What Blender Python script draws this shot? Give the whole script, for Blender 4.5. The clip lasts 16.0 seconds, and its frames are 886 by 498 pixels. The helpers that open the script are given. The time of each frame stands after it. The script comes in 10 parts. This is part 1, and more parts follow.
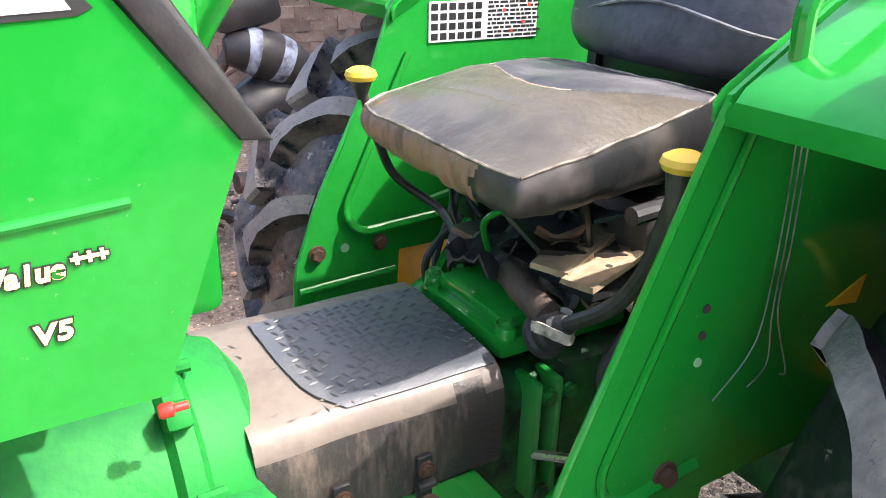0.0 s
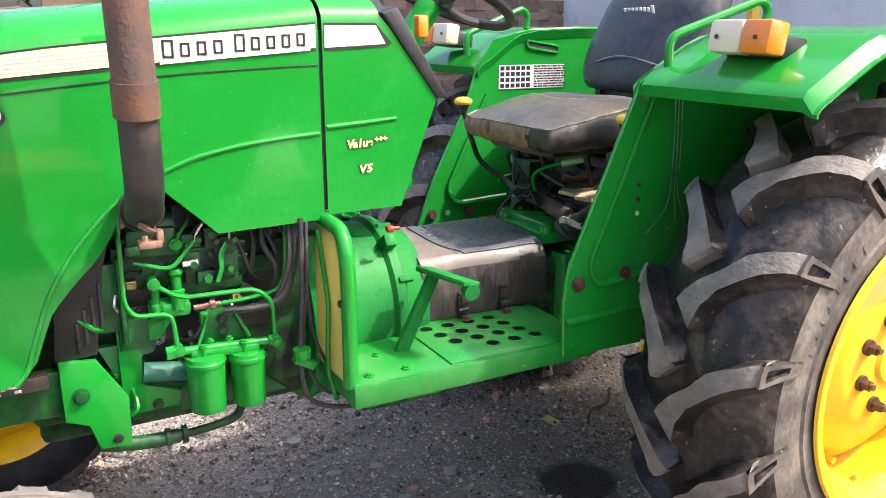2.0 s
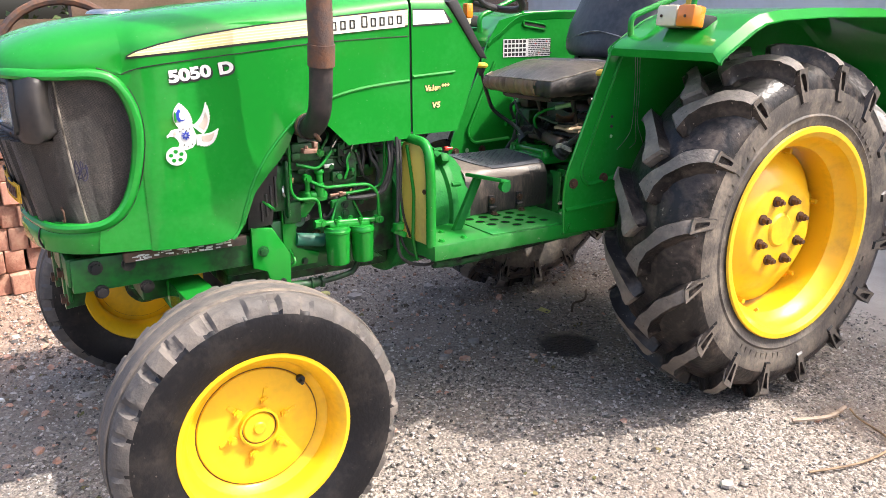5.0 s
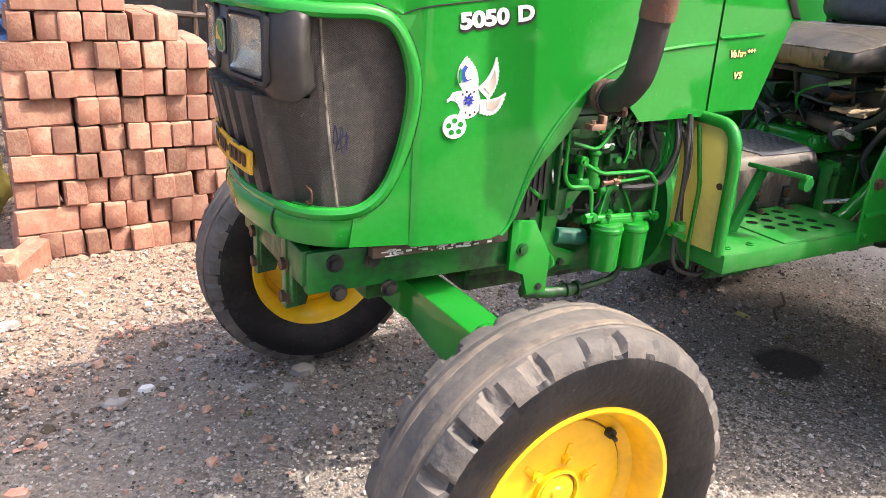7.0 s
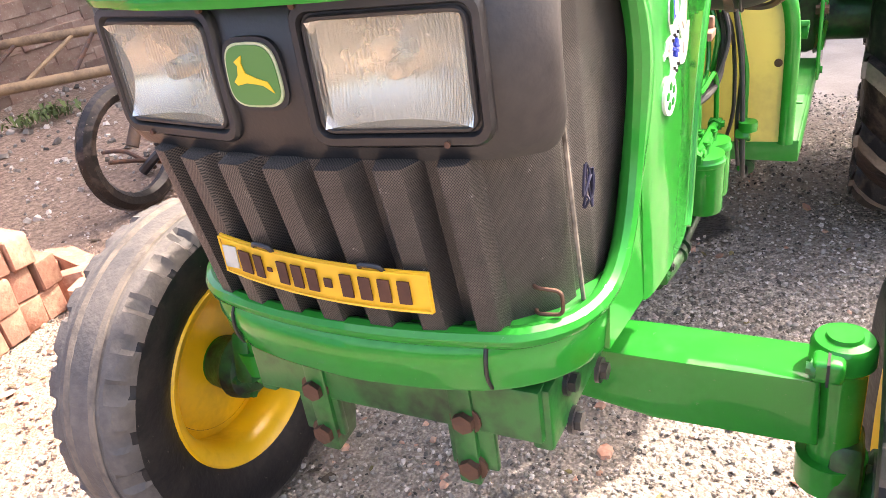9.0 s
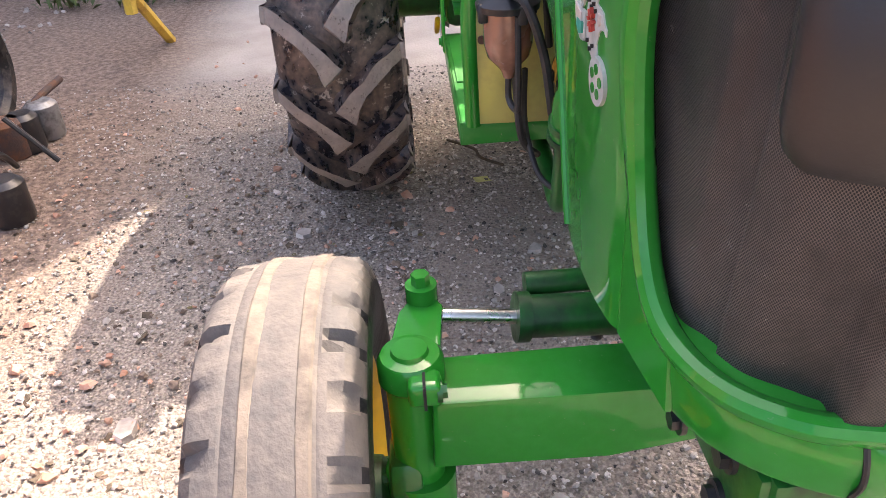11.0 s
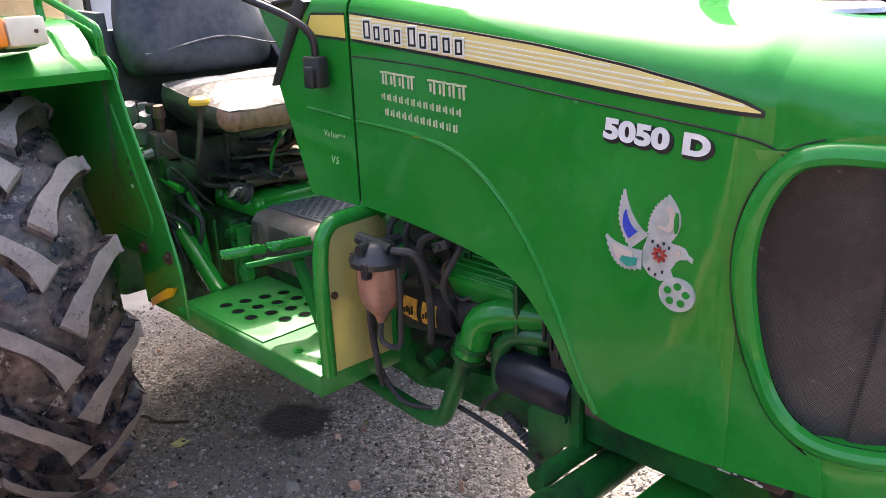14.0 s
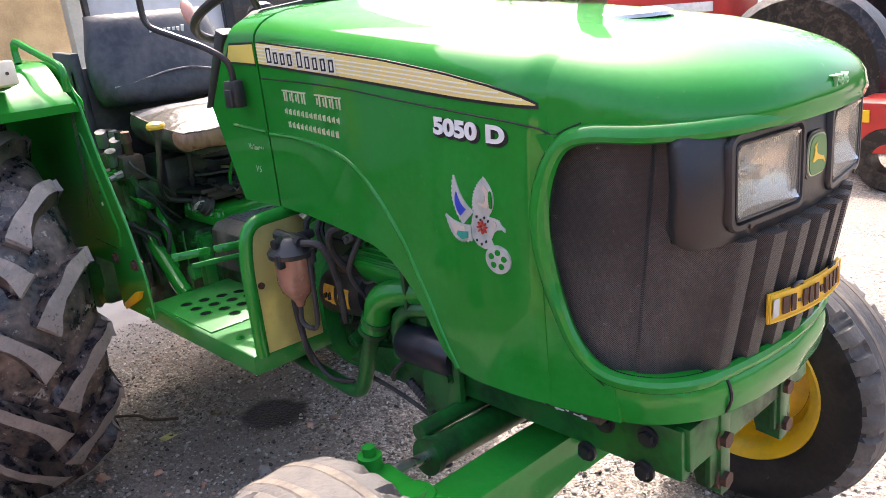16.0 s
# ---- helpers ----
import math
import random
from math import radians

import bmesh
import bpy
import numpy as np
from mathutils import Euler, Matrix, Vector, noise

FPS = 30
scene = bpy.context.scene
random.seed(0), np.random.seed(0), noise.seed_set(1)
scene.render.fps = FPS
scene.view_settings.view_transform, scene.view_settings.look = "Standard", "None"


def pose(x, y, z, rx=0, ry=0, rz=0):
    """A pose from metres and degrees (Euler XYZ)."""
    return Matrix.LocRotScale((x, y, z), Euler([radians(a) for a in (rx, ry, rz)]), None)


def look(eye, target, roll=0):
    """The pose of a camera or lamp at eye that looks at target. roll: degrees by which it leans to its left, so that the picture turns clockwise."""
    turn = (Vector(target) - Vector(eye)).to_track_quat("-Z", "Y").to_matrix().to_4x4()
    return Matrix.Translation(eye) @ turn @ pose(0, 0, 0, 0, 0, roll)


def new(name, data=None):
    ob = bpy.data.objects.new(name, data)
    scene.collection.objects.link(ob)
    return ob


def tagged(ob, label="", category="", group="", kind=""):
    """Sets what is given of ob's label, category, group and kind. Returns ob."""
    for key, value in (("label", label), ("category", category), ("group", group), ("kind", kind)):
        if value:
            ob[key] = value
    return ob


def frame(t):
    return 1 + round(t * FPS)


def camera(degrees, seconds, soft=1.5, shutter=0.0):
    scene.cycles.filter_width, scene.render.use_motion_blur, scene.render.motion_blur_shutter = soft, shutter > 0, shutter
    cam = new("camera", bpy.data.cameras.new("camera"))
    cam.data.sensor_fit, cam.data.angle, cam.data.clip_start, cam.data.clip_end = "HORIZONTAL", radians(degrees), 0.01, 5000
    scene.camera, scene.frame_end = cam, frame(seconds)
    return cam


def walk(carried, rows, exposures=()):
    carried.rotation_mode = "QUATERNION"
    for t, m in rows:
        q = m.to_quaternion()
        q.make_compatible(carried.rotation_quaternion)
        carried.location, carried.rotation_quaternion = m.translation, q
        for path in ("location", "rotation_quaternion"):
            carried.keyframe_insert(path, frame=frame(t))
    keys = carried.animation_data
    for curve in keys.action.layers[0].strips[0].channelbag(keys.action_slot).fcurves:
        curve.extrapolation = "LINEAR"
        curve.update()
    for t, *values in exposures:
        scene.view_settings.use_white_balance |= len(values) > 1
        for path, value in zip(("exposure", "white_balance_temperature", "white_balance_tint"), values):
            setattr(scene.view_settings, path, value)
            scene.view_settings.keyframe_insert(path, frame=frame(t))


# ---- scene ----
cam = camera(58.24, 16.0, soft=0.5)
PATH = [
    (0.0, pose(-1.177, -0.980, 1.485, 67.17, -1.31, -31.40)),
    (0.5, pose(-1.365, -1.267, 1.473, 67.89, 1.80, -30.85)),
    (1.0, pose(-1.484, -1.553, 1.442, 71.05, -0.99, -27.29)),
    (1.5, pose(-1.607, -1.737, 1.465, 72.26, -1.30, -24.93)),
    (2.0, pose(-1.819, -1.910, 1.441, 74.57, -0.11, -28.27)),
    (2.5, pose(-2.004, -2.051, 1.445, 73.45, 0.89, -31.21)),
    (3.0, pose(-2.155, -2.249, 1.430, 74.56, 1.36, -30.20)),
    (3.2, pose(-2.208, -2.318, 1.456, 74.57, 1.55, -29.62)),
    (5.3, pose(-2.565, -2.614, 1.429, 73.36, 0.17, -31.74)),
    (5.5, pose(-2.576, -2.509, 1.404, 73.31, -0.44, -29.14)),
    (6.0, pose(-2.643, -2.311, 1.389, 73.14, -1.31, -21.60)),
    (6.5, pose(-2.783, -2.058, 1.420, 70.76, -1.49, -20.13)),
    (7.0, pose(-2.861, -1.793, 1.398, 69.82, -3.04, -28.45)),
    (7.5, pose(-2.913, -1.419, 1.388, 69.00, -1.44, -38.41)),
    (8.0, pose(-3.007, -1.123, 1.363, 67.89, -1.40, -50.49)),
    (8.5, pose(-3.072, -0.881, 1.441, 65.14, 4.14, -59.79)),
    (9.0, pose(-3.054, -0.542, 1.406, 62.23, 7.64, -64.14)),
    (9.2, pose(-3.036, -0.412, 1.417, 60.16, 8.19, -65.26)),
    (11.3, pose(-2.770, 0.657, 1.356, 59.11, 2.03, -105.22)),
    (11.5, pose(-2.743, 0.739, 1.381, 60.57, 2.35, -114.31)),
    (12.0, pose(-2.679, 0.898, 1.435, 62.66, 3.90, -119.91)),
    (12.5, pose(-2.470, 0.979, 1.446, 66.42, 4.03, -117.30)),
    (13.0, pose(-2.362, 1.077, 1.470, 70.36, 4.01, -124.70)),
    (13.5, pose(-2.452, 1.254, 1.505, 71.99, 1.63, -134.19)),
    (14.0, pose(-2.554, 1.334, 1.510, 71.28, 2.05, -135.02)),
    (14.5, pose(-2.699, 1.302, 1.511, 72.73, 3.26, -135.70)),
    (15.0, pose(-2.863, 1.294, 1.513, 74.19, 5.26, -131.77)),
    (15.5, pose(-2.943, 1.288, 1.518, 73.73, 6.93, -130.26)),
    (16.0, pose(-2.949, 1.294, 1.509, 72.46, 5.65, -133.51)),
]
walk(cam, PATH, exposures=[(0.0, 2.34, 6400, 13), (0.5, 2.10, 6400, 14), (1.0, 1.99, 6400, 13), (3.0, 1.68, 6400, 13), (5.5, 1.54, 6500, 13), (6.5, 1.40, 6700, 13), (7.0, 1.67, 6700, 14), (7.5, 2.00, 6700, 14), (8.0, 2.32, 6900, 17), (8.5, 2.50, 7100, 18), (9.0, 2.62, 7200, 19), (11.5, 2.48, 7300, 19), (12.5, 2.67, 7500, 20), (13.0, 2.57, 7200, 18), (13.5, 2.37, 6850, 17), (14.5, 2.22, 6600, 17), (16.0, 2.14, 6600, 17)])

# ---- sky and sun ----
SUN_WAY = Vector((0.84, -0.60, 1.33)).normalized()
world = bpy.data.worlds.new("sky")
scene.world = world
world.use_nodes = True
wn = world.node_tree
sky = wn.nodes.new("ShaderNodeTexSky")
sky.sky_type = 'NISHITA'
sky.sun_disc = False
sky.sun_elevation = math.asin(SUN_WAY.z)
sky.sun_rotation = math.atan2(SUN_WAY.x, SUN_WAY.y)
sky.air_density, sky.dust_density = 1.0, 6.0
wn.links.new(sky.outputs[0], wn.nodes["Background"].inputs[0])
wn.nodes["Background"].inputs[1].default_value = 0.15
sun = new("sun", bpy.data.lights.new("sun", 'SUN'))
sun.data.energy, sun.data.angle, sun.data.color = 2.25, radians(0.6), (1.0, 0.95, 0.87)
sun.matrix_world = look(SUN_WAY * 20, (0, 0, 0))


# ---- materials ----
def material(name, color, rough=0.5, metal=0.0, second=None, scale=6.0, amount=0.5, fine=60.0, bump=0.1, bump_scale=120.0,
             coat=0.0, spec=0.5, random_tint=0.0, detail=6.0, island=0.0, stretch=None, speck=None, twist=0.0):
    """Two-scale noise between a base colour and a second one (dirt, wear), with fine relief."""
    m = bpy.data.materials.new(name)
    m.use_nodes = True
    nt = m.node_tree
    N, L = nt.nodes, nt.links
    p = N["Principled BSDF"]
    tc = N.new("ShaderNodeTexCoord")
    n1 = N.new("ShaderNodeTexNoise")
    n1.inputs["Scale"].default_value, n1.inputs["Detail"].default_value, n1.inputs["Distortion"].default_value = scale, detail, twist
    n2 = N.new("ShaderNodeTexNoise")
    n2.inputs["Scale"].default_value, n2.inputs["Detail"].default_value = fine, 4
    where = tc.outputs["Object"]
    if stretch:
        mp = N.new("ShaderNodeMapping")
        mp.inputs["Scale"].default_value = stretch
        L.new(where, mp.inputs[0])
        where = mp.outputs[0]
    for n in (n1, n2):
        L.new(where, n.inputs["Vector"])
    add = N.new("ShaderNodeMath")
    add.operation = 'MULTIPLY_ADD'
    L.new(n2.outputs[0], add.inputs[0])
    add.inputs[1].default_value = 0.35
    L.new(n1.outputs[0], add.inputs[2])
    ramp = N.new("ShaderNodeMapRange")
    ramp.inputs[1].default_value, ramp.inputs[2].default_value = 0.95 - amount * 0.7, 1.15 - amount * 0.5
    L.new(add.outputs[0], ramp.inputs[0])
    mix = N.new("ShaderNodeMix")
    mix.data_type = 'RGBA'
    mix.inputs[6].default_value = (*color, 1)
    mix.inputs[7].default_value = (*(second or [c * 0.6 for c in color]), 1)
    L.new(ramp.outputs[0], mix.inputs[0])
    out = mix.outputs[2]
    if speck:
        grain, cover, tint = speck
        n4 = N.new("ShaderNodeTexNoise")
        n4.inputs["Scale"].default_value, n4.inputs["Detail"].default_value, n4.inputs["Roughness"].default_value = grain, 5, 0.7
        L.new(tc.outputs["Object"], n4.inputs["Vector"])
        lim = N.new("ShaderNodeMapRange")
        lim.inputs[1].default_value, lim.inputs[2].default_value, lim.inputs[4].default_value = cover, cover + 0.04, 0.8
        L.new(n4.outputs[0], lim.inputs[0])
        mz = N.new("ShaderNodeMix")
        mz.data_type = 'RGBA'
        L.new(lim.outputs[0], mz.inputs[0])
        L.new(out, mz.inputs[6])
        mz.inputs[7].default_value = (*tint, 1)
        out = mz.outputs[2]
    if random_tint:
        oi = N.new("ShaderNodeObjectInfo")
        hsv = N.new("ShaderNodeHueSaturation")
        mr = N.new("ShaderNodeMapRange")
        mr.inputs[3].default_value, mr.inputs[4].default_value = 1 - random_tint, 1 + random_tint
        L.new(oi.outputs["Random"], mr.inputs[0])
        L.new(mr.outputs[0], hsv.inputs["Value"])
        L.new(out, hsv.inputs["Color"])
        out = hsv.outputs[0]
    if island:
        ge = N.new("ShaderNodeNewGeometry")
        hv = N.new("ShaderNodeHueSaturation")
        ir = N.new("ShaderNodeMapRange")
        ir.inputs[3].default_value, ir.inputs[4].default_value = 1 - island, 1 + island
        L.new(ge.outputs["Random Per Island"], ir.inputs[0])
        L.new(ir.outputs[0], hv.inputs["Value"])
        L.new(out, hv.inputs["Color"])
        out = hv.outputs[0]
    L.new(out, p.inputs["Base Color"])
    rr = N.new("ShaderNodeMapRange")
    rr.inputs[3].default_value, rr.inputs[4].default_value = rough, min(1, rough + 0.25)
    L.new(ramp.outputs[0], rr.inputs[0])
    L.new(rr.outputs[0], p.inputs["Roughness"])
    p.inputs["Metallic"].default_value = metal
    p.inputs["Coat Weight"].default_value = coat
    p.inputs["Coat Roughness"].default_value = 0.06
    p.inputs["Specular IOR Level"].default_value = spec
    if bump:
        n3 = N.new("ShaderNodeTexNoise")
        n3.inputs["Scale"].default_value, n3.inputs["Detail"].default_value = bump_scale, 3
        L.new(tc.outputs["Object"], n3.inputs["Vector"])
        b = N.new("ShaderNodeBump")
        b.inputs["Strength"].default_value, b.inputs["Distance"].default_value = bump, 0.004
        L.new(n3.outputs[0], b.inputs["Height"])
        L.new(b.outputs[0], p.inputs["Normal"])
    return m


GREEN = material("green_paint", (0.007, 0.205, 0.020), 0.42, second=(0.016, 0.245, 0.034), scale=4, amount=0.45, bump=0.02, bump_scale=40, coat=0.8, spec=0.03, speck=(75, 0.665, (0.085, 0.215, 0.075)))
# Deeper greens: cast paint and grime, with bay shade put into the colour.
GREEN_CAST_SHADE = material("green_cast_shade_paint", (0.007, 0.120, 0.020), 0.30, second=(0.006, 0.020, 0.009), scale=9, amount=0.5, bump=0.06, bump_scale=120)
GREEN_GRIME_SHADE = material("green_paint_grime_shade", (0.008, 0.105, 0.018), 0.36, second=(0.004, 0.006, 0.005), scale=16, amount=0.66, bump=0.3, bump_scale=120)
YELLOW = material("yellow_paint", (0.80, 0.47, 0.010), 0.35, second=(0.62, 0.36, 0.02), scale=7, amount=0.4, bump=0.05, coat=0.2)
YELLOW_KNOB = material("yellow_plastic", (0.80, 0.50, 0.03), 0.35, bump=0.0, second=(0.6, 0.38, 0.05))
CREAM = material("cream_film", (0.80, 0.69, 0.33), 0.4, second=(0.74, 0.66, 0.34), bump=0.0)
CREAM_WHITE = material("white_film", (0.80, 0.78, 0.66), 0.4, second=(0.74, 0.72, 0.6), bump=0.0)
DECAL_BLACK = material("black_film", (0.012, 0.012, 0.012), 0.45, bump=0.0)
DECAL_WHITE = material("white_decal", (0.75, 0.75, 0.72), 0.5, second=(0.6, 0.6, 0.57), scale=20, bump=0.0)
DECAL_BLUE = material("blue_decal", (0.02, 0.05, 0.42), 0.5, bump=0.0)
DECAL_TEAL = material("teal_decal", (0.02, 0.33, 0.24), 0.5, bump=0.0)
DECAL_RED = material("red_decal", (0.5, 0.05, 0.03), 0.5, bump=0.0)
DECAL_TAN = material("tan_decal", (0.55, 0.46, 0.38), 0.5, second=(0.45, 0.36, 0.3), scale=20, bump=0.0)
DECAL_SILVER = material("grey_decal", (0.44, 0.45, 0.41), 0.4, second=(0.30, 0.33, 0.29), scale=45, bump=0.0)
STRIPE_YELLOW = material("yellow_stripe_film", (0.78, 0.64, 0.22), 0.4, second=(0.74, 0.62, 0.26), bump=0.0)
EMBLEM_GREEN = material("emblem_green", (0.075, 0.195, 0.045), 0.4, second=(0.11, 0.24, 0.06), bump=0.0)
DECAL_GOLD = material("gold_decal", (0.85, 0.70, 0.30), 0.45, second=(0.8, 0.62, 0.2), bump=0.0)
STRIPE_GOLD = material("gold_stripe_film", (0.78, 0.60, 0.12), 0.4, second=(0.72, 0.54, 0.12), bump=0.0)
GREEN_DUSTY = material("dusty_green_paint", (0.008, 0.185, 0.022), 0.4, second=(0.06, 0.22, 0.06), scale=6, amount=0.45, fine=40, bump=0.05, coat=0.3, spec=0.3, speck=(60, 0.66, (0.25, 0.24, 0.18)))
DECAL_PALE = material("pale_green_decal", (0.33, 0.58, 0.30), 0.5, second=(0.2, 0.45, 0.18), bump=0.0)
PALE_PAINT = material("pale_sign_paint", (0.56, 0.56, 0.36), 0.5, second=(0.36, 0.46, 0.24), scale=30, bump=0.0)
RUBBER = material("tyre_rubber", (0.012, 0.011, 0.011), 0.34, spec=0.32, second=(0.080, 0.062, 0.051), scale=9, amount=0.45, fine=60, bump=0.6, bump_scale=55, speck=(38, 0.65, (0.20, 0.17, 0.145)), twist=1.5)
RUBBER_PALE = material("pale_worn_rubber", (0.17, 0.138, 0.108), 0.8, second=(0.085, 0.075, 0.066), scale=18, amount=0.5, fine=70, bump=0.4)
SIDE_BLACK = material("dark_sidewall", (0.008, 0.008, 0.010), 0.42, spec=0.3, second=(0.035, 0.030, 0.027), scale=7, amount=0.42, fine=60, bump=0.35, bump_scale=70, speck=(50, 0.67, (0.12, 0.105, 0.09)))
RUBBER_MUDDY = material("muddy_tyre_rubber", (0.010, 0.010, 0.015), 0.27, spec=0.5, second=(0.15, 0.112, 0.088), scale=7, amount=0.50, fine=70, bump=0.8, bump_scale=40, speck=(34, 0.60, (0.30, 0.27, 0.24)), twist=2.5)
LUG_MUDDY = material("muddy_lug_rubber", (0.19, 0.168, 0.15), 0.6, second=(0.31, 0.27, 0.235), scale=11, amount=0.5, fine=60, bump=0.9, bump_scale=80, speck=(50, 0.60, (0.08, 0.065, 0.055)))
SIDEWALL = material("dusty_sidewall", (0.065, 0.057, 0.050), 0.6, second=(0.20, 0.168, 0.132), scale=10, amount=0.5, fine=60, bump=0.5, bump_scale=70)
GREEN_HOUSING = material("rough_green_casting", (0.008, 0.165, 0.024), 0.52, second=(0.010, 0.115, 0.030), scale=9, amount=0.5, bump=0.3, bump_scale=90, spec=0.18)
RUBBER_WORN = material("worn_tyre_rubber", (0.078, 0.071, 0.066), 0.7, second=(0.165, 0.142, 0.122), scale=8, amount=0.5, fine=50, bump=0.5, bump_scale=110)
LUG = material("lug_rubber", (0.115, 0.102, 0.090), 0.6, second=(0.235, 0.205, 0.175), scale=11, amount=0.5, fine=60, bump=0.9, bump_scale=80, speck=(50, 0.62, (0.06, 0.05, 0.045)))
BLACK_PLASTIC = material("black_plastic", (0.016, 0.016, 0.017), 0.40, second=(0.045, 0.038, 0.034), scale=6, amount=0.45, bump=0.1, bump_scale=220)
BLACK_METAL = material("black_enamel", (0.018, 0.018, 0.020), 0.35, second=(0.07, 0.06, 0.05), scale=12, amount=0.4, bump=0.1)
HOSE = material("rubber_hose", (0.02, 0.02, 0.021), 0.55, second=(0.06, 0.055, 0.05), scale=20, bump=0.1)
SOOT = material("sooty_pipe", (0.018, 0.017, 0.017), 0.6, second=(0.06, 0.045, 0.04), scale=12, amount=0.45, bump=0.2)
FILTER_BLACK = material("blue_black_enamel", (0.010, 0.011, 0.018), 0.28, second=(0.035, 0.033, 0.036), scale=16, amount=0.4, bump=0.05, speck=(40, 0.68, (0.2, 0.2, 0.2)))
TEAL_GREEN = material("faded_teal_paint", (0.02, 0.16, 0.10), 0.4, second=(0.03, 0.10, 0.07), scale=12, amount=0.5, bump=0.1)
COPPER = material("coppery_metal", (0.34, 0.21, 0.155), 0.5, 0.5, second=(0.25, 0.12, 0.08), scale=25, bump=0.1)
RUST = material("rusty_pipe", (0.07, 0.045, 0.038), 0.75, second=(0.16, 0.075, 0.04), scale=18, amount=0.55, bump=0.5)
RUST_BOLT = material("rusty_steel", (0.10, 0.055, 0.04), 0.6, 0.6, second=(0.16, 0.09, 0.06), scale=30, bump=0.3)
STEEL = material("steel", (0.55, 0.55, 0.54), 0.25, 1.0, second=(0.4, 0.39, 0.37), scale=20, bump=0.03)
BRASS = material("brass", (0.55, 0.42, 0.2), 0.4, 1.0, second=(0.3, 0.22, 0.12), scale=20)
CREAM_PLATE = material("dusty_cream_plate", (0.56, 0.51, 0.20), 0.4, second=(0.42, 0.36, 0.17), scale=5, amount=0.5, bump=0.08)
LEATHER = material("black_vinyl", (0.015, 0.015, 0.017), 0.38, second=(0.060, 0.050, 0.044), scale=9, amount=0.42, fine=40, bump=0.3, bump_scale=60)
LEATHER_CLEAN = material("black_vinyl_back", (0.020, 0.021, 0.025), 0.38, second=(0.075, 0.071, 0.075), scale=5, amount=0.56, fine=40, bump=0.3, bump_scale=60)
LEATHER_DUSTY = material("dusty_vinyl", (0.082, 0.070, 0.053), 0.28, second=(0.028, 0.025, 0.022), scale=5.0, amount=0.42, fine=34, bump=0.45, bump_scale=70)
FOAM = material("torn_foam", (0.42, 0.33, 0.25), 0.9, second=(0.25, 0.18, 0.13), scale=20, bump=0.6)
MAT_RUBBER = material("rubber_mat", (0.062, 0.066, 0.076), 0.40, second=(0.10, 0.10, 0.105), scale=8, amount=0.45, fine=110, bump=0.25)
MAT_DUSTY = material("dusty_metal_cover", (0.150, 0.122, 0.098), 0.45, second=(0.105, 0.086, 0.070), scale=9, amount=0.5, fine=60, bump=0.12)
STEEL_BLUE = material("grey_blue_sheet", (0.10, 0.12, 0.15), 0.25, 0.6, second=(0.05, 0.05, 0.055), scale=14, amount=0.5, bump=0.15)
PIPING = material("frayed_piping", (0.30, 0.26, 0.21), 0.7, second=(0.05, 0.043, 0.036), scale=22, amount=0.62, bump=0.4)
BLUE_THREAD = material("blue_thread", (0.006, 0.008, 0.04), 0.6, second=(0.01, 0.01, 0.02), scale=40)
TANK_STRIPE = material("pale_blue_stripe", (0.30, 0.34, 0.42), 0.35, second=(0.03, 0.03, 0.04), scale=16, amount=0.55, bump=0.0)
OLD_BRICK = material("old_brick", (0.20, 0.125, 0.095), 0.9, second=(0.26, 0.20, 0.155), scale=9, amount=0.55, fine=45, bump=0.9, bump_scale=50, random_tint=0.3, speck=(40, 0.60, (0.33, 0.28, 0.23)))
CLOTH = material("grimy_white_cloth", (0.50, 0.45, 0.38), 0.85, second=(0.12, 0.10, 0.085), scale=30, amount=0.5, bump=0.5)
MAT_SCUFFED = material("scuffed_metal_cover", (0.034, 0.030, 0.028), 0.45, second=(0.17, 0.13, 0.10), scale=20, amount=0.43, fine=130, bump=0.4, stretch=(1.0, 1.0, 0.22))
BROWN_VINYL = material("brown_torn_vinyl", (0.26, 0.150, 0.095), 0.5, second=(0.020, 0.016, 0.014), scale=22, amount=0.44, fine=80, bump=0.4, stretch=(1.0, 1.0, 0.22))
BOARD = material("tan_board", (0.42, 0.31, 0.20), 0.8, second=(0.20, 0.13, 0.08), scale=12, amount=0.5, fine=70, bump=0.3)
RAG = material("torn_rags", (0.33, 0.26, 0.18), 0.85, second=(0.06, 0.045, 0.035), scale=14, amount=0.6, bump=0.5)
ORANGE_LENS = material("orange_lens", (0.85, 0.24, 0.015), 0.2, second=(0.75, 0.2, 0.01), bump=0.0, coat=0.5)
WHITE_LENS = material("pale_lens", (0.75, 0.66, 0.48), 0.3, second=(0.65, 0.56, 0.4), bump=0.0, coat=0.4)
SILVER = material("lamp_mirror", (0.74, 0.71, 0.66), 0.16, 1.0, second=(0.66, 0.60, 0.52), bump=0.0)
RED_PAINT = material("red_paint", (0.50, 0.030, 0.022), 0.35, second=(0.36, 0.03, 0.02), bump=0.03)
BROWN_GLASS = material("stained_bowl", (0.30, 0.145, 0.095), 0.15, second=(0.17, 0.08, 0.05), scale=10, bump=0.0, coat=0.5)
ALU = material("dull_aluminium", (0.28, 0.28, 0.28), 0.5, 0.7, second=(0.12, 0.11, 0.10), scale=16, bump=0.2)
WARN = material("warning_film", (0.75, 0.42, 0.05), 0.5, second=(0.4, 0.22, 0.04), scale=30, bump=0.0)
PINK = material("pink_plastic", (0.62, 0.30, 0.22), 0.45, bump=0.05)
BRICK = material("fired_brick", (0.31, 0.148, 0.102), 0.9, second=(0.42, 0.255, 0.175), scale=13, amount=0.52, fine=55, bump=1.0, bump_scale=60, random_tint=0.32, speck=(45, 0.65, (0.48, 0.36, 0.28)))
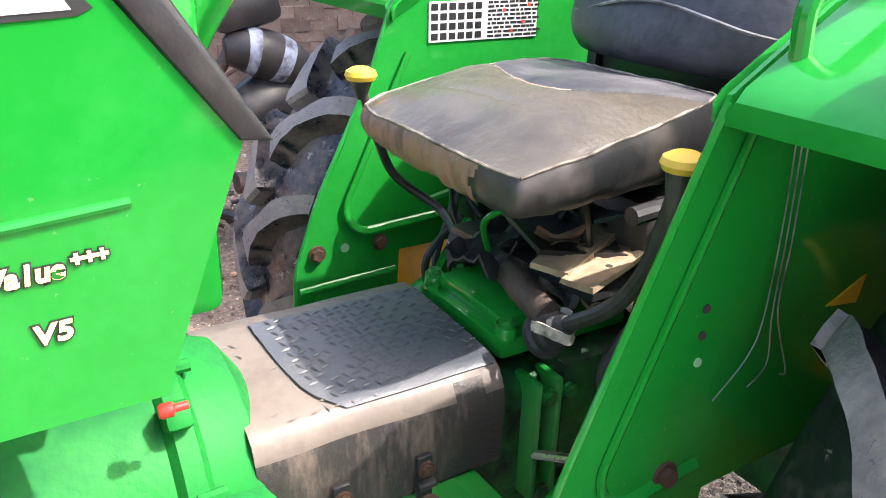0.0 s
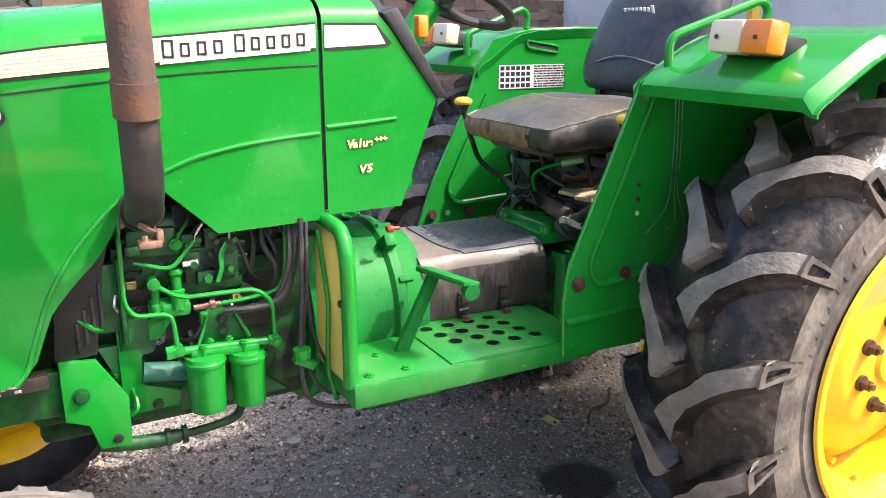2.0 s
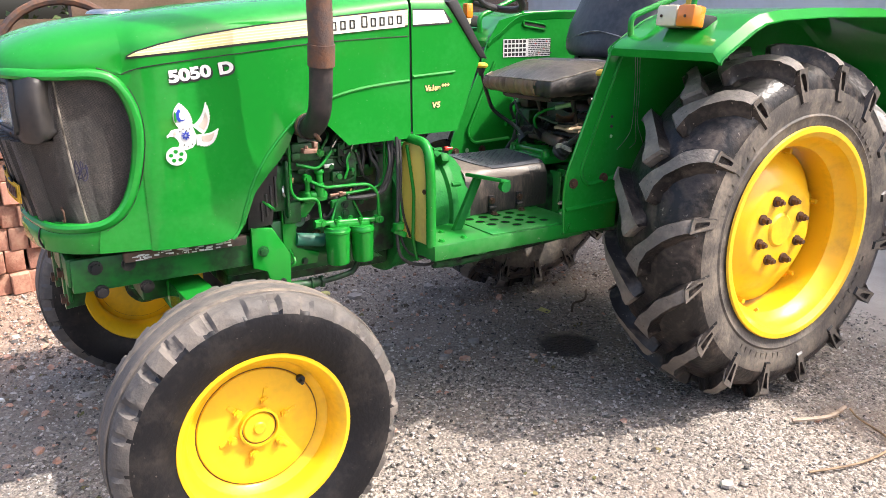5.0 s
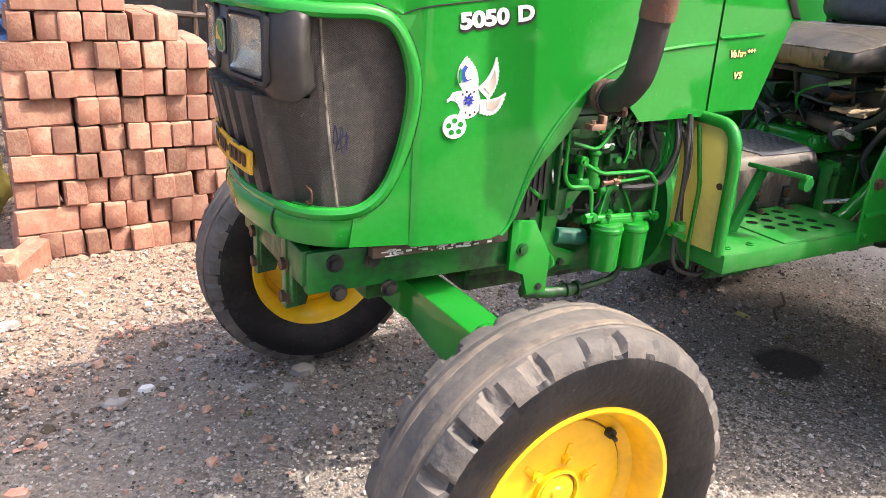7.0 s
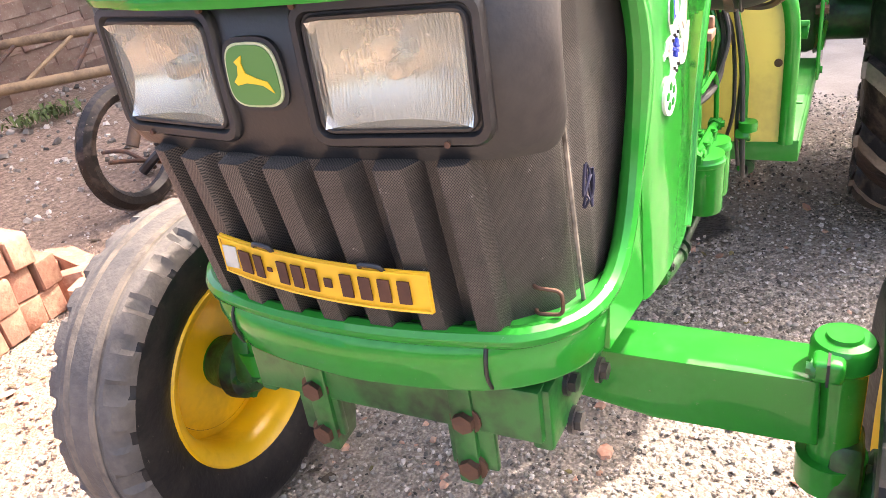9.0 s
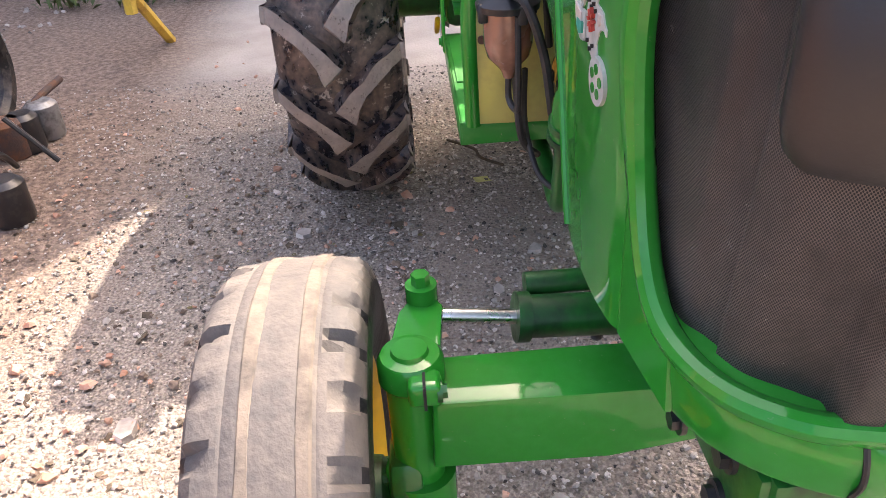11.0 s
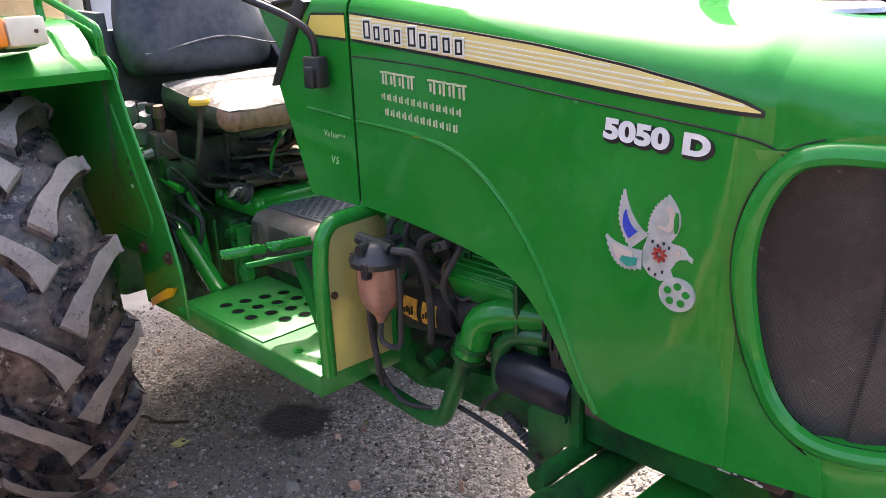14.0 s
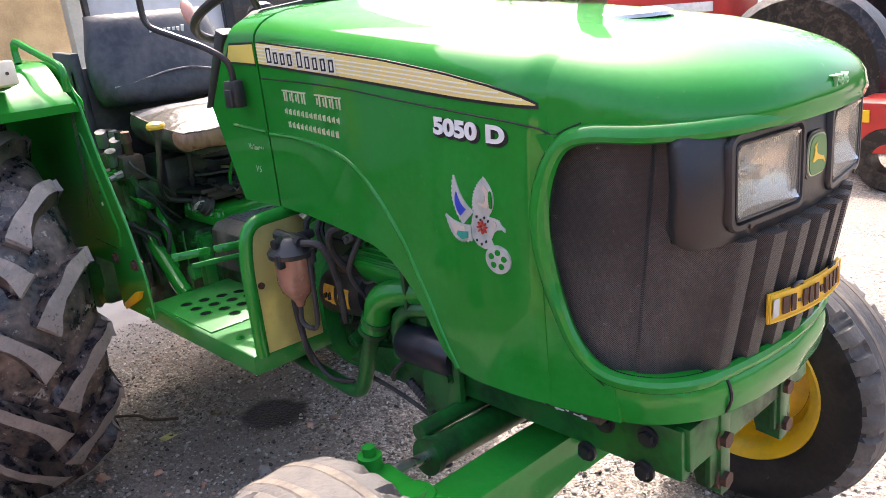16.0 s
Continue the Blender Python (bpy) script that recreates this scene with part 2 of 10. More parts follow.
CONCRETE = material("old_plaster", (0.50, 0.47, 0.42), 0.85, second=(0.30, 0.27, 0.23), scale=1.5, amount=0.5, fine=20, bump=0.3, bump_scale=40)
WHITE_WALL = material("limewash", (0.68, 0.68, 0.70), 0.8, second=(0.52, 0.51, 0.50), scale=1.2, amount=0.5, fine=15, bump=0.2, bump_scale=30)
HOLE_SHADE = material("hole_shade", (0.008, 0.009, 0.008), 0.95, spec=0.02)
# Shade of small openings, painted as dark discs and strips on solid parts.
OPENING_SHADE = material("opening_shade", (0.035, 0.03, 0.026), 0.9)
BEIGE = material("beige_paint", (0.45, 0.36, 0.22), 0.7, second=(0.3, 0.24, 0.15), scale=4)
TARP_BLUE = material("blue_tarpaulin", (0.005, 0.027, 0.105), 0.42, second=(0.022, 0.072, 0.20), scale=7, amount=0.55, fine=60, bump=0.6, bump_scale=18, stretch=(1.0, 1.0, 0.35), speck=(30, 0.66, (0.20, 0.28, 0.38)))
SACK = material("yellow_sack", (0.55, 0.46, 0.10), 0.6, second=(0.34, 0.31, 0.10), scale=9, amount=0.55, bump=0.5, bump_scale=40)
BAMBOO = material("bamboo", (0.30, 0.20, 0.11), 0.6, second=(0.16, 0.11, 0.07), scale=10, bump=0.2)
DIRT = material("brown_earth", (0.20, 0.13, 0.085), 0.95, second=(0.11, 0.07, 0.045), scale=3, amount=0.6, bump=0.8, bump_scale=30)
STONE = material("grey_gravel", (0.27, 0.245, 0.22), 0.9, second=(0.36, 0.33, 0.30), scale=25, amount=0.6, bump=0.4, island=0.85)
CLOD = material("earth_clods", (0.16, 0.118, 0.09), 0.95, second=(0.24, 0.19, 0.15), scale=25, amount=0.5, bump=0.6, island=0.5)
STONE_RED = material("brick_chips", (0.42, 0.22, 0.15), 0.9, second=(0.5, 0.34, 0.26), scale=25, amount=0.6, bump=0.4, island=0.35)
LEAF = material("leaves", (0.045, 0.085, 0.022), 0.6, second=(0.09, 0.12, 0.03), scale=3, amount=0.6, bump=0.0)
STONE_PALE = material("pale_stone", (0.36, 0.33, 0.30), 0.9, second=(0.22, 0.20, 0.185), scale=25, amount=0.5, bump=0.4)
PAPER = material("yellow_paper", (0.62, 0.60, 0.22), 0.8, second=(0.5, 0.48, 0.2), scale=30, bump=0.1)
CREAM_POST = material("cream_paint", (0.60, 0.54, 0.42), 0.6, second=(0.45, 0.40, 0.3), scale=5)
YELLOW_SACK = material("bright_yellow_sack", (0.70, 0.62, 0.06), 0.5, second=(0.55, 0.5, 0.1), scale=9, amount=0.5, bump=0.4, bump_scale=40)
DRY_LEAF = material("dry_leaves", (0.20, 0.15, 0.07), 0.7, second=(0.10, 0.10, 0.03), scale=3, amount=0.6, bump=0.0)
BARK = material("bark", (0.10, 0.075, 0.05), 0.9, second=(0.05, 0.04, 0.03), scale=14, bump=0.8)
JUNK_DARK = material("scrap_metal", (0.06, 0.05, 0.045), 0.55, 0.4, second=(0.16, 0.10, 0.07), scale=10, amount=0.55, bump=0.4)
PLATE_YELLOW = material("plate_yellow", (0.80, 0.46, 0.02), 0.4, second=(0.7, 0.4, 0.03), bump=0.0)
PLATE_INK = material("brown_plate_ink", (0.075, 0.022, 0.012), 0.5, second=(0.04, 0.015, 0.01), bump=0.0)
BRIGHT_YELLOW = material("yellow_lattice", (0.72, 0.47, 0.06), 0.5, second=(0.5, 0.3, 0.06), scale=8)


def mesh_material():
    """Black perforated grille sheet: a regular fine hole grid in relief, dusted."""
    m = material("perforated_grille", (0.046, 0.041, 0.039), 0.40, second=(0.145, 0.120, 0.102), scale=5, amount=0.48, bump=0.0, speck=(60, 0.66, (0.3, 0.28, 0.26)))
    N, L = m.node_tree.nodes, m.node_tree.links
    tc = N.new("ShaderNodeTexCoord")
    sep = N.new("ShaderNodeSeparateXYZ")
    L.new(tc.outputs["Object"], sep.inputs[0])

    def maths(op, a, b=None):
        x = N.new("ShaderNodeMath")
        x.operation = op
        L.new(a, x.inputs[0])
        if b is not None:
            L.new(b, x.inputs[1])
        return x.outputs[0]
    along = maths('ADD', sep.outputs[0], maths('ABSOLUTE', sep.outputs[1]))
    com = N.new("ShaderNodeCombineXYZ")
    L.new(maths('ADD', along, sep.outputs[2]), com.inputs[0])
    L.new(maths('SUBTRACT', along, sep.outputs[2]), com.inputs[1])
    v = N.new("ShaderNodeTexVoronoi")
    v.voronoi_dimensions, v.feature, v.inputs["Scale"].default_value, v.inputs["Randomness"].default_value = '2D', 'F1', 270, 0.0
    L.new(com.outputs[0], v.inputs["Vector"])
    hole = N.new("ShaderNodeMapRange")
    hole.inputs[1].default_value, hole.inputs[2].default_value = 0.36, 0.44
    L.new(v.outputs["Distance"], hole.inputs[0])
    p = N["Principled BSDF"]
    old = p.inputs["Base Color"].links[0].from_socket
    mx = N.new("ShaderNodeMix")
    mx.data_type = 'RGBA'
    mx.inputs[6].default_value = (0.008, 0.008, 0.008, 1)
    L.new(hole.outputs[0], mx.inputs[0])
    L.new(old, mx.inputs[7])
    L.new(mx.outputs[2], p.inputs["Base Color"])
    b = N.new("ShaderNodeBump")
    b.inputs["Strength"].default_value, b.inputs["Distance"].default_value = 0.6, 0.002
    L.new(hole.outputs[0], b.inputs["Height"])
    L.new(b.outputs[0], p.inputs["Normal"])
    return m


def thin_plate(m):
    """Lets light through a thin plastic sheet."""
    N, L = m.node_tree.nodes, m.node_tree.links
    p, tr, mx = N["Principled BSDF"], N.new("ShaderNodeBsdfTranslucent"), N.new("ShaderNodeMixShader")
    L.new(p.inputs["Base Color"].links[0].from_socket, tr.inputs["Color"])
    mx.inputs[0].default_value = 0.45
    L.new(p.outputs[0], mx.inputs[1])
    L.new(tr.outputs[0], mx.inputs[2])
    L.new(mx.outputs[0], N["Material Output"].inputs["Surface"])


thin_plate(CREAM_PLATE)
GRILLE = mesh_material()


def glass_material(name):
    """Clear ribbed glass: see-through, with a glossy face that strengthens towards the rim of sight."""
    m = bpy.data.materials.new(name)
    m.use_nodes = True
    N, L = m.node_tree.nodes, m.node_tree.links
    N.remove(N["Principled BSDF"])
    clear, gloss, both, fr = N.new("ShaderNodeBsdfTransparent"), N.new("ShaderNodeBsdfGlossy"), N.new("ShaderNodeMixShader"), N.new("ShaderNodeFresnel")
    clear.inputs["Color"].default_value = (0.97, 0.96, 0.93, 1)
    gloss.inputs["Roughness"].default_value = 0.08
    tc, w, b = N.new("ShaderNodeTexCoord"), N.new("ShaderNodeTexWave"), N.new("ShaderNodeBump")
    w.bands_direction, w.inputs["Scale"].default_value = 'Y', 62
    b.inputs["Strength"].default_value, b.inputs["Distance"].default_value = 0.15, 0.001
    L.new(tc.outputs["Object"], w.inputs["Vector"])
    L.new(w.outputs[0], b.inputs["Height"])
    L.new(b.outputs[0], gloss.inputs["Normal"])
    less, milk, body = N.new("ShaderNodeMath"), N.new("ShaderNodeBsdfDiffuse"), N.new("ShaderNodeMixShader")
    less.operation, less.inputs[1].default_value = 'MULTIPLY', 0.5
    milk.inputs["Color"].default_value = (0.76, 0.69, 0.54, 1)
    L.new(b.outputs[0], milk.inputs["Normal"])
    ribs = N.new("ShaderNodeMapRange")
    ribs.inputs[3].default_value, ribs.inputs[4].default_value = 0.02, 0.30
    L.new(w.outputs[0], ribs.inputs[0])
    L.new(ribs.outputs[0], body.inputs[0])
    L.new(clear.outputs[0], body.inputs[1])
    L.new(milk.outputs[0], body.inputs[2])
    L.new(fr.outputs[0], less.inputs[0])
    L.new(less.outputs[0], both.inputs[0])
    L.new(body.outputs[0], both.inputs[1])
    L.new(gloss.outputs[0], both.inputs[2])
    L.new(both.outputs[0], N["Material Output"].inputs["Surface"])
    return m


LENS = glass_material("ribbed_glass")


def ground_material():
    """Grey gravel, warmer brick dust to one side, pale concrete behind."""
    m = bpy.data.materials.new("gravel_ground")
    m.use_nodes = True
    N, L = m.node_tree.nodes, m.node_tree.links
    p = N["Principled BSDF"]
    tc = N.new("ShaderNodeTexCoord")

    def noise_at(scale, detail=5):
        n = N.new("ShaderNodeTexNoise")
        n.inputs["Scale"].default_value, n.inputs["Detail"].default_value = scale, detail
        L.new(tc.outputs["Object"], n.inputs["Vector"])
        return n.outputs[0]

    def mixed(f, a, b):
        x = N.new("ShaderNodeMix")
        x.data_type = 'RGBA'
        L.new(f, x.inputs[0])
        for k, c in ((6, a), (7, b)):
            if isinstance(c, tuple):
                x.inputs[k].default_value = (*c, 1)
            else:
                L.new(c, x.inputs[k])
        return x.outputs[2]

    def ranged(v, lo, hi):
        r = N.new("ShaderNodeMapRange")
        r.inputs[1].default_value, r.inputs[2].default_value = lo, hi
        L.new(v, r.inputs[0])
        return r.outputs[0]

    def maths(op, a, b):
        x = N.new("ShaderNodeMath")
        x.operation = op
        for k, c in ((0, a), (1, b)):
            if isinstance(c, (int, float)):
                x.inputs[k].default_value = c
            else:
                L.new(c, x.inputs[k])
        return x.outputs[0]
    vor = N.new("ShaderNodeTexVoronoi")
    vor.inputs["Scale"].default_value = 70
    L.new(tc.outputs["Object"], vor.inputs["Vector"])
    grain = mixed(ranged(noise_at(150), 0.35, 0.7), (0.150, 0.130, 0.112), (0.43, 0.378, 0.322))
    pebble = N.new("ShaderNodeMix")
    pebble.data_type, pebble.blend_type, pebble.inputs[0].default_value = 'RGBA', 'OVERLAY', 0.65
    L.new(grain, pebble.inputs[6])
    bw = N.new("ShaderNodeRGBToBW")
    L.new(vor.outputs["Color"], bw.inputs[0])
    L.new(bw.outputs[0], pebble.inputs[7])
    gravel = mixed(ranged(noise_at(1.7), 0.40, 0.64), pebble.outputs[2], (0.27, 0.228, 0.188))
    pale_grain = mixed(ranged(noise_at(120), 0.35, 0.7), (0.160, 0.138, 0.118), (0.42, 0.363, 0.305))
    dusty_side = N.new("ShaderNodeSeparateXYZ")
    L.new(tc.outputs["Object"], dusty_side.inputs[0])
    trodden = ranged(maths('ADD', dusty_side.outputs[1], maths('MULTIPLY', maths('SUBTRACT', noise_at(2.3), 0.5), 1.2)), 0.05, 1.0)
    gravel = mixed(trodden, gravel, pale_grain)
    dirt = mixed(ranged(noise_at(46), 0.36, 0.68), (0.125, 0.100, 0.083), (0.33, 0.265, 0.215))
    gravel = mixed(maths('MULTIPLY', ranged(noise_at(2.9, 8), 0.55, 0.68), 0.6), gravel, dirt)
    dust = mixed(ranged(noise_at(18), 0.4, 0.68), (0.37, 0.265, 0.195), (0.25, 0.172, 0.126))
    sep = N.new("ShaderNodeSeparateXYZ")
    L.new(tc.outputs["Object"], sep.inputs[0])
    wob = maths('MULTIPLY', maths('SUBTRACT', noise_at(1.1), 0.5), 1.6)
    # brick dust: far side ahead of the front wheels
    side = ranged(maths('ADD', maths('SUBTRACT', maths('MULTIPLY', sep.outputs[1], 0.8), maths('MULTIPLY', sep.outputs[0], 0.62)), wob), 1.9, 2.8)
    c1 = mixed(side, gravel, dust)
    conc = mixed(ranged(noise_at(3), 0.35, 0.7), (0.46, 0.42, 0.37), (0.34, 0.30, 0.26))
    # dark trodden soil towards the tarpaulin; past y 2.7 part shade is painted in too
    depth = maths('ADD', maths('SUBTRACT', maths('MULTIPLY', sep.outputs[1], 0.78), maths('MULTIPLY', sep.outputs[0], 0.63)), maths('MULTIPLY', wob, 0.3))
    c1 = mixed(ranged(maths('MAXIMUM', depth, maths('ADD', maths('MULTIPLY', sep.outputs[1], 1.4), wob)), 3.75, 4.3), c1, mixed(ranged(noise_at(26), 0.4, 0.65), (0.090, 0.068, 0.054), (0.22, 0.165, 0.125)))
    # reddish soil beyond the rear wheel
    soil = mixed(ranged(noise_at(34), 0.38, 0.66), (0.150, 0.105, 0.080), (0.30, 0.222, 0.170))
    there = maths('MULTIPLY', ranged(maths('ADD', sep.outputs[1], maths('MULTIPLY', wob, 0.3)), 1.40, 1.85), ranged(sep.outputs[0], -1.6, -0.9))
    c1 = mixed(there, c1, soil)
    back = maths('MULTIPLY', ranged(maths('ADD', sep.outputs[0], maths('MULTIPLY', wob, 0.35)), 0.75, 1.35), maths('SUBTRACT', 1.0, ranged(sep.outputs[1], 1.5, 2.0)))
    c2 = mixed(back, c1, conc)
    # dark oil under the gearbox
    dx = maths('ADD', sep.outputs[0], 0.31)
    dy = maths('ADD', sep.outputs[1], 0.06)
    rad = maths('ADD', maths('SQRT', maths('ADD', maths('MULTIPLY', dx, dx), maths('MULTIPLY', dy, dy)), 0), maths('MULTIPLY', maths('SUBTRACT', noise_at(14), 0.5), 0.10))
    oil = ranged(rad, 0.16, 0.11)
    c3 = mixed(oil, c2, (0.022, 0.017, 0.014))
    L.new(c3, p.inputs["Base Color"])
    rg = N.new("ShaderNodeMapRange")
    rg.inputs[3].default_value, rg.inputs[4].default_value = 0.93, 0.55
    L.new(oil, rg.inputs[0])
    L.new(rg.outputs[0], p.inputs["Roughness"])
    b = N.new("ShaderNodeBump")
    b.inputs["Strength"].default_value, b.inputs["Distance"].default_value = 1.0, 0.014
    h = maths('ADD', maths('MULTIPLY', vor.outputs["Distance"], -0.6), noise_at(90))
    hh = maths('MULTIPLY', h, maths('SUBTRACT', 1.0, maths('MULTIPLY', back, 0.85)))
    L.new(hh, b.inputs["Height"])
    L.new(b.outputs[0], p.inputs["Normal"])
    return m


GROUND = ground_material()


# ---- building helpers ----
def part(name, bm, mat, parent=None, label="", sharp=35, at=None):
    """Links a bmesh as one mesh object, under a thing or a part if one is given."""
    bmesh.ops.recalc_face_normals(bm, faces=bm.faces)
    me = bpy.data.meshes.new(name)
    bm.to_mesh(me)
    bm.free()
    me.materials.append(mat)
    for f in me.polygons:
        f.use_smooth = True
    me.set_sharp_from_angle(angle=radians(sharp))
    ob = new(name, me)
    if at is not None:
        ob.matrix_world = at
    if parent:
        ob.parent = parent
    return tagged(ob, label) if label else ob


def again(name, ob, parent, m):
    """One more object on the mesh of ob."""
    o = new(name, ob.data)
    o.parent = parent
    o.matrix_basis = m
    return o


def empty(name, m=None):
    e = new(name)
    e.empty_display_size = 0.1
    if m is not None:
        e.matrix_world = m
    return e


def box(bm, c, s, bevel=0.0, rot=None, seg=2):
    """A box of centre c and size s, its edges rounded by bevel, turned by rot (a 3x3 or 4x4 matrix)."""
    m = Matrix.Translation(c) @ (rot.to_4x4() if rot is not None else Matrix()) @ Matrix.Diagonal((*s, 1))
    r = bmesh.ops.create_cube(bm, size=1, matrix=m)
    if bevel:
        es = {e for v in r["verts"] for e in v.link_edges}
        bmesh.ops.bevel(bm, geom=list(es), offset=bevel, segments=seg, affect='EDGES', profile=0.5)
    return bm


def rod(bm, a, b, r, r2=None, seg=16):
    """A closed cylinder or cone from a to b."""
    a, b = Vector(a), Vector(b)
    q = (b - a).to_track_quat('Z', 'Y').to_matrix().to_4x4()
    bmesh.ops.create_cone(bm, cap_ends=True, segments=seg, radius1=r, radius2=r if r2 is None else r2, depth=(b - a).length,
                          matrix=Matrix.Translation((a + b) / 2) @ q)
    return bm


def smooth_line(pts, n=6):
    """A Catmull-Rom line through pts."""
    pts = [Vector(p) for p in pts]
    out = []
    for i in range(len(pts) - 1):
        p0, p1, p2, p3 = pts[max(i - 1, 0)], pts[i], pts[i + 1], pts[min(i + 2, len(pts) - 1)]
        for k in range(n):
            t = k / n
            out.append(0.5 * ((2 * p1) + (p2 - p0) * t + (2 * p0 - 5 * p1 + 4 * p2 - p3) * t * t + (3 * p1 - p0 - 3 * p2 + p3) * t ** 3))
    return out + [pts[-1]]


def bent(pts, r=0.03, n=4):
    """A polyline with its corners rounded."""
    pts = [Vector(p) for p in pts]
    out = [pts[0]]
    for a, b, c in zip(pts, pts[1:], pts[2:]):
        u, v = (a - b), (c - b)
        d = min(r, u.length / 2, v.length / 2)
        s, e = b + u.normalized() * d, b + v.normalized() * d
        for k in range(n + 1):
            t = k / n
            out.append(s * (1 - t) ** 2 + b * 2 * t * (1 - t) + e * t * t)
    return out + [pts[-1]]


def tube(bm, line, r, seg=8, flat=1.0):
    """Sweeps a circle (or an oval, flat < 1) along a line of points."""
    line = [Vector(p) for p in line]
    rings, up = [], None
    for i, p in enumerate(line):
        t = (line[min(i + 1, len(line) - 1)] - line[max(i - 1, 0)]).normalized()
        if up is None:
            up = t.orthogonal().normalized()
        up = (up - t * up.dot(t))
        up = up.normalized() if up.length > 1e-5 else t.orthogonal().normalized()
        side = t.cross(up)
        rr = r[i] if isinstance(r, (list, tuple)) else r
        rings.append([bm.verts.new(p + rr * (math.cos(a) * up + flat * math.sin(a) * side)) for a in [2 * math.pi * k / seg for k in range(seg)]])
    for a, b in zip(rings, rings[1:]):
        for k in range(seg):
            bm.faces.new((a[k], a[(k + 1) % seg], b[(k + 1) % seg], b[k]))
    bm.faces.new(rings[0][::-1])
    bm.faces.new(rings[-1])
    return bm


def plate(bm, outline, axis, lo, hi, bevel=0.0):
    """A flat outline (pairs of the two other axes, in order) made solid from lo to hi along axis."""
    k = "xyz".index(axis)

    def put(p, w):
        q = list(p)
        q.insert(k, w)
        return bm.verts.new(q)
    a = [put(p, lo) for p in outline]
    b = [put(p, hi) for p in outline]
    n = len(a)
    fa, fb = bm.faces.new(a), bm.faces.new(b[::-1])
    for i in range(n):
        bm.faces.new((a[i], b[i], b[(i + 1) % n], a[(i + 1) % n]))
    if bevel:
        es = list(fa.edges) + list(fb.edges)
        bmesh.ops.bevel(bm, geom=es, offset=bevel, segments=2, affect='EDGES', profile=0.5)
    return bm


def lathe(bm, profile, seg=48, axis='y', closed=False, centre=(0, 0, 0)):
    """Turns a profile of (radius, along) about an axis through centre."""
    c = Vector(centre)
    rings = []
    for r, h in profile:
        ring = []
        for k in range(seg):
            a = 2 * math.pi * k / seg
            u, v = r * math.cos(a), r * math.sin(a)
            p = {'y': (u, h, v), 'x': (h, u, v), 'z': (u, v, h)}[axis]
            ring.append(bm.verts.new(c + Vector(p)))
        rings.append(ring)
    pairs = list(zip(rings, rings[1:]))
    if closed:
        pairs.append((rings[-1], rings[0]))
    for a, b in pairs:
        for k in range(seg):
            bm.faces.new((a[k], a[(k + 1) % seg], b[(k + 1) % seg], b[k]))
    if not closed:
        for ring in (rings[0], rings[-1]):
            if (ring[0].co - ring[seg // 2].co).length > 1e-4:
                bm.faces.new(ring)
    return bm


def grid(bm, rows, closed=False):
    """Faces between rows of points of equal length."""
    vs = [[bm.verts.new(p) for p in row] for row in rows]
    for a, b in zip(vs, vs[1:]):
        for k in range(len(a) - 1):
            bm.faces.new((a[k], a[k + 1], b[k + 1], b[k]))
        if closed:
            bm.faces.new((a[-1], a[0], b[0], b[-1]))
    return bm


def thick(bm, d):
    """Gives a sheet a thickness d, away from its normals."""
    bmesh.ops.recalc_face_normals(bm, faces=bm.faces)
    bmesh.ops.solidify(bm, geom=list(bm.faces), thickness=d)
    return bm


def bolt(parent, p, way, r=0.012, mat=None, name="bolt"):
    """A hexagonal bolt head with a washer at p, facing way."""
    p, way = Vector(p), Vector(way).normalized()
    bm = bmesh.new()
    rod(bm, p - way * 0.004, p + way * 0.003, r * 1.45, seg=14)
    rod(bm, p, p + way * r * 0.9, r, seg=6)
    return part(name, bm, mat or RUST_BOLT, parent)


def lettering(name, text, size, m, mat, parent, spread=0.0, depth=0.001, shear=0.0, wide=1.0):
    """Raised letters in the built-in font, laid at the pose m (x along the line, y up)."""
    cu = bpy.data.curves.new(name, 'FONT')
    cu.body, cu.size, cu.extrude, cu.offset, cu.shear, cu.space_character = text, size, depth, spread, shear, wide
    cu.align_x = 'CENTER'
    cu.align_y = 'CENTER'
    tmp = new(name + "_line", cu)
    bpy.context.view_layer.update()
    me = bpy.data.meshes.new_from_object(tmp.evaluated_get(bpy.context.evaluated_depsgraph_get()))
    bpy.data.objects.remove(tmp)
    me.materials.clear()
    me.materials.append(mat)
    ob = new(name, me)
    ob.matrix_world = m
    ob.parent = parent
    return ob


def lerp(x, xs, ys):
    return float(np.interp(x, xs, ys))


# ---- ground ----
def make_ground():
    bm = bmesh.new()
    t = np.linspace(-1, 1, 121)
    span = np.sign(t) * (3.2 * np.abs(t) + 60 * np.abs(t) ** 7)
    rows = []
    for y in span:
        row = []
        for x in span - 0.8:
            near = max(0.0, 1 - (abs(x + 0.8) + abs(y)) / 14)
            z = 0.010 * noise.noise((x * 2.1, y * 2.1, 0)) + 0.004 * noise.noise((x * 9, y * 9, 4))
            row.append((x, y, (z - 0.006) * near))
        rows.append(row)
    grid(bm, rows)
    g = part("ground", bm, GROUND, sharp=180)
    tagged(g, "grey gravel yard with reddish brick dust and pale concrete", "ground", kind="structure")


make_ground()


# ---- the tractor: rear axle at the origin, front towards -x, its left side at -y ----
tractor = empty("tractor")
tagged(tractor, "green farm tractor with yellow wheels and a black seat", "tractor")

REAR_Y, FRONT_Y, FRONT_X = 0.750, 0.725, -1.97


